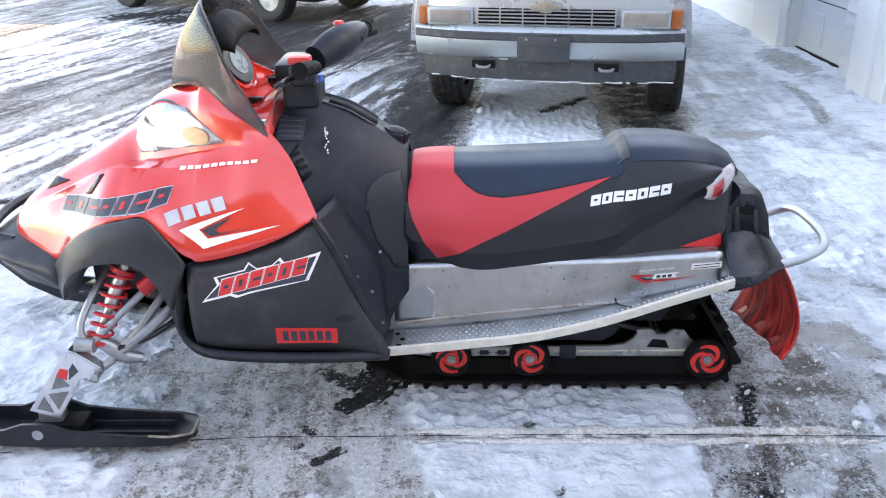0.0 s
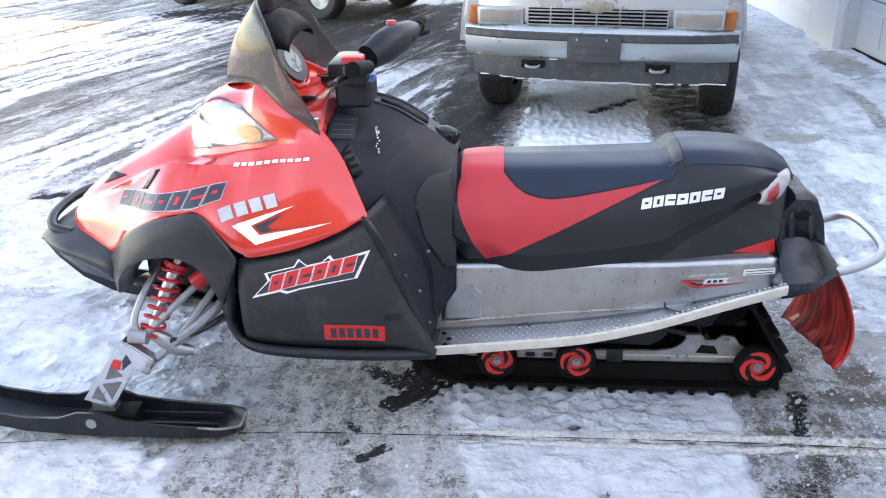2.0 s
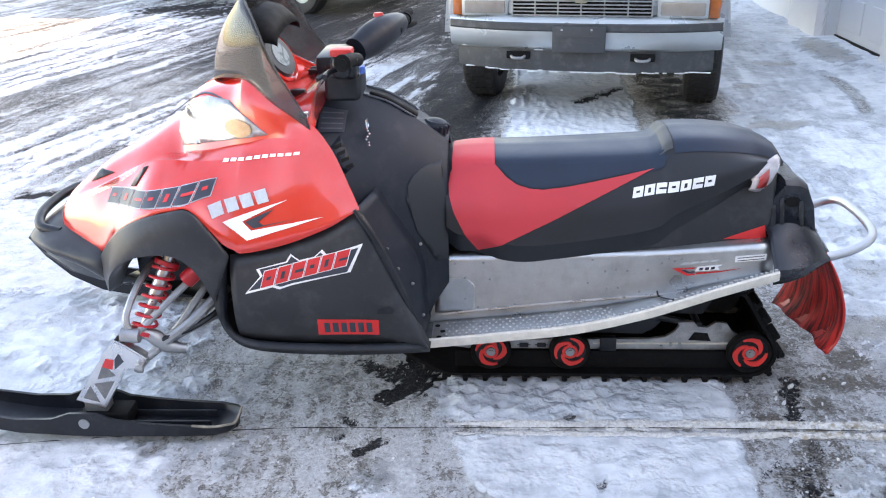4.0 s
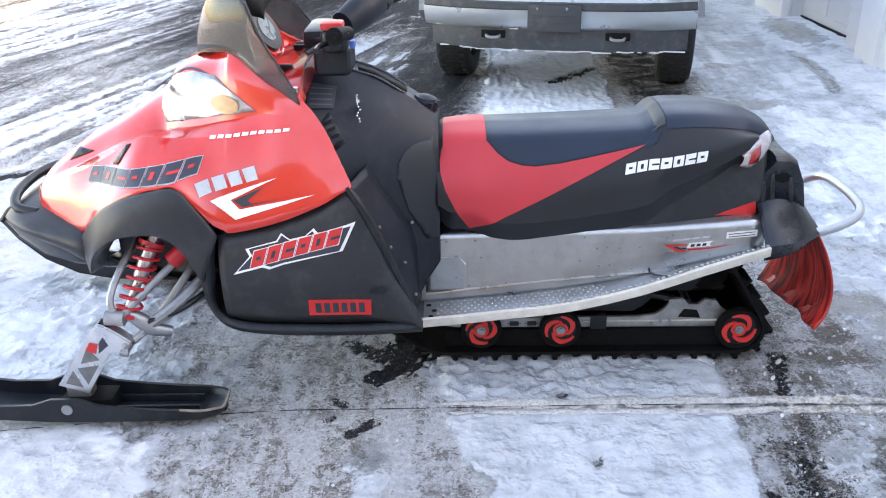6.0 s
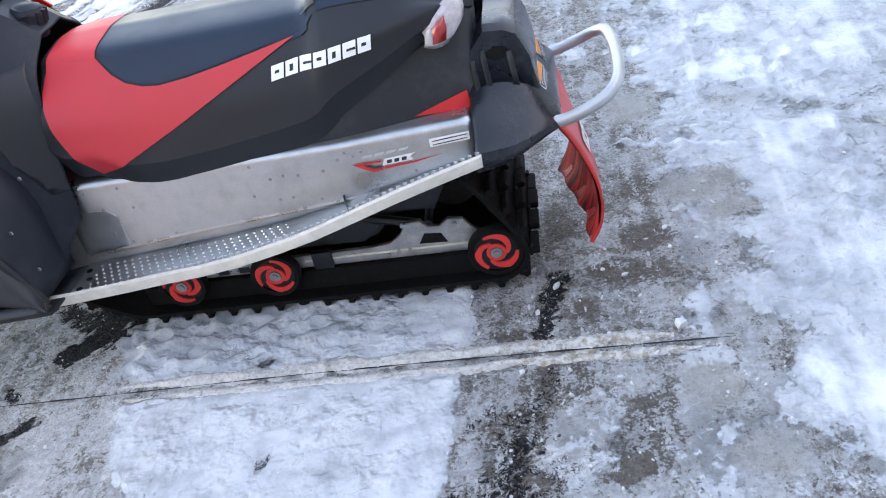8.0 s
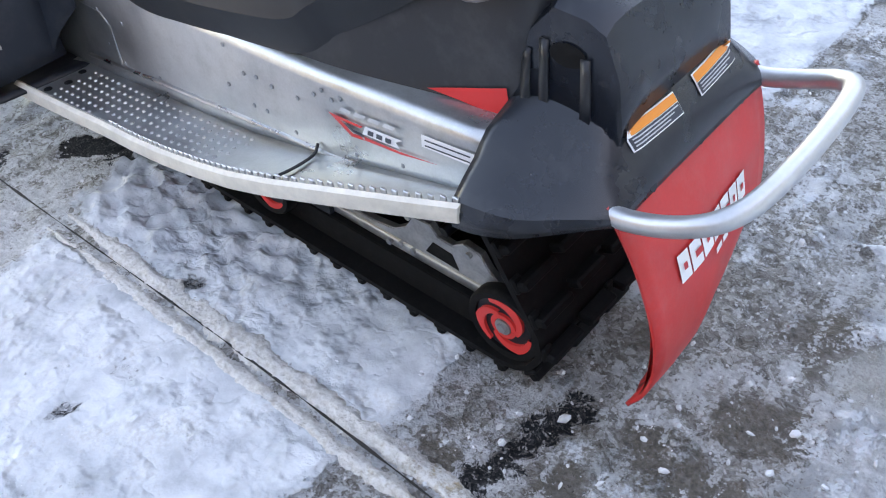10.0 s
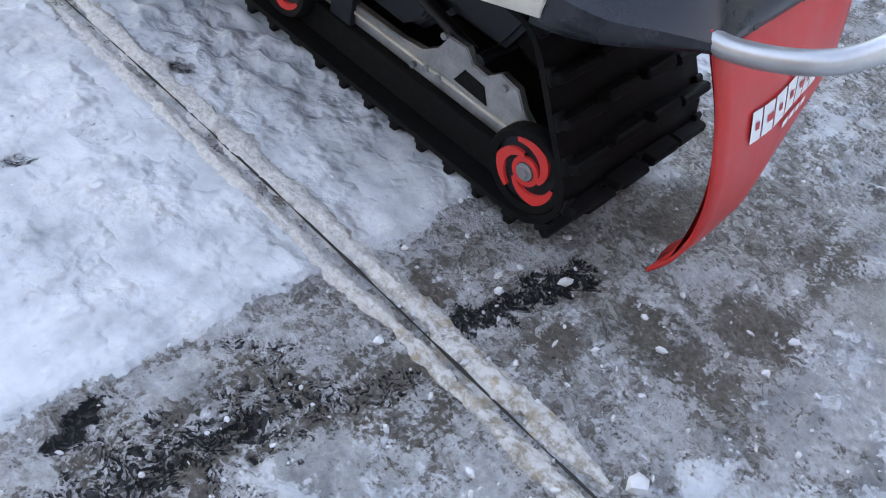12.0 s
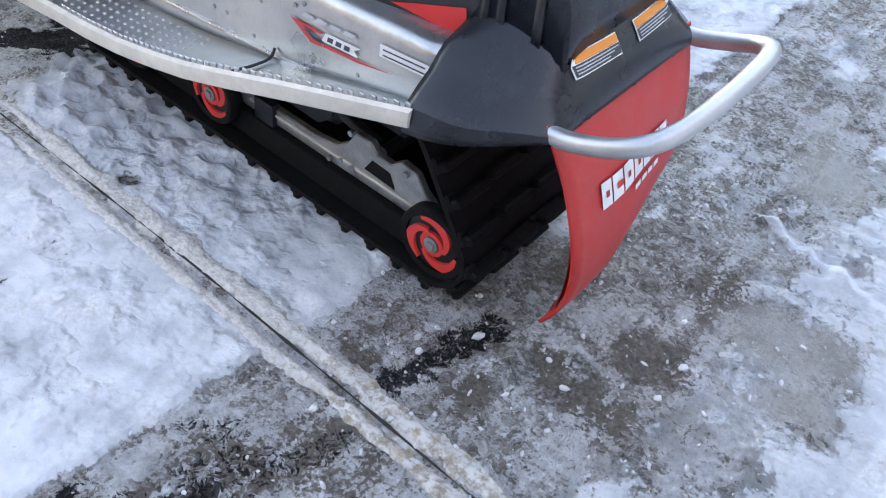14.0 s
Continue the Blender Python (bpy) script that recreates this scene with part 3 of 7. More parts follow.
    # snow: blue-white and smooth, a little soiled where feet have been
    pale = calc("ADD", calc("MULTIPLY", noise_node(nd, ln, co, 13, 3, 0.5), 0.7), calc("MULTIPLY", n2, 0.3))
    white = ramp(nd, ln, pale, [(0.34, (0.60, 0.622, 0.655)), (0.44, (0.71, 0.737, 0.768)), (0.53, (0.78, 0.803, 0.828)), (0.64, (0.83, 0.848, 0.866))])
    white = mixed(nd, ln, ramp(nd, ln, snow, [(0.82, 0.92), (0.95, 0.0)]), white, ramp(nd, ln, pale, [(0.36, (0.35, 0.373, 0.395)), (0.48, (0.462, 0.489, 0.515)), (0.62, (0.55, 0.576, 0.602))]))
    soil = ramp(nd, ln, calc("ADD", calc("MULTIPLY", n5, 0.6), calc("MULTIPLY", n4, 0.4)), [(0.535, 0.0), (0.64, 0.5)])
    white = mixed(nd, ln, soil, white, (0.42, 0.40, 0.375))
    trod = ramp(nd, ln, noise_node(nd, ln, co, 5, 4, 0.6), [(0.45, 0.0), (0.60, 1.0)])
    crumb = ramp(nd, ln, noise_node(nd, ln, co, 62, 3, 0.55), [(0.68, 0.0), (0.73, 0.55)])
    white = mixed(nd, ln, calc("MULTIPLY", crumb, trod), white, (0.23, 0.205, 0.18))
    ln.new(mixed(nd, ln, snow_mask, conc, white), bs.inputs["Base Color"])
    bare_rough = mixed(nd, ln, wet_mask, ramp(nd, ln, n2, [(0.35, 0.30), (0.65, 0.65)]), (0.75, 0.75, 0.75))
    ln.new(mixed(nd, ln, snow_mask, bare_rough, (0.8, 0.8, 0.8)), bs.inputs["Roughness"])
    ln.new(mixed(nd, ln, wet_mask, (0.3, 0.3, 0.3), (0.06, 0.06, 0.06)), bs.inputs["Specular IOR Level"])
    dents = nd.new("ShaderNodeTexVoronoi")
    dents.feature = "SMOOTH_F1"
    dents.inputs["Scale"].default_value, dents.inputs["Smoothness"].default_value = 24.0, 0.45
    ln.new(warp.outputs[0], dents.inputs["Vector"])
    soft = noise_node(nd, ln, co, 19, 3, 0.5)
    rocky = calc("ADD", calc("ADD", calc("MULTIPLY", n4, 1.2), calc("MULTIPLY", small[0], 0.22)), calc("ADD", calc("MULTIPLY", n1, 0.9), calc("MULTIPLY", big[0], 0.16)))
    fluffy = calc("ADD", calc("ADD", 0.9, calc("MULTIPLY", soft, 0.35)), calc("ADD", calc("MULTIPLY", calc("MULTIPLY", dents.outputs["Distance"], calc("MULTIPLY", trod, ramp(nd, ln, snow, [(0.86, 1.0), (0.96, 0.15)]))), 1.6), calc("ADD", calc("MULTIPLY", n3, 0.04), calc("MULTIPLY", n2, 0.05))))
    bumped(nd, ln, bs, mixed(nd, ln, snow_mask, rocky, fluffy), 1.0, 0.014)
    return m


def grid_mesh(name, X, Y, Z, colors, material):
    ny, nx = X.shape
    me = bpy.data.meshes.new(name)
    idx = np.arange(nx * ny).reshape(ny, nx)
    quads = np.stack([idx[:-1, :-1], idx[:-1, 1:], idx[1:, 1:], idx[1:, :-1]], -1).reshape(-1, 4)
    me.vertices.add(nx * ny)
    me.vertices.foreach_set("co", np.stack([X, Y, Z], -1).astype(np.float32).ravel())
    me.loops.add(quads.size)
    me.loops.foreach_set("vertex_index", quads.astype(np.int32).ravel())
    me.polygons.add(len(quads))
    me.polygons.foreach_set("loop_start", np.arange(0, quads.size, 4, dtype=np.int32))
    me.polygons.foreach_set("use_smooth", np.ones(len(quads), dtype=bool))
    me.update(calc_edges=True)
    a = me.color_attributes.new("cover", "FLOAT_COLOR", "POINT")
    a.data.foreach_set("color", np.stack(colors, -1).astype(np.float32).ravel())
    me.materials.append(material)
    return new(name, me)


ground = tagged(grid_mesh("ground", GX, GY, H, (SN, IC, DK, BG), ground_material()), "snow and ice over a worn concrete drive", "ground", kind="structure")


# ---- snowmobile ----
sled = thing("snowmobile", "red and black snowmobile with a smoked windshield on ice", "snowmobile", (0, SLED_Y, 0))

# hood: middle line or windshield edge, shoulder, valley, ridge, flank, lower edge
hood_st = [
    (-1.405, [(0, 0.640), (-0.05, 0.634), (-0.085, 0.626), (-0.098, 0.615), (-0.108, 0.600), (-0.112, 0.580)]),
    (-1.36, [(0, 0.692), (-0.08, 0.682), (-0.130, 0.660), (-0.158, 0.646), (-0.178, 0.615), (-0.186, 0.572)]),
    (-1.25, [(0, 0.770), (-0.09, 0.758), (-0.148, 0.716), (-0.214, 0.706), (-0.250, 0.640), (-0.275, 0.560)]),
    (-1.17, [(0, 0.815), (-0.09, 0.804), (-0.158, 0.754), (-0.242, 0.742), (-0.292, 0.668), (-0.335, 0.575)]),
    (-1.09, [(0, 0.858), (-0.09, 0.848), (-0.168, 0.794), (-0.258, 0.785), (-0.325, 0.722), (-0.395, 0.656)]),
    (-1.00, [(0, 0.912), (-0.09, 0.903), (-0.166, 0.830), (-0.268, 0.838), (-0.350, 0.786), (-0.430, 0.712)]),
    (-0.94, [(0, 0.958), (-0.105, 0.945), (-0.172, 0.836), (-0.280, 0.847), (-0.358, 0.800), (-0.441, 0.737)]),
    (-0.90, [(0, 1.012), (-0.125, 0.995), (-0.205, 0.852), (-0.285, 0.846), (-0.366, 0.803), (-0.447, 0.746)]),
    (-0.84, [(0, 1.040), (-0.165, 1.016), (-0.238, 0.864), (-0.302, 0.850), (-0.374, 0.800), (-0.455, 0.750)]),
    (-0.76, [(-0.110, 1.072), (-0.212, 1.022), (-0.264, 0.884), (-0.323, 0.858), (-0.386, 0.780), (-0.459, 0.652)]),
    (-0.722, [(-0.178, 1.083), (-0.245, 1.022), (-0.276, 0.893), (-0.332, 0.864), (-0.391, 0.780), (-0.460, 0.626)]),
    (-0.70, [(-0.215, 1.085), (-0.262, 1.020), (-0.284, 0.898), (-0.338, 0.868), (-0.394, 0.780), (-0.460, 0.617)]),
    (-0.62, [(-0.278, 1.030), (-0.297, 0.985), (-0.308, 0.918), (-0.346, 0.876), (-0.402, 0.785), (-0.461, 0.632)]),
    (-0.55, [(-0.307, 0.985), (-0.318, 0.955), (-0.334, 0.926), (-0.362, 0.890), (-0.410, 0.795), (-0.461, 0.652)]),
    (-0.49, [(-0.330, 0.965), (-0.340, 0.945), (-0.352, 0.920), (-0.375, 0.874), (-0.414, 0.785), (-0.460, 0.675)]),
    (-0.43, [(-0.365, 0.895), (-0.372, 0.882), (-0.380, 0.866), (-0.396, 0.835), (-0.426, 0.775), (-0.458, 0.702)]),
    (-0.385, [(-0.410, 0.815), (-0.414, 0.808), (-0.417, 0.803), (-0.422, 0.793), (-0.436, 0.768), (-0.456, 0.730)]),
    (-0.352, [(-0.448, 0.757), (-0.449, 0.756), (-0.450, 0.755), (-0.451, 0.754), (-0.452, 0.752), (-0.455, 0.748)]),
]
hood = part("hood", loft_body(hood_st, 6, 5, True, crease=(2, 3)), RED, sled, "glossy red hood with decals", sharp=20)
bmh = bmesh.new()
bmh.from_mesh(hood.data)
# close the middle line of the nose
bmesh.ops.remove_doubles(bmh, verts=bmh.verts, dist=0.0015)
bmh.to_mesh(hood.data)
bmh.free()
shell(hood, 0.006)
hood_tree = tree_of(hood)

# lower body side panels
for s in (-1, 1):
    bm = bmesh.new()
    xs = [-0.745, -0.66, -0.57, -0.46, -0.36, -0.30, -0.235, -0.165]
    top = [0.604, 0.620, 0.642, 0.686, 0.738, 0.645, 0.480, 0.318]
    bot = [0.325, 0.312, 0.305, 0.302, 0.300, 0.298, 0.296, 0.296]
    rows = []
    for x, t, b in zip(xs, top, bot):
        rows.append([Vector((x, s * (0.458 - 0.02 * abs(2 * k / 8 - 1) ** 3 + 0.012 * math.sin(math.pi * k / 8)), t + (b - t) * k / 8)) for k in range(9)])
    cols = [spline([r[k] for r in rows], 4) for k in range(9)]
    rings(bm, cols)
    pan = shell(part("side_panel", bm, GREY_BLACK, sled, "dark grey lower body side panel"), 0.008)
    if s < 0:
        panel_near = pan
    else:
        panel_far = pan
    # rounded sill below the panel, sweeping up into the wheel arch
    bm = bmesh.new()
    line = [(-0.80, 0.60), (-0.812, 0.50), (-0.808, 0.42), (-0.785, 0.345), (-0.735, 0.295), (-0.64, 0.275), (-0.50, 0.268), (-0.33, 0.268), (-0.165, 0.278)]
    rows = []
    for q in spline([(x, 0, z) for x, z in line], 5):
        up = min(1, max(0, (q.z - 0.27) / 0.2))
        rows.append([(q.x + dx * up, s * y, q.z + dz * (1 - up)) for dx, y, dz in ((0.05, 0.452, 0.045), (0.025, 0.462, 0.024), (0.004, 0.452, 0.006), (0.0, 0.43, 0.0), (0.004, 0.30, -0.01), (0.01, 0.16, -0.02))])
    rings(bm, rows)
    shell(part("sill", bm, BLACK, sled), 0.006)
    # flared arch over the front suspension
    bm = bmesh.new()
    outer = [(-1.185, 0.335, 0.560), (-1.10, 0.40, 0.655), (-1.01, 0.435, 0.712), (-0.925, 0.452, 0.740), (-0.842, 0.458, 0.750), (-0.79, 0.462, 0.690), (-0.738, 0.464, 0.610)]
    inner = [(-1.175, 0.35, 0.44), (-1.12, 0.435, 0.535), (-1.05, 0.468, 0.596), (-0.97, 0.478, 0.618), (-0.90, 0.482, 0.615), (-0.845, 0.475, 0.565), (-0.803, 0.462, 0.46)]
    back = [(-1.17, 0.26, 0.42), (-1.11, 0.30, 0.52), (-1.04, 0.31, 0.58), (-0.97, 0.31, 0.60), (-0.90, 0.31, 0.60), (-0.85, 0.31, 0.55), (-0.81, 0.31, 0.44)]
    o, i, b = (spline([(x, s * y, z) for x, y, z in c], 6) for c in (outer, inner, back))
    rows = [[a, a.lerp(c, 0.06) + Vector((0, s * 0.006, 0)), a.lerp(c, 0.5) + Vector((0, s * 0.012, 0)), a.lerp(c, 0.92) + Vector((0, s * 0.004, 0)), c, c.lerp(d, 0.15) + Vector((0, 0, -0.004)), d] for a, c, d in zip(o, i, b)]
    rings(bm, rows)
    shell(part("wheel_arch", bm, GREY_BLACK, sled, "dark grey flared arch"), 0.004)

# lower nose with its bumper lip
nose = [
    (-1.50, [(0, 0.565), (-0.10, 0.565), (-0.150, 0.556), (-0.155, 0.545), (-0.10, 0.530)]),
    (-1.455, [(0, 0.590), (-0.13, 0.588), (-0.205, 0.570), (-0.215, 0.545), (-0.14, 0.505)]),
    (-1.38, [(0, 0.600), (-0.16, 0.598), (-0.262, 0.572), (-0.272, 0.538), (-0.17, 0.470)]),
    (-1.27, [(0, 0.590), (-0.20, 0.588), (-0.308, 0.562), (-0.315, 0.515), (-0.20, 0.435)]),
    (-1.18, [(0, 0.580), (-0.22, 0.578), (-0.340, 0.555), (-0.345, 0.480), (-0.22, 0.400)]),
    (-1.16, [(0, 0.560), (-0.20, 0.558), (-0.300, 0.525), (-0.300, 0.450), (-0.20, 0.400)]),
]
bm = loft_body(nose, 5, 5)
part("lower_nose", bm, GREY_BLACK, sled, "black lower nose with a bumper lip")
bm = bmesh.new()
pipe(bm, [(-1.37, -0.20, 0.580), (-1.445, -0.175, 0.590), (-1.480, -0.10, 0.602), (-1.490, 0, 0.608), (-1.480, 0.10, 0.612), (-1.445, 0.175, 0.612), (-1.38, 0.20, 0.600)], 0.016, 12, 6)
part("front_bumper", bm, BLACK, sled, "black tubular front bumper")
bm = bmesh.new()
rows = []
for x, z, w in ((-1.18, 0.40, 0.2), (-1.0, 0.33, 0.2), (-0.8, 0.285, 0.2), (-0.5, 0.262, 0.2), (-0.17, 0.268, 0.2)):
    rows.append([(x, -w, z + 0.02), (x, -w * 0.6, z), (x, w * 0.6, z), (x, w, z + 0.02)])
rings(bm, rows)
shell(part("belly_pan", bm, BLACK, sled), 0.006)
bm = bmesh.new()
box(bm, (-0.93, 0, 0.52), (0.40, 0.46, 0.22), 0.03)
part("engine_bulkhead", bm, BLACK, sled)

# console over the tank
console_st = [
    (-0.56, [(0, 0.985), (-0.070, 0.985), (-0.225, 0.950), (-0.335, 0.855), (-0.40, 0.70)]),
    (-0.49, [(0, 0.992), (-0.065, 0.994), (-0.215, 0.935), (-0.325, 0.82), (-0.40, 0.63)]),
    (-0.42, [(0, 0.988), (-0.060, 0.992), (-0.205, 0.910), (-0.310, 0.77), (-0.385, 0.53)]),
    (-0.31, [(0, 0.957), (-0.055, 0.962), (-0.190, 0.870), (-0.280, 0.71), (-0.345, 0.40)]),
    (-0.20, [(0, 0.892), (-0.055, 0.897), (-0.178, 0.808), (-0.248, 0.64), (-0.305, 0.31)]),
    (-0.150, [(0, 0.857), (-0.055, 0.861), (-0.169, 0.778), (-0.229, 0.615), (-0.275, 0.37)]),
    (-0.110, [(0, 0.826), (-0.055, 0.829), (-0.160, 0.752), (-0.212, 0.600), (-0.245, 0.42)]),
]
console = part("console", loft_body(console_st, 7, 6, crease=1), CONSOLE, sled, "dark grey console over the tank", sharp=25)
shell(console, 0.006)
console_tree = tree_of(console)
for s in (-1, 1):
    pad = [(-0.236, 0.700), (-0.232, 0.742), (-0.214, 0.772), (-0.182, 0.788), (-0.132, 0.794), (-0.126, 0.75), (-0.119, 0.69), (-0.114, 0.645), (-0.113, 0.585), (-0.113, 0.500), (-0.15, 0.500), (-0.205, 0.60)]
    bm = patch(console_tree, pad, 0.004, 0.02, s)
    shell(part("knee_pad", bm, VINYL_SIDE, sled, "charcoal padded side", sharp=70), 0.008)
# moulded spine along the console
for y in (-0.055, 0.055):
    bm = bmesh.new()
    pipe(bm, [(-0.44, y, 0.996), (-0.42, y, 0.994), (-0.31, y, 0.964), (-0.235, y, 0.920), (-0.215, y * 0.8, 0.905)], 0.005, 8, 4)
    part("spine_edge", bm, GLOSS_BLACK, console)
bm = bmesh.new()
rings(bm, [[(x, -0.026, z), (x, 0.026, z)] for x, z in ((-0.36, 0.983), (-0.31, 0.966), (-0.25, 0.932), (-0.21, 0.906))])
shell(part("tray", bm, RUBBER, console, "recessed black strip"), 0.004)
for s in (-1, 1):
    bm = bmesh.new()
    pipe(bm, [(-0.365, s * 0.452, 0.748), (-0.305, s * 0.452, 0.645), (-0.240, s * 0.446, 0.485), (-0.175, s * 0.430, 0.305)], [0.006, 0.012, 0.013, 0.010], 8, 5)
    part("panel_bead", bm, BLACK, sled, "black bead behind the side panel")
# shields beside the footwell, with rivets
for s in (-1, 1):
    bm = bmesh.new()
    rows = []
    for x0, x1, z in ((-0.375, -0.32, 0.735), (-0.345, -0.27, 0.65), (-0.285, -0.195, 0.52), (-0.235, -0.178, 0.40), (-0.20, -0.170, 0.29)):
        rows.append([(x0 + (x1 - x0) * k / 5, s * (0.440 - 0.17 * (k / 5) ** 1.2), z + 0.02 * k / 5) for k in range(6)])
    rings(bm, [spline(r, 3) for r in zip(*rows)])
    shield = shell(part("knee_shield", bm, CONSOLE, sled, "black riveted shield"), 0.005)
    bm = bmesh.new()
    bmesh.ops.create_uvsphere(bm, u_segments=8, v_segments=5, radius=0.0055)
    for v in bm.verts:
        v.co.y *= 0.5
    rv = None
    for x, z in ((-0.325, 0.655), (-0.285, 0.60), (-0.255, 0.535), (-0.215, 0.475), (-0.195, 0.565), (-0.185, 0.375)):
        at_y = s * (0.43 - 0.16 * np.clip((x - np.interp(z, [0.29, 0.4, 0.52, 0.65, 0.8], [-0.2, -0.235, -0.285, -0.345, -0.43])) / 0.11, 0, 1) ** 1.2)
        if rv is None:
            rv = part("rivet", bm, ALU_BRIGHT, sled)
            rv.matrix_basis = pose(x, at_y, z)
        else:
            share(rv, "rivet", pose(x, at_y + s * 0.004, z), sled)

# seat
def seat_section(x, top, bot, wt, wm, wb):
    return (x, [(0, top), (-wt * 0.75, top - 0.012), (-wt, top - 0.040), (-wm, top - (top - bot) * 0.45), (-wb, bot + (top - bot) * 0.24), (-wb + 0.028, bot)])


seat_st = [
    seat_section(-0.116, 0.790, 0.545, 0.125, 0.202, 0.230),
    seat_section(-0.075, 0.797, 0.515, 0.132, 0.212, 0.242),
    seat_section(-0.01, 0.801, 0.512, 0.140, 0.212, 0.242),
    seat_section(0.06, 0.801, 0.472, 0.143, 0.212, 0.246),
    seat_section(0.16, 0.803, 0.463, 0.145, 0.210, 0.246),
    seat_section(0.32, 0.808, 0.482, 0.148, 0.208, 0.242),
    seat_section(0.48, 0.814, 0.512, 0.152, 0.208, 0.236),
    seat_section(0.540, 0.820, 0.530, 0.152, 0.208, 0.230),
    seat_section(0.572, 0.848, 0.552, 0.146, 0.208, 0.226),
    seat_section(0.61, 0.858, 0.580, 0.146, 0.206, 0.220),
    seat_section(0.72, 0.857, 0.650, 0.146, 0.200, 0.212),
    seat_section(0.82, 0.843, 0.720, 0.140, 0.188, 0.195),
    seat_section(0.89, 0.818, 0.758, 0.122, 0.160, 0.165),
    seat_section(0.925, 0.798, 0.748, 0.100, 0.128, 0.130),
]
bm = loft_body(seat_st, 5, 5, crease=4)
bmesh.ops.holes_fill(bm, edges=[e for e in bm.edges if e.is_boundary], sides=0)
seat = part("seat", bm, VINYL_SIDE, sled, "black and charcoal vinyl seat with red sides", sharp=30)
seat_tree = tree_of(seat)
red_side = [(-0.060, 0.776), (-0.085, 0.770), (-0.102, 0.750), (-0.109, 0.720), (-0.106, 0.690), (-0.092, 0.647), (-0.060, 0.585), (-0.018, 0.520), (0.05, 0.545), (0.20, 0.612), (0.36, 0.688), (0.525, 0.766),
            (0.44, 0.748), (0.344, 0.729), (0.26, 0.714), (0.187, 0.706), (0.145, 0.709), (0.105, 0.720), (0.073, 0.740), (0.050, 0.762), (0.036, 0.776)]
top_side = [(0.040, 0.776), (0.054, 0.764), (0.077, 0.743), (0.107, 0.724), (0.146, 0.713), (0.187, 0.710), (0.26, 0.718), (0.344, 0.733), (0.44, 0.752), (0.53, 0.771), (0.56, 0.785), (0.575, 0.805), (0.54, 0.790), (0.30, 0.776)]
for s in (-1, 1):
    part("red_side", patch(seat_tree, red_side, 0.0032, 0.014, s), RED_VINYL, seat, "red vinyl side of the seat", sharp=80)
    part("top_side", patch(seat_tree, top_side, 0.0026, 0.014, s), SKY_VINYL, seat, sharp=80)
bm = bmesh.new()
rows = []
for x in np.linspace(0.038, 0.56, 28):
    wide = np.interp(x, [0.038, 0.055, 0.08, 0.12, 0.18], [0.118, 0.130, 0.145, 0.156, 0.164])
    hit = [seat_tree.ray_cast(Vector((x, y, 1.2)), Vector((0, 0, -1))) for y in np.linspace(-wide, wide, 21)]
    rows.append([h[0] + h[1] * (0.0022 if h[1].z > 0 else -0.0022) for h in hit])
rings(bm, rows)
part("top_cover", bm, SKY_VINYL, seat, "black vinyl top of the seat", sharp=80)
bm = bmesh.new()
rows = []
for x in np.linspace(0.546, 0.584, 7):
    hit = [seat_tree.ray_cast(Vector((x, y, 1.2)), Vector((0, 0, -1))) for y in np.linspace(-0.138, 0.138, 21)]
    rows.append([h[0] + h[1] * (0.003 if h[1].z > 0 else -0.003) for h in hit])
rings(bm, rows)
part("bolster_face", bm, surface("lighter_grey_vinyl", (0.045, 0.046, 0.046), 0.5, var=0.2, fine=420, bump=0.12), seat, "lighter grey face of the raised rear seat", sharp=80)
# top of the raised seat, coloured blue for the sky it faces
rows = []
bm = bmesh.new()
for x in np.linspace(0.588, 0.905, 14):
    wide = np.interp(x, [0.588, 0.72, 0.82, 0.905], [0.150, 0.150, 0.142, 0.110])
    hit = [seat_tree.ray_cast(Vector((x, y, 1.2)), Vector((0, 0, -1))) for y in np.linspace(-wide, wide, 21)]
    rows.append([h[0] + h[1] * (0.002 if h[1].z > 0 else -0.002) for h in hit])
rings(bm, rows)
part("bolster_top", bm, SKY_VINYL, seat, "black vinyl top of the raised rear seat, tinted sky blue", sharp=80)
rows = []
bm = bmesh.new()
for x in np.linspace(-0.098, 0.036, 10):
    hit = [seat_tree.ray_cast(Vector((x, y, 1.2)), Vector((0, 0, -1))) for y in np.linspace(-0.150, 0.150, 21)]
    rows.append([h[0] + h[1] * (0.0036 if h[1].z > 0 else -0.0036) for h in hit])
rings(bm, rows)
part("red_front", bm, RED_VINYL, seat, sharp=80)

# tail panel below the seat, with its red triangle
tail_st = [
    (0.40, [(-0.150, 0.60), (-0.205, 0.56), (-0.205, 0.49)]),
    (0.60, [(-0.150, 0.68), (-0.190, 0.61), (-0.195, 0.50)]),
    (0.78, [(-0.140, 0.74), (-0.165, 0.66), (-0.172, 0.52)]),
    (0.90, [(-0.120, 0.765), (-0.150, 0.66), (-0.160, 0.525)]),
    (0.925, [(-0.06, 0.755), (-0.10, 0.66), (-0.12, 0.525)]),
]
tail = part("tail_panel", loft_body(tail_st, 5, 5, True), GREY_BLACK, sled, "dark grey panel below the seat")
tail_tree = tree_of(tail)
for s in (-1, 1):
    part("red_triangle", patch(tail_tree, [(0.755, 0.536), (0.892, 0.530), (0.884, 0.578)], 0.003, 0.02, s), RED_DECAL, tail, "red triangle decal")
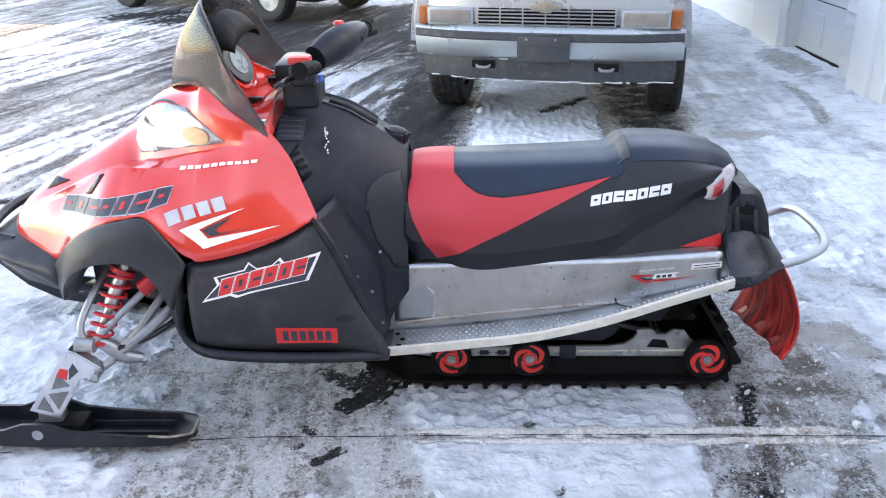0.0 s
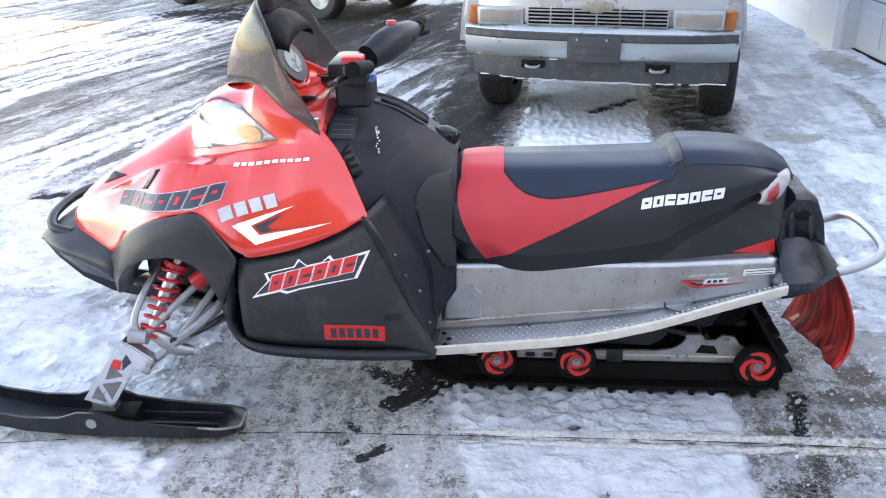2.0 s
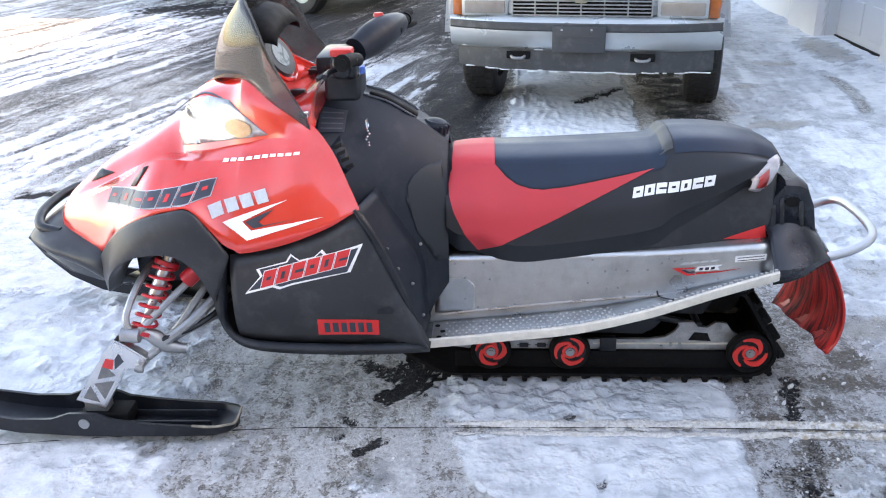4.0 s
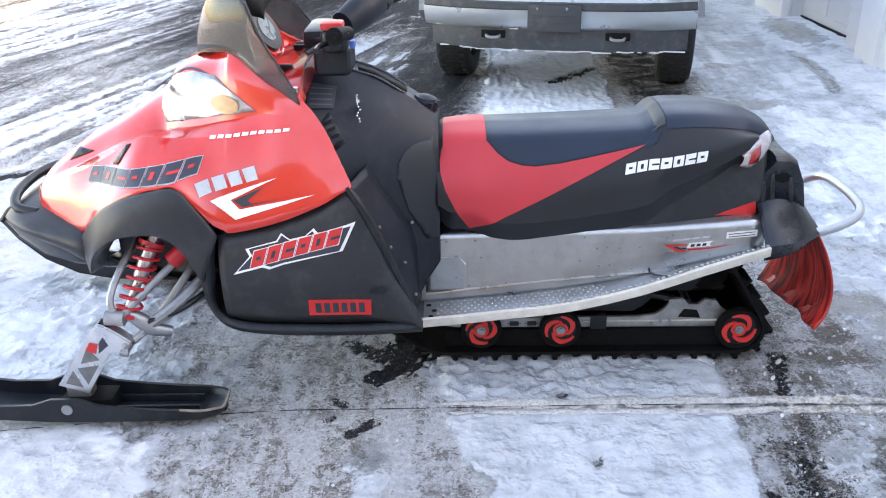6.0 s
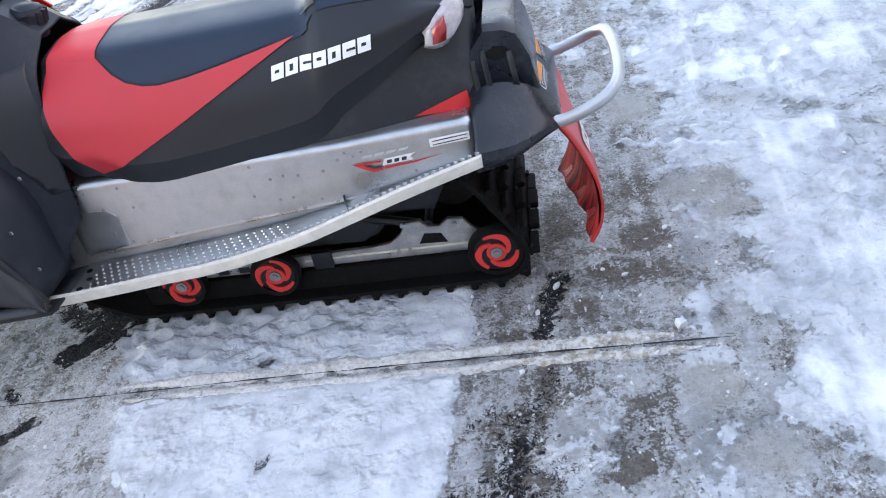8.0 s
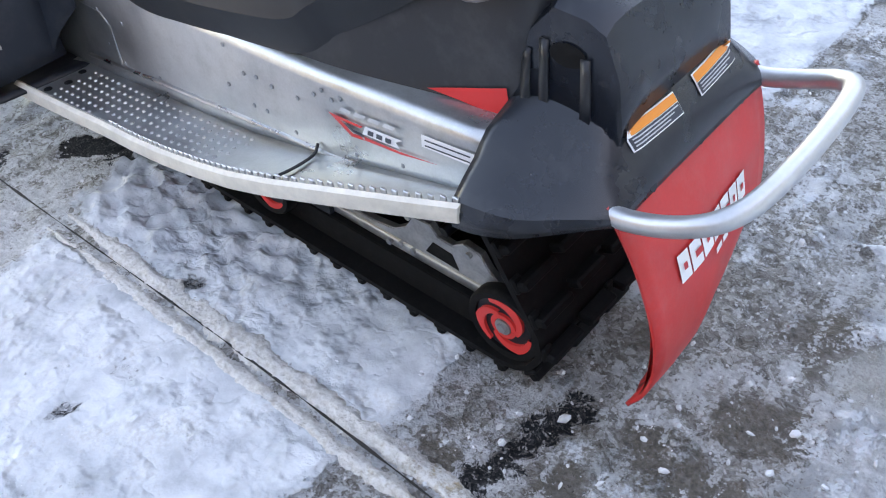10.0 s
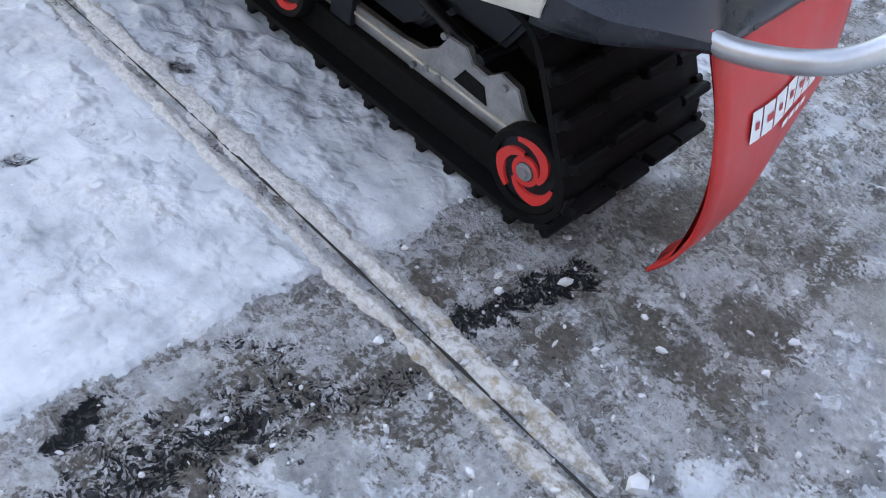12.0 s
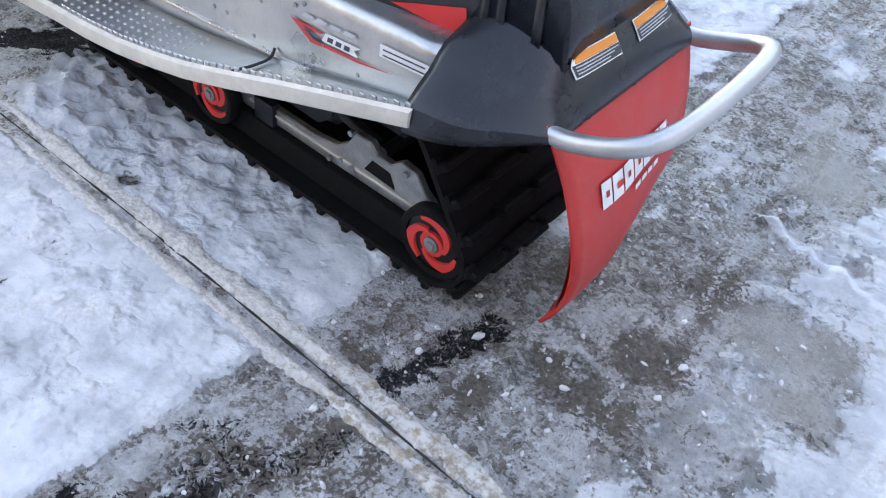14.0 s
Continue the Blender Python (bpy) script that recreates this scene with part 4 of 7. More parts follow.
# tail lamp wrapping the end of the seat
for s in (-1, 1):
    bm = bmesh.new()
    rows = []
    for k in range(8):
        a = k / 9
        x, y = 0.815 + 0.10 * math.sin(a * 1.45), s * (0.192 - 0.075 * (1 - math.cos(a * 1.5)))
        f = math.sin(math.pi * (0.12 + 0.80 * a))
        zc = 0.722 + 0.062 * a
        rows.append([(x - 0.012 * f, y * 0.98, zc - 0.050 * f), (x, y * 1.02, zc - 0.030 * f), (x + 0.006 * f, y * 1.035, zc), (x + 0.003, y * 1.02, zc + 0.030 * f), (x - 0.008 * f, y * 0.98, zc + 0.046 * f)])
    rings(bm, rows)
    lamp = shell(part("tail_lamp", bm, TAIL_LENS, sled, "clear and red tail lamp"), 0.004)
    bm = bmesh.new()
    rings(bm, [[Vector(q) + Vector((0.002, s * 0.004, 0)) for q in r[1:4]] for r in rows[1:4]])
    shell(part("red_segment", bm, RED_LENS, lamp, "red lens"), 0.002)

# tunnel and running boards
def board_z(x):
    return float(np.interp(x, [-0.50, -0.17, 0.06, 0.25, 0.40, 0.52, 0.66, 0.82, 0.92], [0.262, 0.266, 0.286, 0.306, 0.327, 0.350, 0.384, 0.424, 0.450]))


def board_y(x):
    return float(np.interp(x, [-0.50, -0.17, 0.10, 0.30, 0.50, 0.60, 0.70, 0.82, 0.92], [0.38, 0.372, 0.364, 0.366, 0.372, 0.370, 0.355, 0.322, 0.285]))


def lip_z(x):
    """Height of the rolled outer edge, which tips up towards the rear."""
    return float(np.interp(x, [-0.50, -0.17, 0.0, 0.10, 0.20, 0.30, 0.40, 0.50, 0.60, 0.70, 0.82, 0.92], [0.262, 0.274, 0.288, 0.298, 0.308, 0.324, 0.349, 0.378, 0.411, 0.438, 0.458, 0.468]))


def deck_z(x, y):
    f = (y - 0.226) / (board_y(x) - 0.226)
    return board_z(x) + (lip_z(x) - board_z(x)) * min(1, max(0, f)) ** 1.3


tun_x = np.linspace(-0.50, 0.905, 30)
bm = bmesh.new()
rows = []
for x in tun_x:
    zt = float(np.interp(x, [-0.5, -0.17, 0.55, 0.95], [0.492, 0.498, 0.515, 0.540]))
    zb = board_z(x) + 0.002
    rows.append([(x, -0.232, zb), (x, -0.226, zb + 0.012), (x, -0.224, zt - 0.02), (x, -0.219, zt - 0.006), (x, -0.205, zt), (x, 0.205, zt), (x, 0.219, zt - 0.006), (x, 0.224, zt - 0.02), (x, 0.226, zb + 0.012), (x, 0.232, zb)])
rings(bm, rows)
tunnel = shell(part("tunnel", bm, ALU, sled, "riveted aluminium tunnel", sharp=50), 0.004)
tunnel_tree = tree_of(tunnel)
for s in (-1, 1):
    bm = bmesh.new()
    rows, lip = [], []
    for x in np.linspace(-0.215, 0.905, 34):
        z, w = lip_z(x), board_y(x)
        rows.append([(x, s * (0.226 + (w - 0.226) * k / 6), deck_z(x, 0.226 + (w - 0.226) * k / 6) + (0.004 if k in (0,) else 0)) for k in range(7)])
        lip.append([(x, s * (w - 0.010), z + 0.004), (x, s * (w - 0.002), z + 0.010), (x, s * (w + 0.006), z + 0.006), (x, s * (w + 0.008), z - 0.006), (x, s * (w + 0.006), z - 0.020), (x, s * (w - 0.004), z - 0.024), (x, s * (w - 0.010), z - 0.012)])
    rings(bm, rows)
    board = shell(part("running_board", bm, ALU, sled, "aluminium running board with traction holes"), 0.003)
    bm = bmesh.new()
    rings(bm, lip, True, True)
    part("board_edge", bm, ALU_WORN, board, "worn pale rolled edge")
    # raised teeth along the edge
    bm = bmesh.new()
    box(bm, (0, 0, 0), (0.010, 0.004, 0.010), 0.001, seg=1)
    tooth = None
    for k, x in enumerate(np.arange(0.12, 0.90, 0.0165)):
        p = pose(x, s * (board_y(x) - 0.007), lip_z(x) + 0.011)
        if tooth is None:
            tooth = part("tooth", bm, ALU_BRIGHT, board)
            tooth.matrix_basis = p
        else:
            share(tooth, "tooth", p, board)
    # traction dimples
    bm = bmesh.new()
    bmesh.ops.create_cone(bm, cap_ends=True, segments=8, radius1=0.0042, radius2=0.0026, depth=0.003)
    bump_ob = None
    for i, x in enumerate(np.arange(-0.12, 0.40, 0.0215)):
        for j in range(6):
            xx, yy = x + 0.010 * (j % 2), 0.248 + j * 0.020
            if yy > board_y(xx) - 0.018:
                continue
            p = pose(xx, s * yy, deck_z(xx, yy) + 0.0015)
            if bump_ob is None:
                bump_ob = part("dimple", bm, ALU_BRIGHT, board)
                bump_ob.matrix_basis = p
            else:
                share(bump_ob, "dimple", p, board)
    # folded flange where the board meets the tunnel, and drain holes at its front
    bm = bmesh.new()
    pipe(bm, [(x, s * 0.2285, float(np.interp(x, [-0.16, 0.08, 0.31, 0.56, 0.90], [0.292, 0.320, 0.343, 0.364, 0.432]))) for x in np.linspace(-0.16, 0.90, 24)], 0.0042, 8, 1)
    part("flange", bm, ALU_BRIGHT, board, "bright folded flange")
    bm = bmesh.new()
    bmesh.ops.create_cone(bm, cap_ends=True, segments=14, radius1=0.0085, radius2=0.0085, depth=0.0016)
    hole = None
    for x, y in ((-0.195, 0.262), (-0.150, 0.262), (-0.178, 0.305), (-0.132, 0.305), (-0.185, 0.345), (-0.142, 0.345)):
        p = pose(x, s * y, deck_z(x, y) + 0.0006)
        if hole is None:
            hole = part("drain_hole", bm, RUBBER, board)
            hole.matrix_basis = p
        else:
            share(hole, "drain_hole", p, board)
    # cable tie across the board
    bm = bmesh.new()
    pipe(bm, [(0.552, s * 0.229, board_z(0.55) + 0.022), (0.556, s * 0.245, deck_z(0.556, 0.245) + 0.006), (0.575, s * 0.30, deck_z(0.575, 0.30) + 0.006), (0.590, s * 0.350, deck_z(0.590, 0.35) + 0.006), (0.594, s * 0.360, deck_z(0.594, 0.36) + 0.004)], 0.0028, 6, 3)
    part("strap", bm, BLACK, board, "thin black strap")
    # rivets in rows on the tunnel
    bm = bmesh.new()
    bmesh.ops.create_uvsphere(bm, u_segments=8, v_segments=5, radius=0.0044)
    for v in bm.verts:
        v.co.y *= 0.45
    riv = None
    spots = [(-0.09, 0.475), (-0.06, 0.425), (-0.13, 0.425), (0.0, 0.478), (0.02, 0.42), (0.385, 0.447), (0.418, 0.452), (0.455, 0.448), (0.518, 0.451), (0.344, 0.487), (0.332, 0.406), (0.394, 0.387), (0.428, 0.389), (0.496, 0.375),
             (-0.02, 0.32), (-0.06, 0.35), (0.10, 0.33), (0.52, 0.362), (0.64, 0.395), (0.74, 0.42), (0.56, 0.475), (0.58, 0.49), (0.60, 0.48), (0.62, 0.49)]
    for x, z in spots:
        p = pose(x, s * 0.2262, z)
        if riv is None:
            riv = part("rivet", bm, STEEL, tunnel)
            riv.matrix_basis = p
        else:
            share(riv, "rivet", p, tunnel)
    bm = patch(tunnel_tree, [(-0.16, 0.30), (-0.04, 0.30), (-0.03, 0.32), (-0.03, 0.40), (-0.05, 0.42), (-0.16, 0.425)], 0.0015, 0.02, s)
    shell(part("gusset_plate", bm, ALU, tunnel), 0.0012)
    # maker's stickers: plain shapes and bars
    chevron = part("sticker", patch(tunnel_tree, [(0.592, 0.458), (0.640, 0.432), (0.668, 0.436), (0.660, 0.441), (0.643, 0.439), (0.618, 0.454), (0.660, 0.456), (0.668, 0.461)], 0.0045, 0.05, s), RED_DECAL, tunnel, "small red chevron sticker")
    part("chevron_line", patch(tunnel_tree, [(0.622, 0.451), (0.644, 0.4415), (0.668, 0.4445), (0.662, 0.448), (0.646, 0.4465), (0.634, 0.4525)], 0.0048, 0.05, s), DARK_DECAL, chevron)
    white = part("sticker", patch(tunnel_tree, [(0.664, 0.447), (0.742, 0.453), (0.734, 0.462), (0.748, 0.471), (0.672, 0.464)], 0.0045, 0.05, s), WHITE_DECAL, tunnel, "small white sticker with dark blocks")
    for k in range(3):
        part("block", patch(tunnel_tree, [(0.676 + 0.018 * k, 0.451 + 0.0014 * k), (0.688 + 0.018 * k, 0.452 + 0.0014 * k), (0.690 + 0.018 * k, 0.461 + 0.0014 * k), (0.678 + 0.018 * k, 0.460 + 0.0014 * k)], 0.0052, 0.05, s), DARK_DECAL, white)
    part("sticker_tail", patch(tunnel_tree, [(0.668, 0.437), (0.742, 0.4445), (0.815, 0.4595), (0.742, 0.4490), (0.668, 0.4435)], 0.0046, 0.05, s), RED_DECAL, chevron)
    for k in range(4):
        part("faint_block", patch(tunnel_tree, [(0.618 + 0.030 * k, 0.470 + 0.003 * k), (0.640 + 0.030 * k, 0.472 + 0.003 * k), (0.646 + 0.030 * k, 0.480 + 0.003 * k), (0.624 + 0.030 * k, 0.478 + 0.003 * k)], 0.0046, 0.05, s), SILVER_DECAL, chevron)
    bar = part("sticker", patch(tunnel_tree, [(0.785, 0.478), (0.880, 0.486), (0.880, 0.507), (0.785, 0.499)], 0.0042, 0.05, s), WHITE_DECAL, tunnel, "white sticker with dark bars")
    for k in range(2):
        part("bar", patch(tunnel_tree, [(0.792, 0.482 + 0.009 * k), (0.874, 0.490 + 0.009 * k), (0.874, 0.4926 + 0.009 * k), (0.792, 0.4846 + 0.009 * k)], 0.0052, 0.05, s), DARK_DECAL, bar)

# rear cover over the end of the tunnel
rear_st = [
    (0.890, [(0, 0.606), (-0.10, 0.600), (-0.160, 0.566), (-0.214, 0.546), (-0.242, 0.515), (-0.288, 0.476), (-0.292, 0.430)]),
    (0.930, [(0, 0.622), (-0.10, 0.612), (-0.160, 0.576), (-0.210, 0.545), (-0.244, 0.514), (-0.288, 0.480), (-0.292, 0.438)]),
    (0.985, [(0, 0.616), (-0.11, 0.606), (-0.160, 0.570), (-0.203, 0.532), (-0.240, 0.506), (-0.276, 0.482), (-0.280, 0.452)]),
    (1.040, [(0, 0.572), (-0.12, 0.563), (-0.168, 0.542), (-0.195, 0.520), (-0.218, 0.504), (-0.242, 0.488), (-0.244, 0.466)]),
    (1.085, [(0, 0.514), (-0.12, 0.508), (-0.165, 0.502), (-0.186, 0.496), (-0.198, 0.491), (-0.208, 0.486), (-0.209, 0.474)]),
    (1.093, [(0, 0.482), (-0.12, 0.482), (-0.165, 0.480), (-0.184, 0.478), (-0.194, 0.477), (-0.202, 0.475), (-0.203, 0.470)]),
]
cover = part("rear_cover", loft_body(rear_st, 3, 2), GLOSS_BLACK, sled, "black plastic rear cover with warning labels", sharp=19)
shell(cover, 0.005)
cover_tree = tree_of(cover)
bm = bmesh.new()
humps = ((0.884, 0.610, 0.150), (0.908, 0.690, 0.147), (0.940, 0.728, 0.144), (0.985, 0.724, 0.142), (1.012, 0.710, 0.140), (1.036, 0.655, 0.140), (1.046, 0.600, 0.142), (1.050, 0.570, 0.144))
spread = (-1, -0.97, -0.88, -0.6, -0.3, -0.1, 0.1, 0.3, 0.6, 0.88, 0.97, 1)
rings(bm, [[(x, -w - 0.016, 0.52)] + [(x, f * w, z - 0.026 * abs(f) ** 9 - 0.018 * (1 - abs(f)) ** 0.5 * (z > 0.6)) for f in spread] + [(x, w + 0.016, 0.52)] for x, z, w in humps])
hump = shell(part("rear_hump", bm, GLOSS_BLACK, cover, "black moulded hump with ribs", sharp=28), 0.004)
hump_tree, rear_tree = tree_of(hump), tree_of(cover, hump)
for s in (-1, 1):
    for x0, z0, x1, z1 in ((0.925, 0.660, 0.935, 0.540), (0.900, 0.640, 0.908, 0.535), (0.985, 0.650, 0.994, 0.560)):
        shell(part("rib", patch(hump_tree, [(x0, z0), (x0 + 0.012, z0), (x1 + 0.014, z1), (x1, z1)], 0.004, 0.03, s), BLACK, hump, sharp=70), 0.006)
    pocket = [(0.966 + 0.026 * math.cos(0.5236 * k), 0.648 + 0.016 * math.sin(0.5236 * k)) for k in range(12)]
    part("pocket", patch(hump_tree, pocket, 0.002, 0.02, s), RUBBER, hump)
for yc in (-0.080, 0.080):
    def slope(dx, dy):
        h = rear_tree.ray_cast(Vector((1.4, yc + dy, 0.548 - dx)), Vector((-1, 0, 0)))
        return h[0] + Vector((0.0015, 0, 0.0015))
    def sheet(x0, x1, y0, y1, lift):
        b = bmesh.new()
        rings(b, [[slope(x, y) + Vector((lift, 0, lift)) for y in np.linspace(y0, y1, 9)] for x in np.linspace(x0, x1, 5)])
        return b
    lab = part("warning_label", sheet(-0.013, 0.013, -0.056, 0.056, 0.0), WHITE_DECAL, cover, "white and orange warning label")
    part("orange_field", sheet(-0.0115, -0.0025, -0.054, 0.054, 0.0010), ORANGE_DECAL, lab)
    part("dark_field", sheet(-0.0015, 0.0115, -0.054, 0.054, 0.0010), DARK_DECAL, lab)
    for k in range(3):
        part("bar", sheet(0.0005 + 0.0035 * k, 0.0020 + 0.0035 * k, -0.050, 0.050 - 0.012 * k, 0.0018), SILVER_DECAL, lab)

# tubular rear bumper
bm = bmesh.new()
half = [(1.065, 0.196, 0.482), (1.10, 0.197, 0.486), (1.150, 0.196, 0.503), (1.195, 0.186, 0.524), (1.222, 0.158, 0.540), (1.234, 0.10, 0.548)]
pipe(bm, [(x, -y, z) for x, y, z in half] + [(1.238, 0, 0.550)] + half[::-1], 0.0145, 14, 6)
part("rear_bumper", bm, TUBE_ALU, sled, "bright tubular aluminium rear bumper")

# snow flap
bm = bmesh.new()
rows = []
prof = spline([(1.072, 0, 0.500), (1.092, 0, 0.468), (1.128, 0, 0.40), (1.160, 0, 0.31), (1.170, 0, 0.235), (1.160, 0, 0.17), (1.136, 0, 0.122)], 5)
for i, q in enumerate(prof):
    t = i / (len(prof) - 1)
    w = 0.205 - 0.012 * t
    row = []
    for k in range(15):
        f = 2 * k / 14 - 1
        row.append((q.x - 0.050 * max(0, f + 0.25) * math.sin(math.pi * min(1, 1.05 * t) * 0.62) * t ** 0.5, f * w, q.z + 0.004 * math.sin(7 * f + 3 * t)))
    rows.append(row)
rings(bm, rows)
flap = shell(part("snow_flap", bm, RED_PLASTIC, sled, "scuffed red plastic snow flap"), 0.006)
bm = bmesh.new()
rings(bm, [[(x - 0.010 - 0.005 * math.sin(11 * k + 0.4 * i) * i / len(rows), y * 0.985, z - 0.001) for k, (x, y, z) in enumerate(r)] for i, r in enumerate(rows)])
part("inner_face", bm, FLAP_INNER, flap, "scuffed dark red streaked inner face", sharp=80)
def on_flap(f, t):
    i = t * (len(rows) - 1)
    k = (f + 1) / 2 * 14
    a, b = rows[int(i)], rows[min(int(i) + 1, len(rows) - 1)]
    k0 = min(int(k), 13)
    la = Vector(a[k0]).lerp(Vector(a[k0 + 1]), k - k0)
    lb = Vector(b[k0]).lerp(Vector(b[k0 + 1]), k - k0)
    return la.lerp(lb, i - int(i)) + Vector((0.003, 0, 0.001))
def flap_block(f0, f1, t0, t1, lean=0.0):
    b = bmesh.new()
    rings(b, [[on_flap(f0 + (f1 - f0) * j / 3, t0 + (t1 - t0) * i / 3) for j in range(4)] for i in range(4)])
    return b
for f in (-0.62, 0.0, 0.62):
    p = on_flap(f, 0.10)
    part("bolt", rod(bmesh.new(), p - Vector((0.002, 0, 0)), p + Vector((0.006, 0, 0.003)), 0.008, 10), BLACK, flap)
for k in range(7):
    f0 = -0.60 + k * 0.165
    part("logo_block", flap_block(f0, f0 + 0.145, 0.365, 0.440), WHITE_DECAL, flap)
    part("logo_slot", flap_block(f0 + 0.05, f0 + (0.10, 0.145, 0.09)[k % 3], 0.392, 0.410), RED_PLASTIC, flap).location.x = 0.0015
for k in range(4):
    part("logo_bar", flap_block(-0.10 + k * 0.13, 0.0 + k * 0.13, 0.462, 0.480), WHITE_DECAL, flap)

# ---- track and skid ----
circles = [(0.888, 0.119, 0.075), (0.795, 0.285, 0.068), (-0.47, 0.36, 0.09), (-0.10, 0.165, 0.118)]
def belt_line(grow, n=None):
    pts = []
    m = len(circles)
    tang = []
    for i in range(m):
        (x0, z0, r0), (x1, z1, r1) = circles[i], circles[(i + 1) % m]
        r0, r1 = r0 + grow, r1 + grow
        dx, dz = x1 - x0, z1 - z0
        d = math.hypot(dx, dz)
        a = math.atan2(dz, dx) - math.acos((r0 - r1) / d)
        tang.append(a)
    for i in range(m):
        x, z, r = circles[i]
        a0, a1 = tang[i - 1], tang[i]
        while a1 < a0:
            a1 += 2 * math.pi
        for k in range(9):
            a = a0 + (a1 - a0) * k / 8
            pts.append(Vector((x + (r + grow) * math.cos(a), 0, z + (r + grow) * math.sin(a))))
    # even steps
    seg = [(pts[(i + 1) % len(pts)] - pts[i]).length for i in range(len(pts))]
    tot = sum(seg)
    n = n or int(tot / 0.0325)
    out, i, acc = [], 0, 0.0
    for k in range(n):
        s_at = tot * k / n
        while acc + seg[i] < s_at:
            acc += seg[i]
            i += 1
        out.append(pts[i].lerp(pts[(i + 1) % len(pts)], (s_at - acc) / seg[i]))
    return out
bl = belt_line(0.0, 102)
bo = belt_line(0.011, 102)
bm = bmesh.new()
rows = [[(a.x, -0.19, a.z), (b.x, -0.19, b.z), (b.x, 0.19, b.z), (a.x, 0.19, a.z)] for a, b in zip(bl, bo)]
rings(bm, rows + rows[:1], True)
bmesh.ops.remove_doubles(bm, verts=bm.verts, dist=1e-5)
track = part("track", bm, RUBBER, sled, "black rubber track with cleats")
bm = bmesh.new()
for yc, w, h in ((-0.145, 0.085, 0.026), (-0.05, 0.08, 0.030), (0.05, 0.08, 0.030), (0.145, 0.085, 0.026)):
    b0 = len(bm.verts)
    box(bm, (0.004 if abs(yc) < 0.1 else -0.004, yc, h / 2), (0.018, w, h), 0.004, seg=1)
for yc in (-0.18, 0.0, 0.18):
    box(bm, (0, yc, 0.004), (0.03, 0.022, 0.010), 0.003, seg=1)
lug = None
outer_line = belt_line(0.011, 51)
for i, q in enumerate(outer_line):
    d = outer_line[(i + 1) % 51] - outer_line[i - 1]
    nrm = Vector((d.z, 0, -d.x)).normalized()
    m = Matrix.Translation(q) @ nrm.to_track_quat("Z", "X").to_matrix().to_4x4()
    xa = d.normalized()
    m = Matrix(((xa.x, 0, nrm.x, q.x), (0, 1, 0, 0), (xa.z, 0, nrm.z, q.z), (0, 0, 0, 1)))
    if lug is None:
        lug = part("cleat", bm, RUBBER, track)
        lug.matrix_basis = m
    else:
        share(lug, "cleat", m, track)

skid = new("skid_frame")
skid.parent = sled
rail_shape = [(-0.28, 0.20), (-0.16, 0.132), (-0.06, 0.116), (0.92, 0.110), (0.93, 0.125), (0.87, 0.155), (0.832, 0.182), (0.812, 0.210), (0.775, 0.216), (0.750, 0.196), (0.718, 0.198), (0.700, 0.218), (0.662, 0.216), (0.642, 0.182), (0.612, 0.160),
              (0.56, 0.152), (0.10, 0.150), (-0.05, 0.158), (-0.16, 0.205), (-0.27, 0.25)]
for s in (-1, 1):
    bm = plate(bmesh.new(), rail_shape, s * 0.125, s * 0.141, 0.002)
    rail = part("rail", bm, RAIL_ALU, skid, "aluminium slide rail", sharp=30)
    for x0, z0, w, h in ((0.135, 0.130, 0.045, 0.016), (0.195, 0.130, 0.045, 0.016), (-0.06, 0.138, 0.05, 0.014), (0.84, 0.128, 0.045, 0.012)):
        bm = bmesh.new()
        box(bm, (x0, s * 0.1415, z0), (w, 0.003, h), 0.0)
        bmesh.ops.bevel(bm, geom=[e for e in bm.edges if abs(e.verts[0].co.y - e.verts[1].co.y) > 0.001], offset=min(w, h) * 0.45, segments=4, affect="EDGES")
        part("slot", bm, BLACK, rail)
    part("slot", plate(bmesh.new(), [(0.688, 0.150), (0.764, 0.146), (0.750, 0.176), (0.706, 0.180)], s * 0.1405, s * 0.1425), RUBBER, rail)
    bm = bmesh.new()
    box(bm, (0.42, s * 0.141, 0.132), (0.055, 0.022, 0.062), 0.004)
    part("clamp", bm, BLACK, rail)
    bm = bmesh.new()
    box(bm, (0.60, s * 0.1425, 0.137), (0.46, 0.005, 0.006), 0.001, seg=1)
    part("ridge", bm, ALU_WORN, rail)
    bm = plate(bmesh.new(), [(-0.1, 0.052), (0.92, 0.046), (0.92, 0.109), (-0.1, 0.115)], s * 0.115, s * 0.155, 0.002)
    part("slider", bm, RUBBER, rail)
    for x, z in ((0.655, 0.215), (0.79, 0.20), (0.63, 0.135), (0.66, 0.135), (0.84, 0.14), (0.60, 0.125)):
        bm = bmesh.new()
        rod(bm, (x, s * 0.139, z), (x, s * 0.149, z), 0.0065, 8)
        part("bolt", bm, STEEL, rail)
for a, b, r in (((0.50, -0.12, 0.25), (0.70, -0.12, 0.20), 0.012), ((0.18, -0.1, 0.16), (-0.05, -0.1, 0.40), 0.014), ((0.74, 0, 0.2), (0.42, 0, 0.42), 0.02), ((0.18, 0.1, 0.16), (-0.05, 0.1, 0.40), 0.014), ((0.50, 0.12, 0.25), (0.70, 0.12, 0.20), 0.012), ((0.72, -0.13, 0.2), (0.72, 0.13, 0.2), 0.012), ((0.18, -0.13, 0.16), (0.18, 0.13, 0.16), 0.012), ((0.42, -0.2, 0.42), (0.42, 0.2, 0.42), 0.012)):
    part("linkage", rod(bmesh.new(), a, b, r), BLACK, skid)
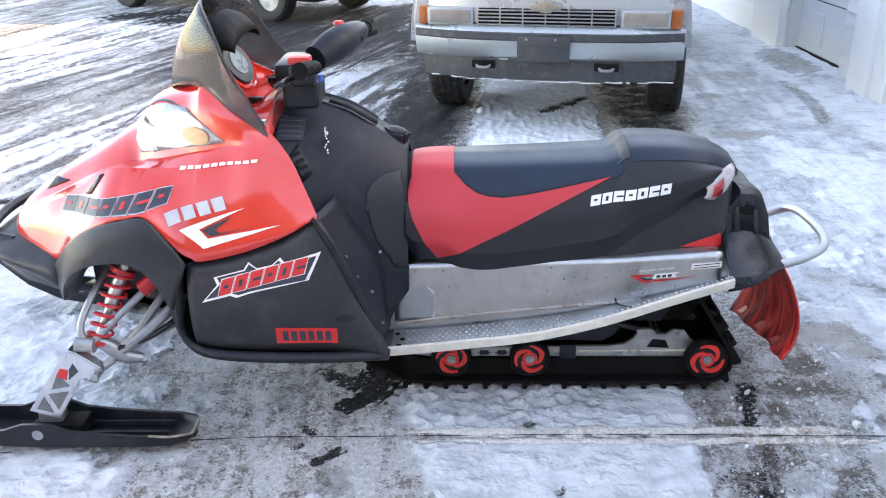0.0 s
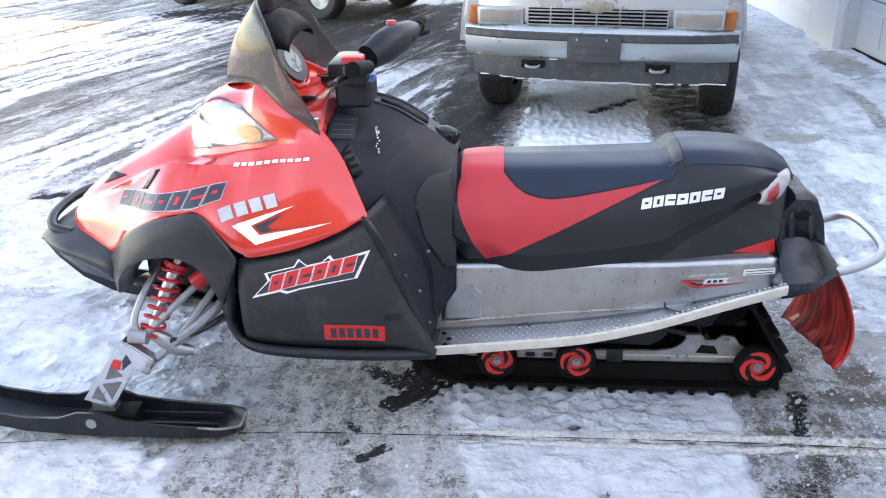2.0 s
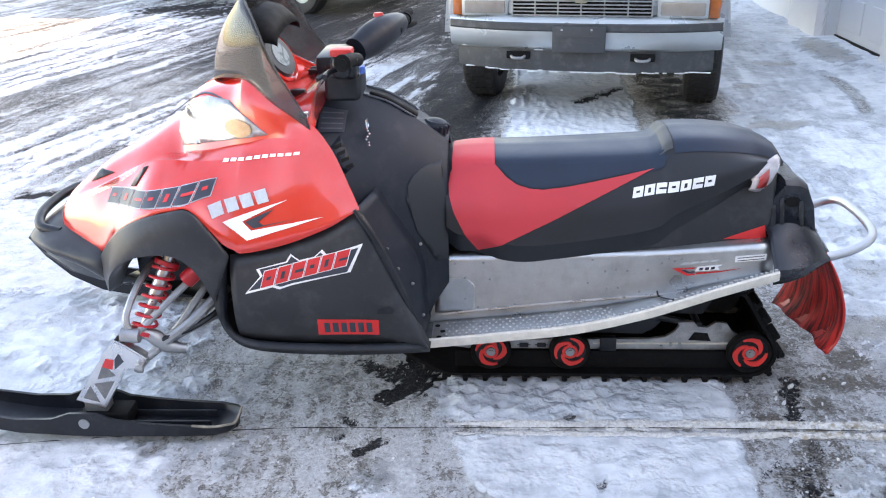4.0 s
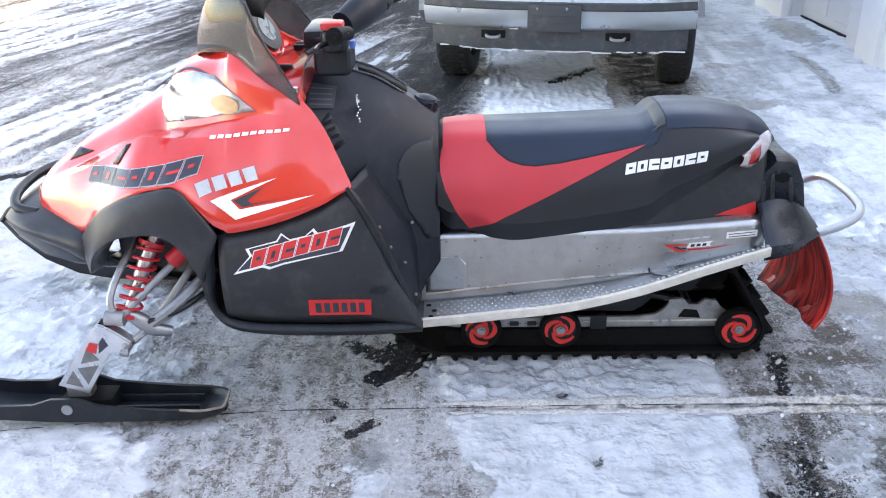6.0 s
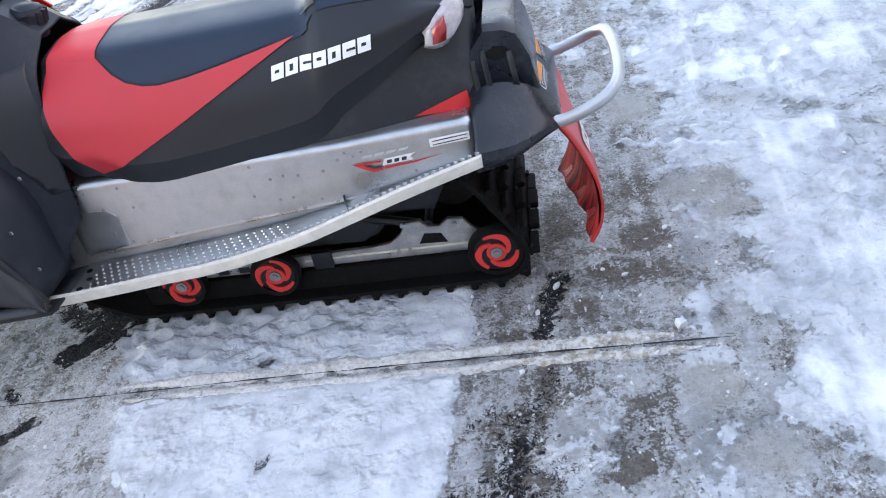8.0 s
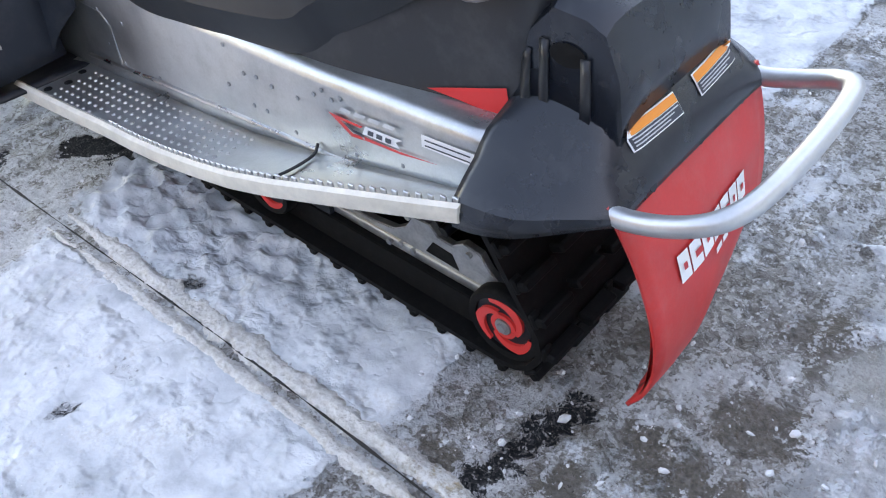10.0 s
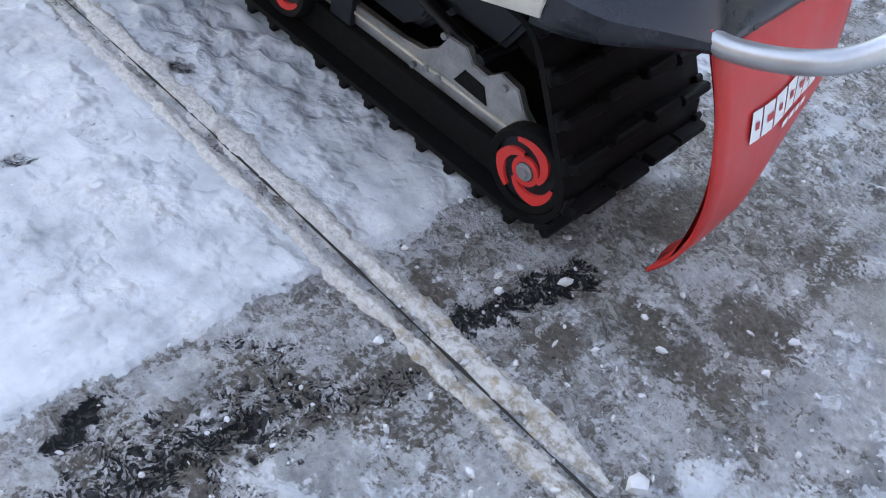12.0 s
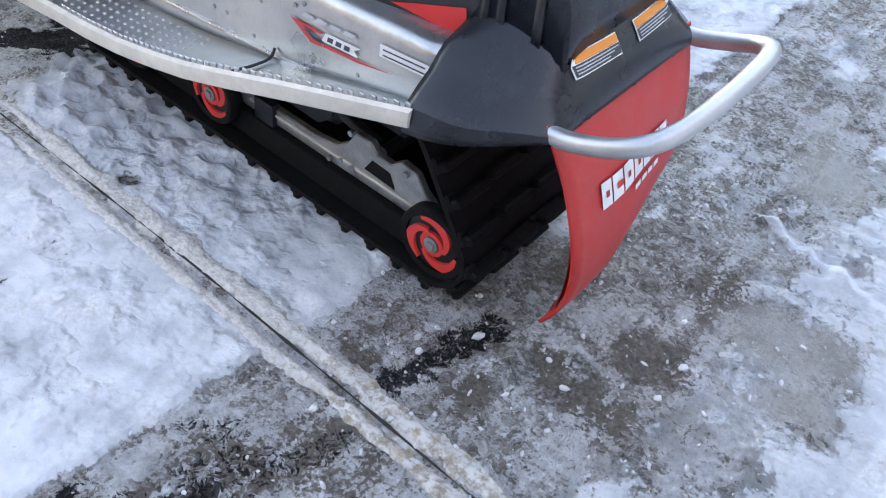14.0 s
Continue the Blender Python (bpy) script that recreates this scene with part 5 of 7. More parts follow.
for s in (-1, 1):
    # torque arms, enlarged as black fill for the shaded inside of the skid
    bm = plate(bmesh.new(), [(-0.05, 0.17), (0.20, 0.155), (0.30, 0.155), (0.52, 0.152), (0.57, 0.16), (0.63, 0.225), (0.74, 0.225), (0.78, 0.30), (0.66, 0.36), (0.40, 0.36), (0.10, 0.34), (-0.05, 0.30)], s * 0.075, s * 0.105, 0.01)
    part("torque_arm", bm, BLACK, skid)
    bm = plate(bmesh.new(), [(0.30, 0.20), (0.34, 0.165), (0.54, 0.160), (0.585, 0.195), (0.60, 0.24), (0.50, 0.27), (0.34, 0.26)], s * 0.107, s * 0.122, 0.006)
    part("rear_arm", bm, BLACK, skid)


def idler(x, z, r, s, r_red, turn):
    w = new("idler_wheel")
    w.parent = skid
    w.matrix_basis = pose(x, s * 0.165, z, 0, turn, 0)
    bm = bmesh.new()
    sec = [(r - 0.016, -0.014), (r - 0.004, -0.016), (r, -0.010), (r, 0.010), (r - 0.004, 0.016), (r - 0.016, 0.014)]
    rings(bm, [[(q * math.cos(a), y, q * math.sin(a)) for q, y in sec] for a in (2 * math.pi * k / 40 for k in range(41))], True)
    bmesh.ops.remove_doubles(bm, verts=bm.verts, dist=1e-5)
    part("tyre", bm, RUBBER, w, "black rubber tyre")
    bm = bmesh.new()
    rod(bm, (0, -0.008, 0), (0, 0.008, 0), r - 0.012, 36)
    part("disc", bm, BLACK, w)
    bm = bmesh.new()
    yo = s * 0.0135
    for ra, rb in ((0.017, 0.026),):
        rings(bm, [[(ra * math.cos(a), 0.2 * yo, ra * math.sin(a)), (ra * math.cos(a), yo, ra * math.sin(a)), (rb * math.cos(a), yo, rb * math.sin(a)), (rb * math.cos(a), 0.2 * yo, rb * math.sin(a))] for a in (2 * math.pi * k / 36 for k in range(37))])
    for j in range(3):
        rows = []
        for k in range(19):
            t = k / 18
            a = 2 * math.pi * j / 3 - s * 2.3 * t
            lo, hi = 0.020 + (r_red - 0.027) * t ** 0.85, 0.031 + (r_red - 0.031) * min(1, 1.8 * t)
            c = Vector((math.cos(a), 0, math.sin(a)))
            rows.append([c * lo + Vector((0, 0.2 * yo, 0)), c * lo + Vector((0, 1.05 * yo, 0)), c * hi + Vector((0, 1.05 * yo, 0)), c * hi + Vector((0, 0.2 * yo, 0))])
        rings(bm, rows)
    part("spokes", bm, RED_WHEEL, w, "red swirl wheel insert", sharp=30)
    bm = bmesh.new()
    rod(bm, (0, s * 0.004, 0), (0, s * 0.021, 0), 0.0095, 6)
    rod(bm, (0, s * 0.004, 0), (0, s * 0.016, 0), 0.0155, 20)
    part("hub_bolt", bm, STEEL, w)
    return w


for s in (-1, 1):
    idler(0.888, 0.119, 0.075, s, 0.058, 10)
    idler(0.289, 0.124, 0.069, s, 0.055, 40)
    idler(0.022, 0.124, 0.069, s, 0.055, 75)
    idler(-0.30, 0.23, 0.06, s, 0.046, 0)
for s in (-1, 1):
    bm = bmesh.new()
    rod(bm, (0.795, s * 0.05, 0.285), (0.795, s * 0.08, 0.285), 0.066, 28)
    part("carrier_wheel", bm, RUBBER, skid)

# ---- front suspension and skis ----
for s in (-1, 1):
    ski = new("ski")
    ski.parent = sled
    ski.matrix_basis = pose(0, s * 0.478, 0)
    bm = bmesh.new()
    rows = []
    for x, zb, wd, hh in ((-1.86, 0.270, 0.035, 0.012), (-1.80, 0.205, 0.055, 0.02), (-1.70, 0.120, 0.068, 0.035), (-1.58, 0.060, 0.072, 0.055), (-1.45, 0.036, 0.074, 0.060), (-1.34, 0.030, 0.074, 0.068), (-1.28, 0.028, 0.076, 0.092), (-1.20, 0.026, 0.076, 0.094), (-1.14, 0.026, 0.074, 0.070), (-1.05, 0.026, 0.074, 0.058), (-0.95, 0.026, 0.073, 0.050), (-0.84, 0.028, 0.070, 0.044), (-0.79, 0.038, 0.055, 0.034), (-0.775, 0.050, 0.045, 0.020)):
        rows.append([(x, -wd, zb + hh), (x, -wd, zb + 0.012), (x, -wd * 0.75, zb), (x, -0.014, zb), (x, -0.010, zb - 0.014), (x, 0.010, zb - 0.014), (x, 0.014, zb), (x, wd * 0.75, zb), (x, wd, zb + 0.012), (x, wd, zb + hh),
                     (x, wd - 0.010, zb + hh), (x, wd - 0.016, zb + 0.020), (x, 0.02, zb + 0.016), (x, -0.02, zb + 0.016), (x, -wd + 0.016, zb + 0.020), (x, -wd + 0.010, zb + hh)])
    rings(bm, [r for r in rows], True, True)
    part("ski_body", bm, BLACK, ski, "black plastic ski with raised sides", sharp=40)
    bm = bmesh.new()
    for y in (-0.05, 0.05):
        box(bm, (-1.02, y * 0.6, 0.055), (0.34, 0.010, 0.022), 0.004)
    part("ski_rib", bm, BLACK, ski)
    bm = bmesh.new()
    pipe(bm, [(-0.90, s * 0.071, 0.076), (-0.84, s * 0.070, 0.072), (-0.795, s * 0.058, 0.072), (-0.774, s * 0.042, 0.070), (-0.772, 0, 0.070), (-0.774, -s * 0.042, 0.070)], 0.004, 6, 4)
    part("worn_edge", bm, surface("worn_ski_edge", (0.24, 0.21, 0.17), 0.7, var=0.4, scale=40), ski, "scraped pale edge of the ski tail")
    bm = bmesh.new()
    box(bm, (-1.19, 0, 0.072), (0.16, 0.085, 0.05), 0.012)
    part("rubber_damper", bm, RUBBER, ski)
    bm = bmesh.new()
    rod(bm, (-1.235, -0.0765, 0.085), (-1.235, 0.0765, 0.085), 0.010, 12)
    rod(bm, (-1.235, s * 0.070, 0.085), (-1.235, s * 0.0795, 0.085), 0.017, 16)
    part("ski_bolt", bm, STEEL, ski, "steel pivot bolt")
    bm = bmesh.new()
    pipe(bm, [(-1.86, -0.03, 0.285), (-1.80, -0.03, 0.34), (-1.70, -0.02, 0.30), (-1.62, 0, 0.13)], 0.010, 8, 5)
    pipe(bm, [(-1.86, 0.03, 0.285), (-1.80, 0.03, 0.34), (-1.70, 0.02, 0.30), (-1.62, 0, 0.13)], 0.010, 8, 5)
    part("ski_loop", bm, BLACK, ski)
    # forged spindle: a frame with web openings
    sp = new("spindle")
    sp.parent = sled
    sp.matrix_basis = pose(0, s * 0.505, 0)
    bm = plate(bmesh.new(), [(-1.262, 0.150), (-1.175, 0.120), (-1.085, 0.262), (-1.022, 0.272), (-1.016, 0.300), (-1.075, 0.345), (-1.105, 0.362), (-1.135, 0.330)], -0.020, 0.020, 0.005)
    spin = part("upright", bm, ALU_BRIGHT, sp, "cast aluminium spindle", sharp=30)
    # darker plates paint in the shade of the web openings
    for tri in ([(-1.235, 0.160), (-1.185, 0.145), (-1.205, 0.205)], [(-1.168, 0.155), (-1.125, 0.222), (-1.190, 0.212)], [(-1.178, 0.228), (-1.120, 0.240), (-1.150, 0.285)]):
        part("web_recess", plate(bmesh.new(), tri, s * 0.0185, s * 0.0212), TRUSS_GAP, spin)
    part("web_decal", plate(bmesh.new(), [(-1.155, 0.272), (-1.125, 0.262), (-1.115, 0.295), (-1.140, 0.300)], s * 0.0185, s * 0.0215), RED_DECAL, spin)
    part("web_decal", plate(bmesh.new(), [(-1.118, 0.262), (-1.085, 0.290), (-1.098, 0.318), (-1.112, 0.298)], s * 0.0185, s * 0.0215), DARK_DECAL, spin)
    bm = bmesh.new()
    box(bm, (-1.215, -s * 0.027, 0.115), (0.075, 0.05, 0.06), 0.01)
    part("saddle", bm, STEEL, sp)
    # arms, tie rod and sway link
    bm = bmesh.new()
    pipe(bm, [(-1.06, s * 0.50, 0.372), (-1.07, s * 0.48, 0.43), (-1.035, s * 0.38, 0.52), (-0.98, s * 0.22, 0.58)], 0.011, 10, 6)
    pipe(bm, [(-1.045, s * 0.50, 0.368), (-0.93, s * 0.42, 0.47), (-0.80, s * 0.30, 0.57)], 0.0115, 10, 4)
    rod(bm, (-1.085, s * 0.505, 0.372), (-1.03, s * 0.505, 0.368), 0.022, 14)
    part("upper_arm", bm, STEEL, sled, "grey steel suspension arm")
    bm = bmesh.new()
    pipe(bm, [(-1.03, s * 0.50, 0.285), (-0.95, s * 0.43, 0.345), (-0.87, s * 0.36, 0.45), (-0.82, s * 0.30, 0.51)], 0.012, 10, 4)
    pipe(bm, [(-1.02, s * 0.50, 0.290), (-0.96, s * 0.42, 0.315), (-0.86, s * 0.30, 0.330), (-0.78, s * 0.22, 0.345)], 0.012, 10, 4)
    pipe(bm, [(-0.975, s * 0.46, 0.325), (-0.90, s * 0.42, 0.372), (-0.80, s * 0.33, 0.450)], 0.018, 10, 4)
    pipe(bm, [(-1.03, s * 0.475, 0.368), (-1.00, s * 0.465, 0.340), (-0.972, s * 0.455, 0.306), (-0.92, s * 0.44, 0.288)], [0.018, 0.024, 0.022, 0.015], 12, 4)
    rod(bm, (-1.035, s * 0.495, 0.30), (-1.035, s * 0.545, 0.27), 0.014, 12)
    part("lower_arm", bm, STEEL, sled, "grey steel suspension arm")
    bm = bmesh.new()
    pipe(bm, [(-0.98, s * 0.47, 0.335), (-0.88, s * 0.42, 0.36), (-0.79, s * 0.34, 0.405)], 0.009, 8, 4)
    part("tie_rod", bm, BLACK, sled)
    bm = bmesh.new()
    rod(bm, (-1.03, s * 0.508, 0.283), (-1.03, s * 0.55, 0.283), 0.012, 6)
    part("ball_joint", bm, STEEL, sled)
    # shock with its spring
    a, b = Vector((-1.045, s * 0.475, 0.345)), Vector((-0.925, s * 0.36, 0.635))
    d = (b - a).normalized()
    shock = new("shock_absorber")
    shock.parent = sled
    bm = bmesh.new()
    rod(bm, a, a + d * 0.16, 0.012)
    rod(bm, a + d * 0.13, b, 0.021, 16)
    part("damper", bm, ALU_BRIGHT, shock, "aluminium damper body")
    bm = bmesh.new()
    side = d.orthogonal().normalized()
    other = d.cross(side)
    n = 7 * 16
    pipe(bm, [a + d * (0.025 + 0.215 * k / n) + 0.034 * (math.cos(2 * math.pi * k / 16) * side + math.sin(2 * math.pi * k / 16) * other) for k in range(n + 1)], 0.0052, 7, 1)
    part("spring", bm, RED_SPRING, shock, "red coil spring")
    for u, v, q in ((0.015, 0.027, 0.036), (0.238, 0.252, 0.038)):
        bm = bmesh.new()
        rod(bm, a + d * u, a + d * v, q, 18)
        part("spring_seat", bm, RED_SPRING, shock, "red spring seat")
    bm = bmesh.new()
    pipe(bm, [(-0.905, s * 0.40, 0.50), (-0.86, s * 0.38, 0.535), (-0.82, s * 0.34, 0.54)], 0.027, 12, 4)
    part("reservoir", bm, RED_SPRING, shock, "red shock reservoir")

# ---- windshield, dash, bars ----
bm = bmesh.new()
base = [(-0.495, 0.338, 0.950), (-0.55, 0.320, 0.985), (-0.62, 0.292, 1.028), (-0.70, 0.232, 1.075), (-0.80, 0.130, 1.060), (-0.86, 0.0, 1.030)]
topl = [(-0.504, 0.334, 0.985), (-0.545, 0.324, 1.055), (-0.598, 0.297, 1.140), (-0.645, 0.255, 1.245), (-0.70, 0.140, 1.300), (-0.722, 0.0, 1.312)]
bs_l = [(x, -y, z) for x, y, z in base] + [(x, y, z) for x, y, z in base[-2::-1]]
tp_l = [(x, -y, z) for x, y, z in topl] + [(x, y, z) for x, y, z in topl[-2::-1]]
wa, wb = spline(bs_l, 5), spline(tp_l, 5)
rows = [[p.lerp(q, k / 8) + Vector((-0.035 * math.sin(math.pi * k / 8) * (1 - abs(p.y) / 0.34), 0, 0)) for k in range(9)] for p, q in zip(wa, wb)]
rings(bm, rows)
shield = shell(part("windshield", bm, SMOKE, sled, "smoked plastic windshield"), 0.003)
bm = bmesh.new()
pipe(bm, [r[-1] for r in rows], 0.0028, 6, 1)
part("trim", bm, BLACK, shield)
# dash behind the windshield
bm = bmesh.new()
dash = []
for x, z, w, ze in ((-0.79, 1.020, 0.10, 1.050), (-0.70, 0.995, 0.218, 1.078), (-0.62, 0.990, 0.280, 1.026), (-0.55, 1.018, 0.306, 0.982), (-0.50, 1.042, 0.328, 0.964), (-0.485, 0.98, 0.333, 0.945)):
    dash.append([(x, w * f, z + (ze - z) * f * f * f * f) for f in np.linspace(-1, 1, 15)])
rings(bm, dash)
shell(part("dash", bm, RED, sled, "red dash panel"), 0.006)
bm = bmesh.new()
rows = []
for x, top, w in ((-0.762, 1.18, 0.11), (-0.756, 1.21, 0.125), (-0.725, 1.246, 0.150), (-0.678, 1.264, 0.165), (-0.644, 1.254, 0.170), (-0.618, 1.226, 0.170), (-0.606, 1.195, 0.170)):
    rows.append([(x, w * math.sin(a), 1.150 + (top - 1.150) * math.cos(a) ** 0.55) for a in np.linspace(-1.52, 1.52, 19)])
rings(bm, rows)
shell(part("visor", bm, RUBBER, sled, "black inner visor behind the windshield"), 0.004)
pod = new("gauge_pod")
pod.parent = sled
pod.matrix_basis = pose(-0.640, -0.085, 1.108, 0, 60, -8) @ Matrix.Diagonal((1.15, 1.0, 1.0, 1))
def oval(bm, a, b, z0, z1, a2=None, b2=None, seg=28):
    a2, b2 = a2 or a, b2 or b
    rings(bm, [[(p * math.cos(t), q * math.sin(t), z) for t in (2 * math.pi * k / seg for k in range(seg))] for p, q, z in ((a, b, z0), (a2, b2, z1))], True, True)
    return bm
part("pod_shell", oval(bmesh.new(), 0.05, 0.07, -0.05, 0.012, 0.078, 0.098), RED, pod, "red gauge housing")
part("bezel", oval(bmesh.new(), 0.066, 0.088, 0.0, 0.024, 0.058, 0.080), BLACK, pod, "black bezel")
bm = bmesh.new()
rings(bm, [[(a * math.cos(t), b * math.sin(t), z) for t in (2 * math.pi * k / 28 for k in range(28))] for a, b, z in ((0.074, 0.096, 0.004), (0.076, 0.098, 0.018), (0.069, 0.091, 0.021), (0.064, 0.086, 0.008))], True)
part("collar", bm, RED, pod, "glossy red gauge collar")
dial = part("dial", oval(bmesh.new(), 0.034, 0.048, 0.02, 0.0260), DIAL_GREY, pod, "pale dial face")
for ang in (0.6,):
    bm = bmesh.new()
    box(bm, (0.012 * math.cos(ang), 0.020 * math.sin(ang), 0.0266), (0.003, 0.040, 0.001), m=Matrix.Rotation(ang, 4, "Z"))
    part("needle", bm, DARK_DECAL, dial)
for y in (-0.16, 0.13, 0.17):
    bm = bmesh.new()
    box(bm, (-0.560, y, 1.018), (0.045, 0.022, 0.020), 0.004)
    part("rocker_switch", bm, BLACK, sled, "black dash switch")

bars = new("handlebar")
bars.parent = sled
bars.location = (-0.020, 0, 0.008)
def bx(y):
    return -0.308 + 0.137 * y


bm = bmesh.new()
pipe(bm, [(bx(-0.36), -0.36, 1.138), (bx(-0.27), -0.27, 1.128), (-0.44, -0.13, 1.080), (-0.46, 0, 1.068), (-0.42, 0.13, 1.080), (bx(0.27), 0.27, 1.128), (bx(0.40), 0.40, 1.140)], 0.012, 10, 6)
rod(bm, (-0.46, 0, 1.07), (-0.56, 0, 0.90), 0.02)
part("bar", bm, BLACK, bars)
bm = bmesh.new()
box(bm, (-0.450, 0, 1.078), (0.085, 0.22, 0.060), 0.02)
part("pad", bm, BLACK, bars, "black bar pad")
for s in (-1, 1):
    bm = bmesh.new()
    pipe(bm, [(bx(s * 0.375), s * 0.375, 1.140), (bx(s * 0.31), s * 0.31, 1.135), (bx(s * 0.24), s * 0.24, 1.122)], 0.020, 14, 4)
    part("grip", bm, RUBBER, bars, "black rubber grip")
    bm = bmesh.new()
    pipe(bm, [(bx(s * 0.24) - 0.02, s * 0.24, 1.108), (bx(s * 0.32) - 0.055, s * 0.32, 1.105), (bx(s * 0.39) - 0.05, s * 0.39, 1.105)], 0.008, 8, 4)
    part("lever", bm, BLACK, bars)
    if s < 0:
        bm = bmesh.new()
        box(bm, (-0.375, -0.255, 1.108), (0.078, 0.075, 0.072), 0.028, seg=4)
        rod(bm, (-0.372, -0.285, 1.105), (-0.372, -0.310, 1.100), 0.020, 16, 0.015)
        hous = part("control_block", bm, BLACK, bars, "black control block with red switch")
        bm = bmesh.new()
        box(bm, (-0.380, -0.262, 1.150), (0.064, 0.060, 0.022), 0.009)
        part("switch", bm, RED_PLASTIC, hous, "red switch")
        bm = bmesh.new()
        pipe(bm, [(-0.40, -0.29, 1.105), (-0.425, -0.31, 1.095), (-0.445, -0.33, 1.085)], 0.007, 8, 3)
        part("thumb_lever", bm, BLACK, hous)
    bm = bmesh.new()
    rod(bm, (bx(s * 0.375), s * 0.372, 1.140), (bx(s * 0.385), s * 0.384, 1.141), 0.024, 16)
    rod(bm, (bx(s * 0.385), s * 0.382, 1.141), (bx(s * 0.388), s * 0.388, 1.1415), 0.012, 12)
    part("grip_end", bm, RUBBER, bars)
bm = bmesh.new()
pipe(bm, [(-0.395, 0.10, 1.085), (-0.33, 0.20, 1.118), (-0.285, 0.30, 1.132), (-0.268, 0.36, 1.137)], [0.042, 0.054, 0.054, 0.046, 0.036, 0.026], 14, 5)
part("bar_mitt", bm, CONSOLE, bars, "black bar cover")
for a, b, r in (((-0.29, 0.33, 1.140), (-0.242, 0.43, 1.158), 0.019), ((-0.275, 0.33, 1.120), (-0.225, 0.43, 1.118), 0.013)):
    part("grip_tip", pipe(bmesh.new(), [a, Vector(a).lerp(Vector(b), 0.5), b], [r, r, r, r * 0.7], 12, 3), RUBBER, bars)
bm = bmesh.new()
rod(bm, (-0.332, 0.24, 1.155), (-0.332, 0.24, 1.176), 0.010, 12)
rod(bm, (-0.332, 0.24, 1.172), (-0.332, 0.24, 1.184), 0.019, 14, 0.015)
part("kill_button", bm, RED_PLASTIC, bars, "red stop button")
bm = bmesh.new()
box(bm, (-0.390, -0.17, 1.042), (0.108, 0.15, 0.085), 0.022, seg=3)
part("steering_cover", bm, BLACK, bars)
bm = bmesh.new()
box(bm, (-0.330, -0.225, 1.090), (0.014, 0.03, 0.022), 0.004)
part("blue_clip", bm, surface("blue_plastic", (0.05, 0.15, 0.5), 0.4), bars, "small blue connector")

# console details: fuel cap, key, vents, label
bm = bmesh.new()
rod(bm, (-0.168, 0.0, 0.815), (-0.155, 0.0, 0.872), 0.042, 20)
rod(bm, (-0.155, 0.0, 0.870), (-0.152, 0.0, 0.883), 0.042, 20, 0.034)
rod(bm, (-0.152, 0.0, 0.882), (-0.151, 0.0, 0.889), 0.034, 20, 0.016)
cap = part("fuel_cap", bm, CONSOLE, sled, "black ribbed fuel cap")
bm = bmesh.new()
for k in range(12):
    a = 2 * math.pi * k / 12
    rod(bm, (-0.163 + 0.042 * math.cos(a), 0.042 * math.sin(a), 0.838), (-0.155 + 0.042 * math.cos(a), 0.042 * math.sin(a), 0.870), 0.006, 6)
part("ribs", bm, CONSOLE, cap)
vent = shell(part("vent", patch(console_tree, [(-0.458, 0.872), (-0.432, 0.900), (-0.384, 0.818), (-0.412, 0.800)], 0.004, 0.02, -1), CONSOLE, sled, "dark side vent with louvres", sharp=60), 0.004)
for k in range(4):
    part("louvre", patch(console_tree, turned([(-0.011, -0.006), (0.011, -0.003), (0.011, 0.006), (-0.011, 0.003)], 0.10, -0.437 + 0.0115 * k, 0.873 - 0.0180 * k), 0.0065, 0.03, -1), RUBBER, vent)
lab = part("label", patch(console_tree, [(-0.495, 0.968), (-0.415, 0.952), (-0.420, 0.905), (-0.495, 0.915)], 0.004, 0.02, -1), DARK_DECAL, sled, "dark label with pale bars")
for k in range(4):
    part("bar", patch(console_tree, [(-0.488, 0.922 + 0.011 * k), (-0.426, 0.913 + 0.011 * k), (-0.426, 0.9152 + 0.011 * k), (-0.488, 0.9242 + 0.011 * k)], 0.005, 0.03, -1), LABEL_GREY, lab)
bm = bmesh.new()
rod(bm, (-0.347, -0.185, 0.905), (-0.347, -0.212, 0.928), 0.007, 12)
box(bm, (-0.347, -0.220, 0.934), (0.006, 0.018, 0.030), 0.002)
for k in range(6):
    bmesh.ops.create_uvsphere(bm, u_segments=8, v_segments=6, radius=0.0035, matrix=pose(-0.344 + 0.005 * math.sin(1.7 * k), -0.232 - 0.003 * k, 0.916 - 0.008 * k))
part("key", bm, CHROME, sled, "ignition key with a chain")
bm = bmesh.new()
box(bm, (-0.515, -0.315, 0.99), (0.03, 0.02, 0.016), 0.004)
part("hood_latch", bm, CHROME, sled)

def block_row(tree, parent, side, n, at, pace, high, lean, wide, gap, lift, fill, slot, edge=None):
    """A row of slanted blocks, every one with a slot, in place of a maker's name."""
    for k in range(n):
        (x0, z0), rise = (at[0] + k * pace[0], at[1] + k * pace[1]), pace[1] / pace[0]
        w, h = pace[0] - gap, high
        def cell(a, b, c, d, g=0.0):
            return [(x0 + w * p + lean * q + dx * g, z0 + h * q + rise * w * p + dz * g) for p, q, dx, dz in ((a, c, -1, -1), (b, c, 1, -1), (b, d, 1, 1), (a, d, -1, 1))]
        if edge is not None:
            part("logo_edge", patch(tree, cell(0, wide, 0, 1, 0.0022), lift, 0.012, side), edge, parent)
        part("logo_block", patch(tree, cell(0, wide, 0, 1), lift + 0.0014, 0.012, side), fill, parent)
        a, b = ((0.30, 0.66), (0.34, 0.62), (0.30, 1.0))[k % 3]
        c, d = ((0.42, 0.62), (0.26, 0.70), (0.40, 0.56))[k % 3]
        part("logo_slot", patch(tree, cell(a * wide, b * wide, c, d), lift + 0.0026, 0.012, side), slot, parent)


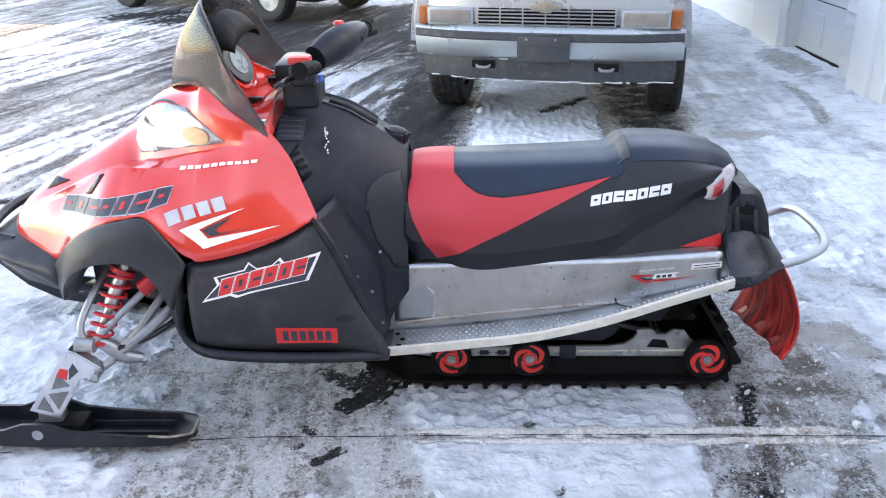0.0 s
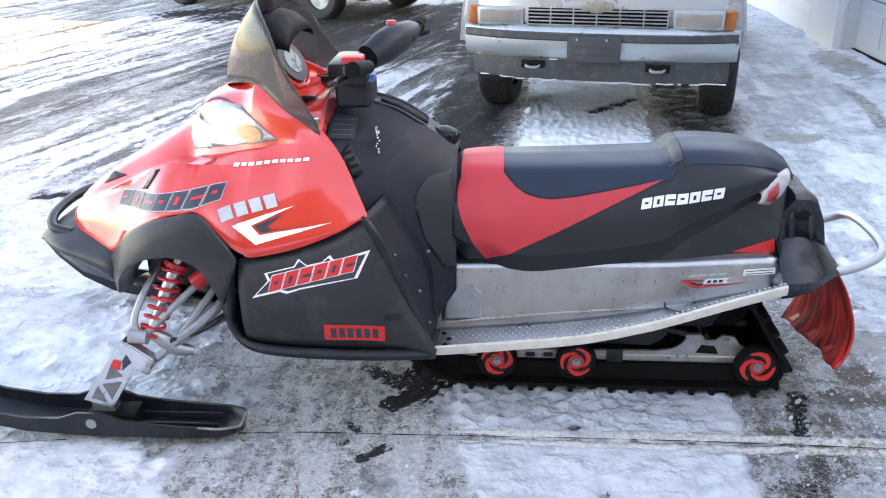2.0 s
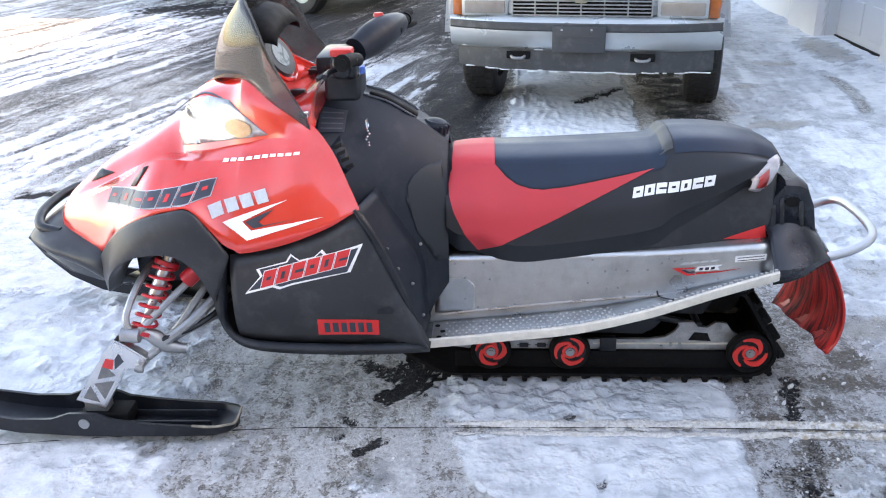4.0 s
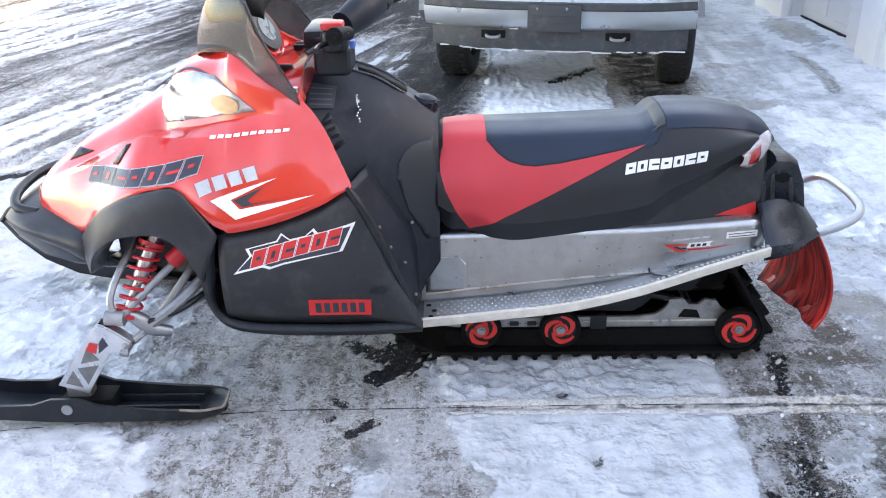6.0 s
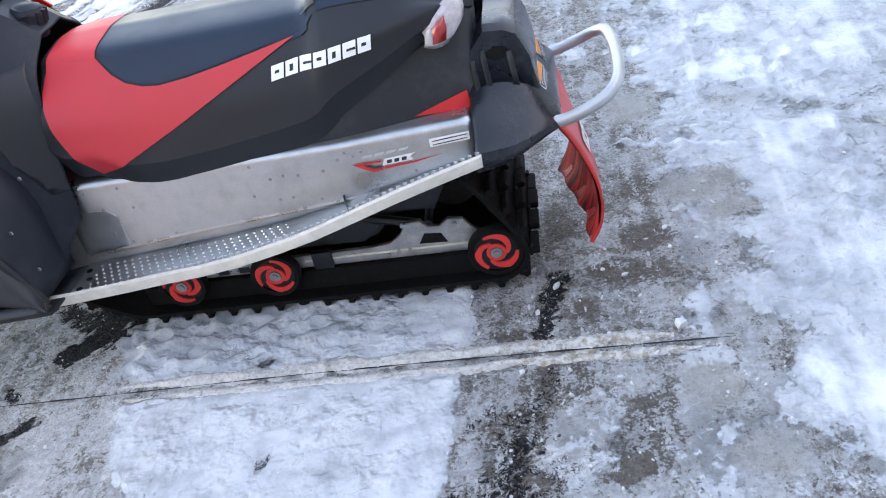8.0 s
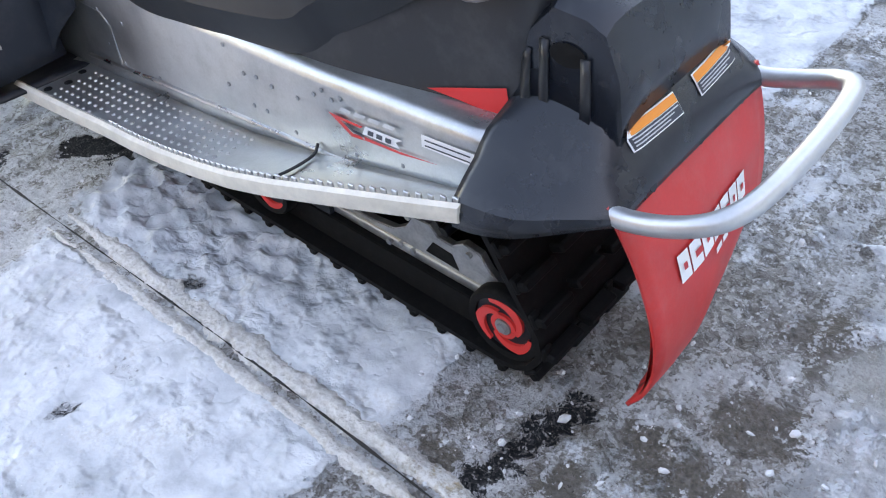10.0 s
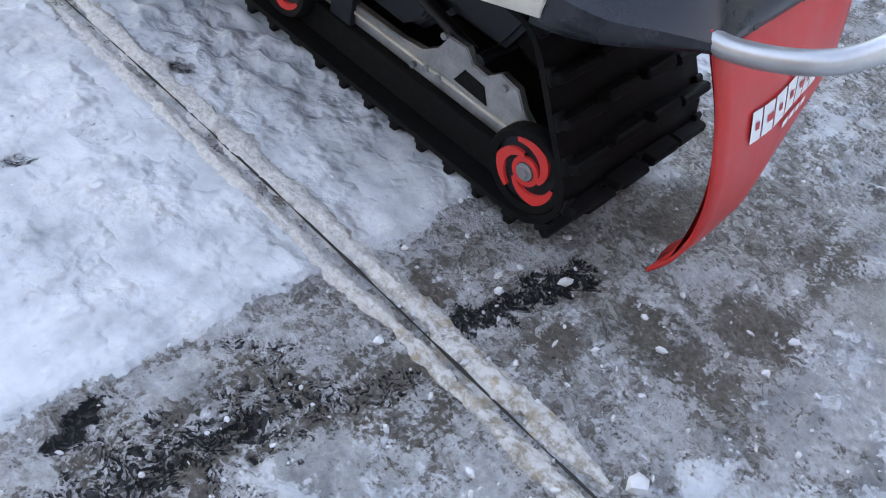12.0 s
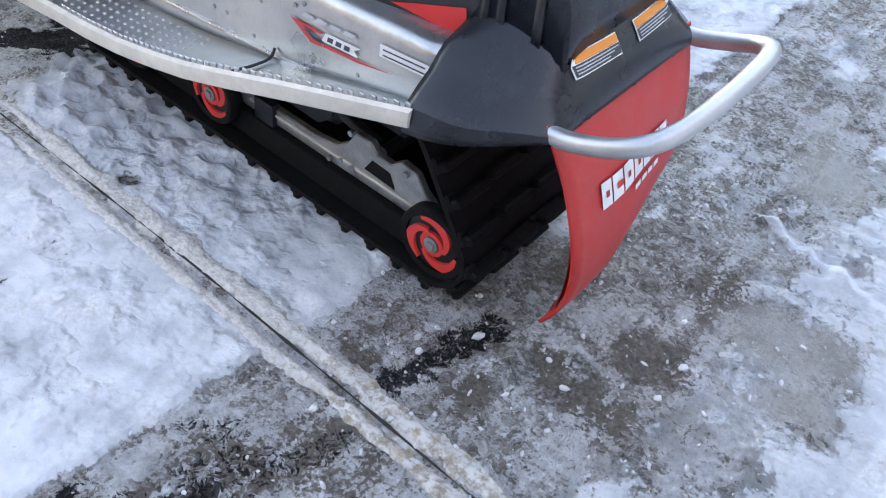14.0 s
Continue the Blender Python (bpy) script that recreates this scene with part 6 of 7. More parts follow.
# ---- hood details: head lamps, nose vents, decals ----
for s in (-1, 1):
    lamp_shape = [(-0.932, 0.858), (-0.950, 0.895), (-0.946, 0.93), (-0.925, 0.965), (-0.890, 0.998), (-0.83, 1.014), (-0.755, 1.012), (-0.70, 0.978), (-0.655, 0.945), (-0.628, 0.928), (-0.70, 0.912), (-0.78, 0.897), (-0.87, 0.878), (-0.905, 0.868)]
    lamp = part("head_lamp", patch(hood_tree, lamp_shape, 0.004, 0.02, s), LENS, sled, "clear head lamp with an amber reflector", sharp=80)
    shell(lamp, 0.006)
    part("amber_reflector", patch(hood_tree, [(-0.722 + 0.046 * math.cos(k * 0.5236), 0.938 + 0.026 * math.sin(k * 0.5236)) for k in range(12)], 0.008, 0.02, s), PALE_AMBER, lamp, "amber reflector")
    line = spline([(-0.965, 0, 0.955), (-0.87, 0, 1.014), (-0.80, 0, 1.020), (-0.74, 0, 0.996)], 4)
    part("seam", patch(hood_tree, [(q.x, q.z) for q in line] + [(q.x, q.z - 0.004) for q in line[::-1]], 0.0025, 0.02, s), DARK_DECAL, hood)
    for tri in ([(-1.271, 0.726), (-1.245, 0.762), (-1.184, 0.762)], [(-1.068, 0.770), (-1.028, 0.820), (-1.012, 0.826), (-1.045, 0.776)]):
        shell(part("nose_vent", patch(hood_tree, tri, 0.003, 0.02, s), GREY_BLACK, sled, "black mesh nose vent"), 0.003)
    # the maker's name as seven slanted blocks
    block_row(hood_tree, hood, s, 7, (-1.158, 0.710), (0.0530, 0.0092), 0.040, 0.014, 1.0, 0.007, 0.002, DARK_DECAL, RED_DECAL, SILVER_DECAL)
    for k in range(4):
        x0, z0 = -0.785 + 0.045 * k, 0.715 + 0.012 * k
        part("flash_block", patch(hood_tree, [(x0, z0), (x0 + 0.034, z0 + 0.010), (x0 + 0.022, z0 + 0.044), (x0 - 0.014, z0 + 0.034)], 0.003, 0.03, s), SILVER_DECAL, hood)
    part("white_flash", patch(hood_tree, [(-0.757, 0.703), (-0.56, 0.768), (-0.698, 0.704), (-0.672, 0.680), (-0.455, 0.724), (-0.685, 0.652)], 0.003, 0.02, s), WHITE_DECAL, hood)
    part("dark_flash", patch(hood_tree, [(-0.690, 0.703), (-0.60, 0.742), (-0.650, 0.704), (-0.635, 0.696), (-0.53, 0.718), (-0.664, 0.686)], 0.0032, 0.02, s), DARK_DECAL, hood)
    for k in range(10):
        x0 = -0.765 + 0.0245 * k
        part("script_bar", patch(hood_tree, [(x0, 0.852 + 0.0035 * k), (x0 + 0.019, 0.854 + 0.0035 * k), (x0 + 0.021, 0.862 + 0.0035 * k), (x0 + 0.003, 0.860 + 0.0035 * k)], 0.003, 0.03, s), WHITE_DECAL, hood)
    # the white name on the seat as seven plain blocks
    block_row(seat_tree, seat, s, 7, (0.458, 0.684), (0.0352, 0.0064), 0.030, 0.005, 1.0, 0.0045, 0.0025, WHITE_DECAL, VINYL_SIDE)
    # name plate on the side panel as a plain barbed shape
    tree = tree_of(panel_near if s < 0 else panel_far)
    out = [(-0.705, 0.490), (-0.655, 0.545), (-0.665, 0.566), (-0.575, 0.590), (-0.560, 0.612), (-0.535, 0.595), (-0.490, 0.606), (-0.465, 0.628), (-0.452, 0.614), (-0.345, 0.648), (-0.385, 0.562), (-0.56, 0.520), (-0.60, 0.506), (-0.62, 0.512)]
    cx, cz = -0.53, 0.565
    part("name_shape", patch(tree, out, 0.002, 0.02, s), WHITE_DECAL, panel_near if s < 0 else panel_far, "white barbed outline")
    part("name_shape", patch(tree, [(cx + 0.93 * (x - cx), cz + 0.86 * (z - cz)) for x, z in out], 0.0028, 0.02, s), DARK_DECAL, panel_near if s < 0 else panel_far)
    side_ob = panel_near if s < 0 else panel_far
    block_row(tree, side_ob, s, 6, (-0.655, 0.510), (0.0440, 0.0125), 0.050, 0.016, 1.0, 0.006, 0.0036, RED_DECAL, DARK_DECAL, WHITE_DECAL)
    # red registration sticker with plain bars
    reg = part("sticker", patch(tree, [(-0.497, 0.404), (-0.312, 0.402), (-0.314, 0.346), (-0.499, 0.346)], 0.002, 0.02, s), RED_DECAL, panel_near if s < 0 else panel_far, "red sticker with dark bars")
    for k in range(6):
        x0 = -0.478 + 0.0255 * k
        part("bar", patch(tree, [(x0, 0.356), (x0 + 0.017, 0.356), (x0 + 0.017, 0.392), (x0, 0.392)], 0.003, 0.03, s), DARK_DECAL, reg)
    part("catch", patch(tree, [(-0.315, 0.425), (-0.270, 0.425), (-0.262, 0.440), (-0.278, 0.452), (-0.312, 0.440)], 0.004, 0.03, s), BLACK, panel_near if s < 0 else panel_far)


# ---- pickup truck ----
SILVER = surface("silver_paint", (0.40, 0.43, 0.455), 0.3, metal=0.35, var=0.06, coat=0.4, bump=0.02, dust=0.12)
SILVER_DIRTY = surface("silver_bumper", (0.40, 0.44, 0.455), 0.32, metal=0.5, var=0.08, bump=0.02, dust=0.15)
TRUCK_GREY = surface("grey_bumper_plastic", (0.042, 0.047, 0.052), 0.55, var=0.2, bump=0.2, dust=0.15)
TYRE = surface("tyre_rubber", (0.014, 0.014, 0.015), 0.7, var=0.3, scale=15, bump=0.3, dust=0.08)
HEAD = surface("head_lamp_glass", (0.25, 0.225, 0.20), 0.15, var=0.15, scale=15, coat=0.8, bump=0.1)
WINDOW = surface("dark_window_glass", (0.015, 0.018, 0.02), 0.06, var=0.1, bump=0.0, coat=0.5)
CORNER_AMBER = surface("dark_amber_lens", (0.42, 0.11, 0.03), 0.2, var=0.15, scale=30, coat=0.5, bump=0.05)
SNOW_CAKE = surface("caked_snow", (0.82, 0.83, 0.85), 0.8, var=0.05, scale=40, bump=0.5)

truck = thing("pickup_truck", "silver pickup truck with a dark bumper strip, caked with snow", "truck", (0.61, 5.64, 0), -12.0)


def section(bm, pts, y0, y1, bevel=0.02):
    """A slab with an (x, z) outline, along y."""
    return plate(bm, pts, y0, y1, bevel)


def wheel_at(parent, x, y, r, w, side, name="wheel", axis="x"):
    wh = new(name)
    wh.parent = parent
    wh.matrix_basis = pose(x, y, r)
    bm = bmesh.new()
    sec = [(r * 0.62, -w * 0.45), (r * 0.80, -w * 0.52), (r * 0.95, -w * 0.48), (r, -w * 0.36), (r, w * 0.36), (r * 0.95, w * 0.48), (r * 0.80, w * 0.52), (r * 0.62, w * 0.45)]
    rings(bm, [[(yy, q * math.cos(a), q * math.sin(a)) for q, yy in sec] for a in (2 * math.pi * k / 40 for k in range(41))], True)
    bmesh.ops.remove_doubles(bm, verts=bm.verts, dist=1e-5)
    tyre = part("tyre", bm, TYRE, wh, "black snow tyre")
    bm = bmesh.new()
    for k in range(36):
        a = 2 * math.pi * k / 36
        for o in (-0.3, -0.1, 0.1, 0.3):
            aa = a + (0.08 if abs(o) > 0.2 else 0)
            box(bm, (o * w, 0, r + 0.001), (w * 0.15, r * 0.10, 0.012), m=Matrix.Rotation(aa, 4, "X"))
    part("tread", bm, TYRE, tyre, smooth=False)
    bm = bmesh.new()
    rod(bm, (-w * 0.3, 0, 0), (w * 0.3, 0, 0), r * 0.63, 28)
    rim = part("rim", bm, SILVER_DIRTY, wh, "steel rim")
    bm = bmesh.new()
    rod(bm, (side * w * 0.28, 0, 0), (side * w * 0.42, 0, 0), r * 0.2, 16)
    for k in range(5):
        a = 2 * math.pi * k / 5
        rod(bm, (side * w * 0.28, r * 0.42 * math.cos(a), r * 0.42 * math.sin(a)), (side * w * 0.34, r * 0.42 * math.cos(a), r * 0.42 * math.sin(a)), r * 0.12, 10)
    part("hub", bm, STEEL, rim)
    return wh


W = 0.90
# bumper: bowed bar with a dark rub strip
def bow(x, d=0.14):
    return d * (abs(x) / W) ** 3.2


def bowed(bm, prof, half, d=0.14, n=24, y_in=0.0):
    """A profile of (y, z) swept across the truck along its bowed front."""
    rows = []
    for k in range(n + 1):
        x = -half + 2 * half * k / n
        rows.append([(x, y + bow(x, d) + y_in, z) for y, z in prof])
    return rings(bm, rows, True, True)


part("bumper", bowed(bmesh.new(), [(0.03, 0.735), (0.0, 0.722), (-0.012, 0.70), (-0.012, 0.60), (0.01, 0.54), (0.045, 0.515), (0.12, 0.52), (0.12, 0.735)], W), SILVER_DIRTY, truck, "painted steel bumper", sharp=40)
part("rub_strip", bowed(bmesh.new(), [(-0.014, 0.700), (-0.022, 0.692), (-0.022, 0.655), (-0.014, 0.645)], W * 0.995), TRUCK_GREY, truck, "dark grey rub strip")
part("air_dam", bowed(bmesh.new(), [(0.05, 0.53), (0.04, 0.47), (0.055, 0.375), (0.075, 0.375), (0.09, 0.53)], W * 0.955, 0.18), TRUCK_GREY, truck, "dark grey air dam edged with snow")
for x in (-0.41, 0.41):
    bm = bmesh.new()
    box(bm, (x, 0.046, 0.478), (0.16, 0.02, 0.052), 0.008)
    part("tow_opening", bm, RUBBER, truck)
    bm = bmesh.new()
    pipe(bm, [(x - 0.05, 0.05, 0.475), (x - 0.03, 0.02, 0.462), (x + 0.03, 0.02, 0.462), (x + 0.05, 0.05, 0.475)], 0.010, 8, 4)
    part("tow_hook", bm, STEEL, truck)
bm = bmesh.new()
box(bm, (0.0, -0.03, 0.600), (0.345, 0.022, 0.165), 0.006)
plate_ob = part("plate_bracket", bm, TRUCK_GREY, truck, "empty dark plate bracket")
bm = bmesh.new()
for z in (0.575, 0.62):
    box(bm, (0, -0.043, z), (0.26, 0.006, 0.012), 0.002)
part("bracket_rib", bm, TRUCK_GREY, plate_ob)
bm = bmesh.new()
rod(bm, (0.08, -0.040, 0.662), (0.08, -0.048, 0.662), 0.010, 10)
rod(bm, (-0.11, -0.040, 0.662), (-0.11, -0.048, 0.662), 0.007, 10)
part("screw", bm, ALU_BRIGHT, plate_ob)
# caked snow along edges
rnd = random.Random(5)
for z, y, half, hgt in ((0.373, 0.052, 0.80, 0.005), (0.520, 0.02, 0.84, 0.005)):
    x = -half
    while x < half:
        L = rnd.uniform(0.02, 0.10)
        if rnd.random() < (0.85 if z < 0.4 else 0.35):
            bm = bmesh.new()
            box(bm, (x + L / 2, y + bow(x, 0.16) - 0.002, z + rnd.uniform(-0.004, 0.004)), (L, 0.02, hgt * rnd.uniform(0.5, 1.3)), 0.003, seg=1)
            part("snow_crust", bm, SNOW_CAKE, truck, "crust of packed snow")
        x += L
# grille panel, lamps
part("front_panel", bowed(bmesh.new(), [(0.075, 0.735), (0.055, 0.75), (0.055, 0.90), (0.075, 0.97), (0.16, 1.04), (0.16, 0.735)], W * 0.975, 0.12), SILVER, truck, "silver front panel")
bm = bmesh.new()
box(bm, (0, 0.055, 0.788), (0.90, 0.02, 0.115), 0.004)
gr = part("grille", bm, RUBBER, truck, "dark grille with grey bars")
for z in (0.742, 0.765, 0.788, 0.811, 0.834):
    bm = bmesh.new()
    box(bm, (0, 0.040, z), (0.90, 0.02, 0.008), 0.002)
    part("grille_bar", bm, STEEL, gr)
for x in np.linspace(-0.45, 0.45, 7):
    bm = bmesh.new()
    box(bm, (x, 0.043, 0.790), (0.008, 0.018, 0.115), 0.002)
    part("grille_post", bm, SILVER_DIRTY, gr)
bm = bmesh.new()
box(bm, (0, 0.028, 0.858), (0.20, 0.014, 0.035), 0.004)
box(bm, (0, 0.026, 0.858), (0.075, 0.016, 0.07), 0.004)
part("emblem", bm, surface("dull_gold_emblem", (0.34, 0.31, 0.24), 0.35, metal=0.5, var=0.15, scale=30), gr, "pale cross-shaped emblem")
for s in (-1, 1):
    lamp = new("head_lamp")
    lamp.parent = truck
    bm = bmesh.new()
    box(bm, (s * 0.64, 0.075, 0.788), (0.315, 0.05, 0.115), 0.010)
    part("housing", bm, SILVER_DIRTY, lamp)
    bm = bmesh.new()
    box(bm, (s * 0.64, 0.055, 0.788), (0.275, 0.03, 0.082), 0.010)
    part("lens", bm, HEAD, lamp, "clear rectangular head lamp")
    bm = bmesh.new()
    box(bm, (s * 0.833, 0.115, 0.788), (0.07, 0.06, 0.12), 0.012)
    part("corner_lamp", bm, CORNER_AMBER, lamp, "amber corner lamp")
# body: hood, fenders, cab, bed
bm = section(bmesh.new(), [(-0.93, 0.78), (-0.95, 0.60), (0.95, 0.60), (0.93, 0.78), (0.90, 1.02), (0.82, 1.08), (-0.82, 1.08), (-0.90, 1.02)], 0.14, 0.72, 0.03)
part("front_fender", bm, SILVER, truck, "silver front body")
bm = section(bmesh.new(), [(-0.90, 0.80), (0.90, 0.80), (0.90, 1.03), (0.80, 1.10), (0.0, 1.13), (-0.80, 1.10), (-0.90, 1.03)], 0.55, 1.75, 0.03)
part("hood", bm, SILVER, truck, "silver hood")
bm = section(bmesh.new(), [(-0.93, 0.50), (0.93, 0.50), (0.95, 0.80), (0.90, 1.08), (-0.90, 1.08), (-0.95, 0.80)], 1.52, 3.30, 0.03)
part("cab_lower", bm, SILVER, truck, "silver cab")
bm = bmesh.new()
rings(bm, [[(-0.86, 1.70, 1.07), (0.86, 1.70, 1.07), (0.86, 3.28, 1.07), (-0.86, 3.28, 1.07)], [(-0.72, 2.15, 1.60), (0.72, 2.15, 1.60), (0.74, 3.20, 1.60), (-0.74, 3.20, 1.60)], [(-0.70, 2.22, 1.70), (0.70, 2.22, 1.70), (0.70, 3.14, 1.72), (-0.70, 3.14, 1.72)]], True, True)
bmesh.ops.bevel(bm, geom=bm.edges[:], offset=0.03, segments=2, affect="EDGES")
part("cab_roof", bm, SILVER, truck)
bm = bmesh.new()
rings(bm, [[(-0.80, 1.69, 1.12), (0.80, 1.69, 1.12)], [(-0.70, 2.10, 1.58), (0.70, 2.10, 1.58)]])
shell(part("windscreen", bm, WINDOW, truck, "dark windscreen"), 0.01)
for s in (-1, 1):
    bm = bmesh.new()
    rings(bm, [[(s * 0.872, 1.95, 1.12), (s * 0.872, 3.1, 1.12)], [(s * 0.755, 2.25, 1.56), (s * 0.762, 3.05, 1.56)]])
    shell(part("side_window", bm, WINDOW, truck), 0.01)
    bm = section(bmesh.new(), [(s * 0.95, 0.55), (s * 0.95, 0.95), (s * 0.90, 1.05), (s * 0.84, 1.05), (s * 0.84, 0.55)], 3.34, 5.25, 0.015)
    part("bed_side", bm, SILVER, truck)
bm = bmesh.new()
box(bm, (0, 4.3, 0.62), (1.7, 1.92, 0.06))
box(bm, (0, 5.27, 0.80), (1.8, 0.05, 0.46), 0.01)
box(bm, (0, 3.36, 0.80), (1.7, 0.05, 0.46), 0.01)
part("bed", bm, SILVER, truck)
bm = bmesh.new()
box(bm, (0, 2.9, 0.45), (0.9, 4.4, 0.14), 0.02)
rod(bm, (-0.75, 0.93, 0.36), (0.75, 0.93, 0.36), 0.05)
rod(bm, (-0.75, 4.28, 0.36), (0.75, 4.28, 0.36), 0.06)
part("chassis", bm, RUBBER, truck)
for s in (-1, 1):
    for y in (0.93, 4.28):
        wheel_at(truck, s * 0.81, y, 0.365, 0.245, s)
        bm = bmesh.new()
        rows = []
        for k in range(13):
            a = math.pi * (k / 12)
            rows.append([(s * (0.89 if q > 0.43 else 0.60), y + q * math.cos(a), 0.40 + q * math.sin(a)) for q in (0.42, 0.44, 0.47)])
        rings(bm, rows)
        shell(part("wheel_well", bm, TRUCK_GREY, truck), 0.01)

# ---- far parked car ----
car = thing("parked_car", "silver car parked on the far side of the drive", "car", (-3.55, 11.95, 0), -33.4)
bm = plate(bmesh.new(), [(-2.2, 0.35), (2.25, 0.35), (2.3, 0.62), (2.22, 0.86), (1.15, 1.0), (0.55, 1.48), (-1.2, 1.52), (-2.1, 1.05), (-2.25, 0.7)], -0.05, 1.70, 0.06)
part("body", bm, SILVER, car, "silver car body")
bm = plate(bmesh.new(), [(1.0, 1.02), (0.5, 1.42), (-1.1, 1.45), (-1.85, 1.08)], -0.056, 1.706, 0.01)
part("side_window", bm, WINDOW, car)
for x in (-1.4, 1.46):
    for y, s in ((0.04, -1), (1.61, 1)):
        wh = wheel_at(car, 0, 0, 0.335, 0.22, s)
        wh.matrix_basis = pose(x, y, 0.335, 0, 0, 90)
bm = bmesh.new()
box(bm, (0.0, 0.8, 0.32), (4.3, 1.5, 0.12), 0.03)
part("underbody", bm, RUBBER, car)

# ---- driveway marker stakes ----
STAKE = surface("white_stake", (0.75, 0.75, 0.75), 0.5, var=0.1)
for x, y, h in ((-3.15, 11.05, 1.2), (-3.02, 11.75, 1.1)):
    st = thing("marker_stake", "thin white driveway marker stake", "stake", (x, y, 0), group="marker stakes")
    bm = bmesh.new()
    rod(bm, (0, 0, -0.1), (0.03, 0, h), 0.012, 8)
    part("rod", bm, STAKE, st)
    bm = bmesh.new()
    rod(bm, (0.024, 0, h * 0.8), (0.027, 0, h * 0.9), 0.014, 8)
    part("reflector_band", bm, RED_DECAL, st)

# ---- garage building ----
SIDING = surface("pale_grey_vinyl_siding", (0.58, 0.605, 0.63), 0.55, var=0.04, scale=3, fine=90, bump=0.1)
TRIM = surface("white_trim_paint", (0.74, 0.755, 0.77), 0.5, var=0.04, scale=4, fine=120, bump=0.1)
DOOR = surface("pale_garage_door", (0.58, 0.61, 0.64), 0.45, var=0.03, scale=4, fine=200, bump=0.1)
ROOF = surface("dark_shingles", (0.07, 0.065, 0.06), 0.85, var=0.25, scale=10, bump=0.5)
WX = 3.36
garage = thing("garage_building", "white garage with vinyl siding and panelled doors", "building", (0, 0, 0), kind="structure")
doors = [(7.45, 8.79), (3.6, 6.42), (-1.2, 1.8)]
Y0, Y1 = -7.0, 16.0
edges = [Y0] + [v for d in sorted(doors) for v in (d[0], d[1])] + [Y1]
for k in range(0, len(edges), 2):
    bm = bmesh.new()
    box(bm, (WX + 0.10, (edges[k] + edges[k + 1]) / 2, 1.35), (0.2, edges[k + 1] - edges[k], 2.7))
    w = part("wall", bm, SIDING, garage, smooth=False)
    bm = bmesh.new()
    rows = []
    for j in range(24):
        z = 0.02 + j * 0.11
        rows += [[(WX - 0.006, edges[k], z), (WX - 0.006, edges[k + 1], z)], [(WX - 0.034, edges[k], z), (WX - 0.034, edges[k + 1], z)]]
        rows += [[(WX - 0.032, edges[k], z + 0.006), (WX - 0.032, edges[k + 1], z + 0.006)], [(WX - 0.006, edges[k], z + 0.109), (WX - 0.006, edges[k + 1], z + 0.109)]]
    rings(bm, rows)
    part("siding", bm, SIDING, w, "white lap siding", smooth=False)
for a, b in doors:
    bm = bmesh.new()
    box(bm, (WX + 0.1, (a + b) / 2, 2.4), (0.2, b - a, 0.6))
    part("header", bm, SIDING, garage)
    bm = bmesh.new()
    box(bm, (WX + 0.14, (a + b) / 2, 1.05), (0.05, b - a, 2.1))
    dr = part("garage_door", bm, DOOR, garage, "white panelled garage door")
    # dark strip added to stand for the shaded gap at the door's foot
    bm = bmesh.new()
    box(bm, (WX + 0.105, (a + b) / 2, 0.018), (0.03, b - a, 0.05), 0.004, seg=1)
    part("door_gap_strip", bm, RUBBER, dr, "dark strip standing for the gap below the door")
    n = max(2, round((b - a) / 0.62))
    for i in range(4):
        for j in range(n):
            bm = bmesh.new()
            cy, cz = a + (b - a) * (j + 0.5) / n, 0.27 + 0.52 * i
            box(bm, (WX + 0.112, cy, cz), (0.014, (b - a) / n * 0.72, 0.30), 0.006, seg=1)
            part("door_panel", bm, DOOR, dr)
    for i in range(1, 4):
        bm = bmesh.new()
        box(bm, (WX + 0.1135, (a + b) / 2, 0.012 + 0.52 * i), (0.004, b - a, 0.008))
        part("door_seam", bm, ROOF, dr)
    for y, wd in (((a - 0.087, 0.18), (b + 0.116, 0.24)), ((b + 0.412, 0.80),))[a > 7]:
        bm = bmesh.new()
        box(bm, (WX - 0.03, y, 1.1), (0.14, wd, 2.2), 0.008)
        part("door_trim", bm, TRIM, garage, "white painted trim")
bm = bmesh.new()
box(bm, (WX - 0.06, 6.84, 1.3), (0.14, 0.36, 2.6), 0.01)
part("corner_trim", bm, TRIM, garage, "white painted post")
bm = bmesh.new()
rows = [[(WX - 0.5, y, 2.62), (WX - 0.5, y, 2.76), (WX + 3.4, y, 5.2), (WX + 7.3, y, 2.76), (WX + 7.3, y, 2.62), (WX + 3.4, y, 5.05)] for y in (Y0 - 0.4, Y1 + 0.4)]
rings(bm, rows, True, True)
part("roof", bm, ROOF, garage, "dark shingle roof", smooth=False)
bm = bmesh.new()
box(bm, (WX + 6.7, 4.5, 1.35), (0.2, 23, 2.7))
box(bm, (WX + 3.4, Y0 + 0.1, 1.9), (6.6, 0.2, 3.4))
box(bm, (WX + 3.4, Y1 - 0.1, 1.9), (6.6, 0.2, 3.4))
part("rear_wall", bm, SIDING, garage, smooth=False)

# unseen wall behind the camera, added to cut the low sky light
BRICK_BROWN = surface("brown_block_wall", (0.16, 0.12, 0.09), 0.8, var=0.2, scale=2, fine=40, bump=0.3)
house = thing("light_block_wall", "unseen plain brown wall added to block low sky light", "wall", (0, 0, 0), kind="structure")
bm = bmesh.new()
box(bm, (-4.0, -6.2, 2.6), (14.6, 0.3, 5.2))
part("wall_south", bm, BRICK_BROWN, house, smooth=False)

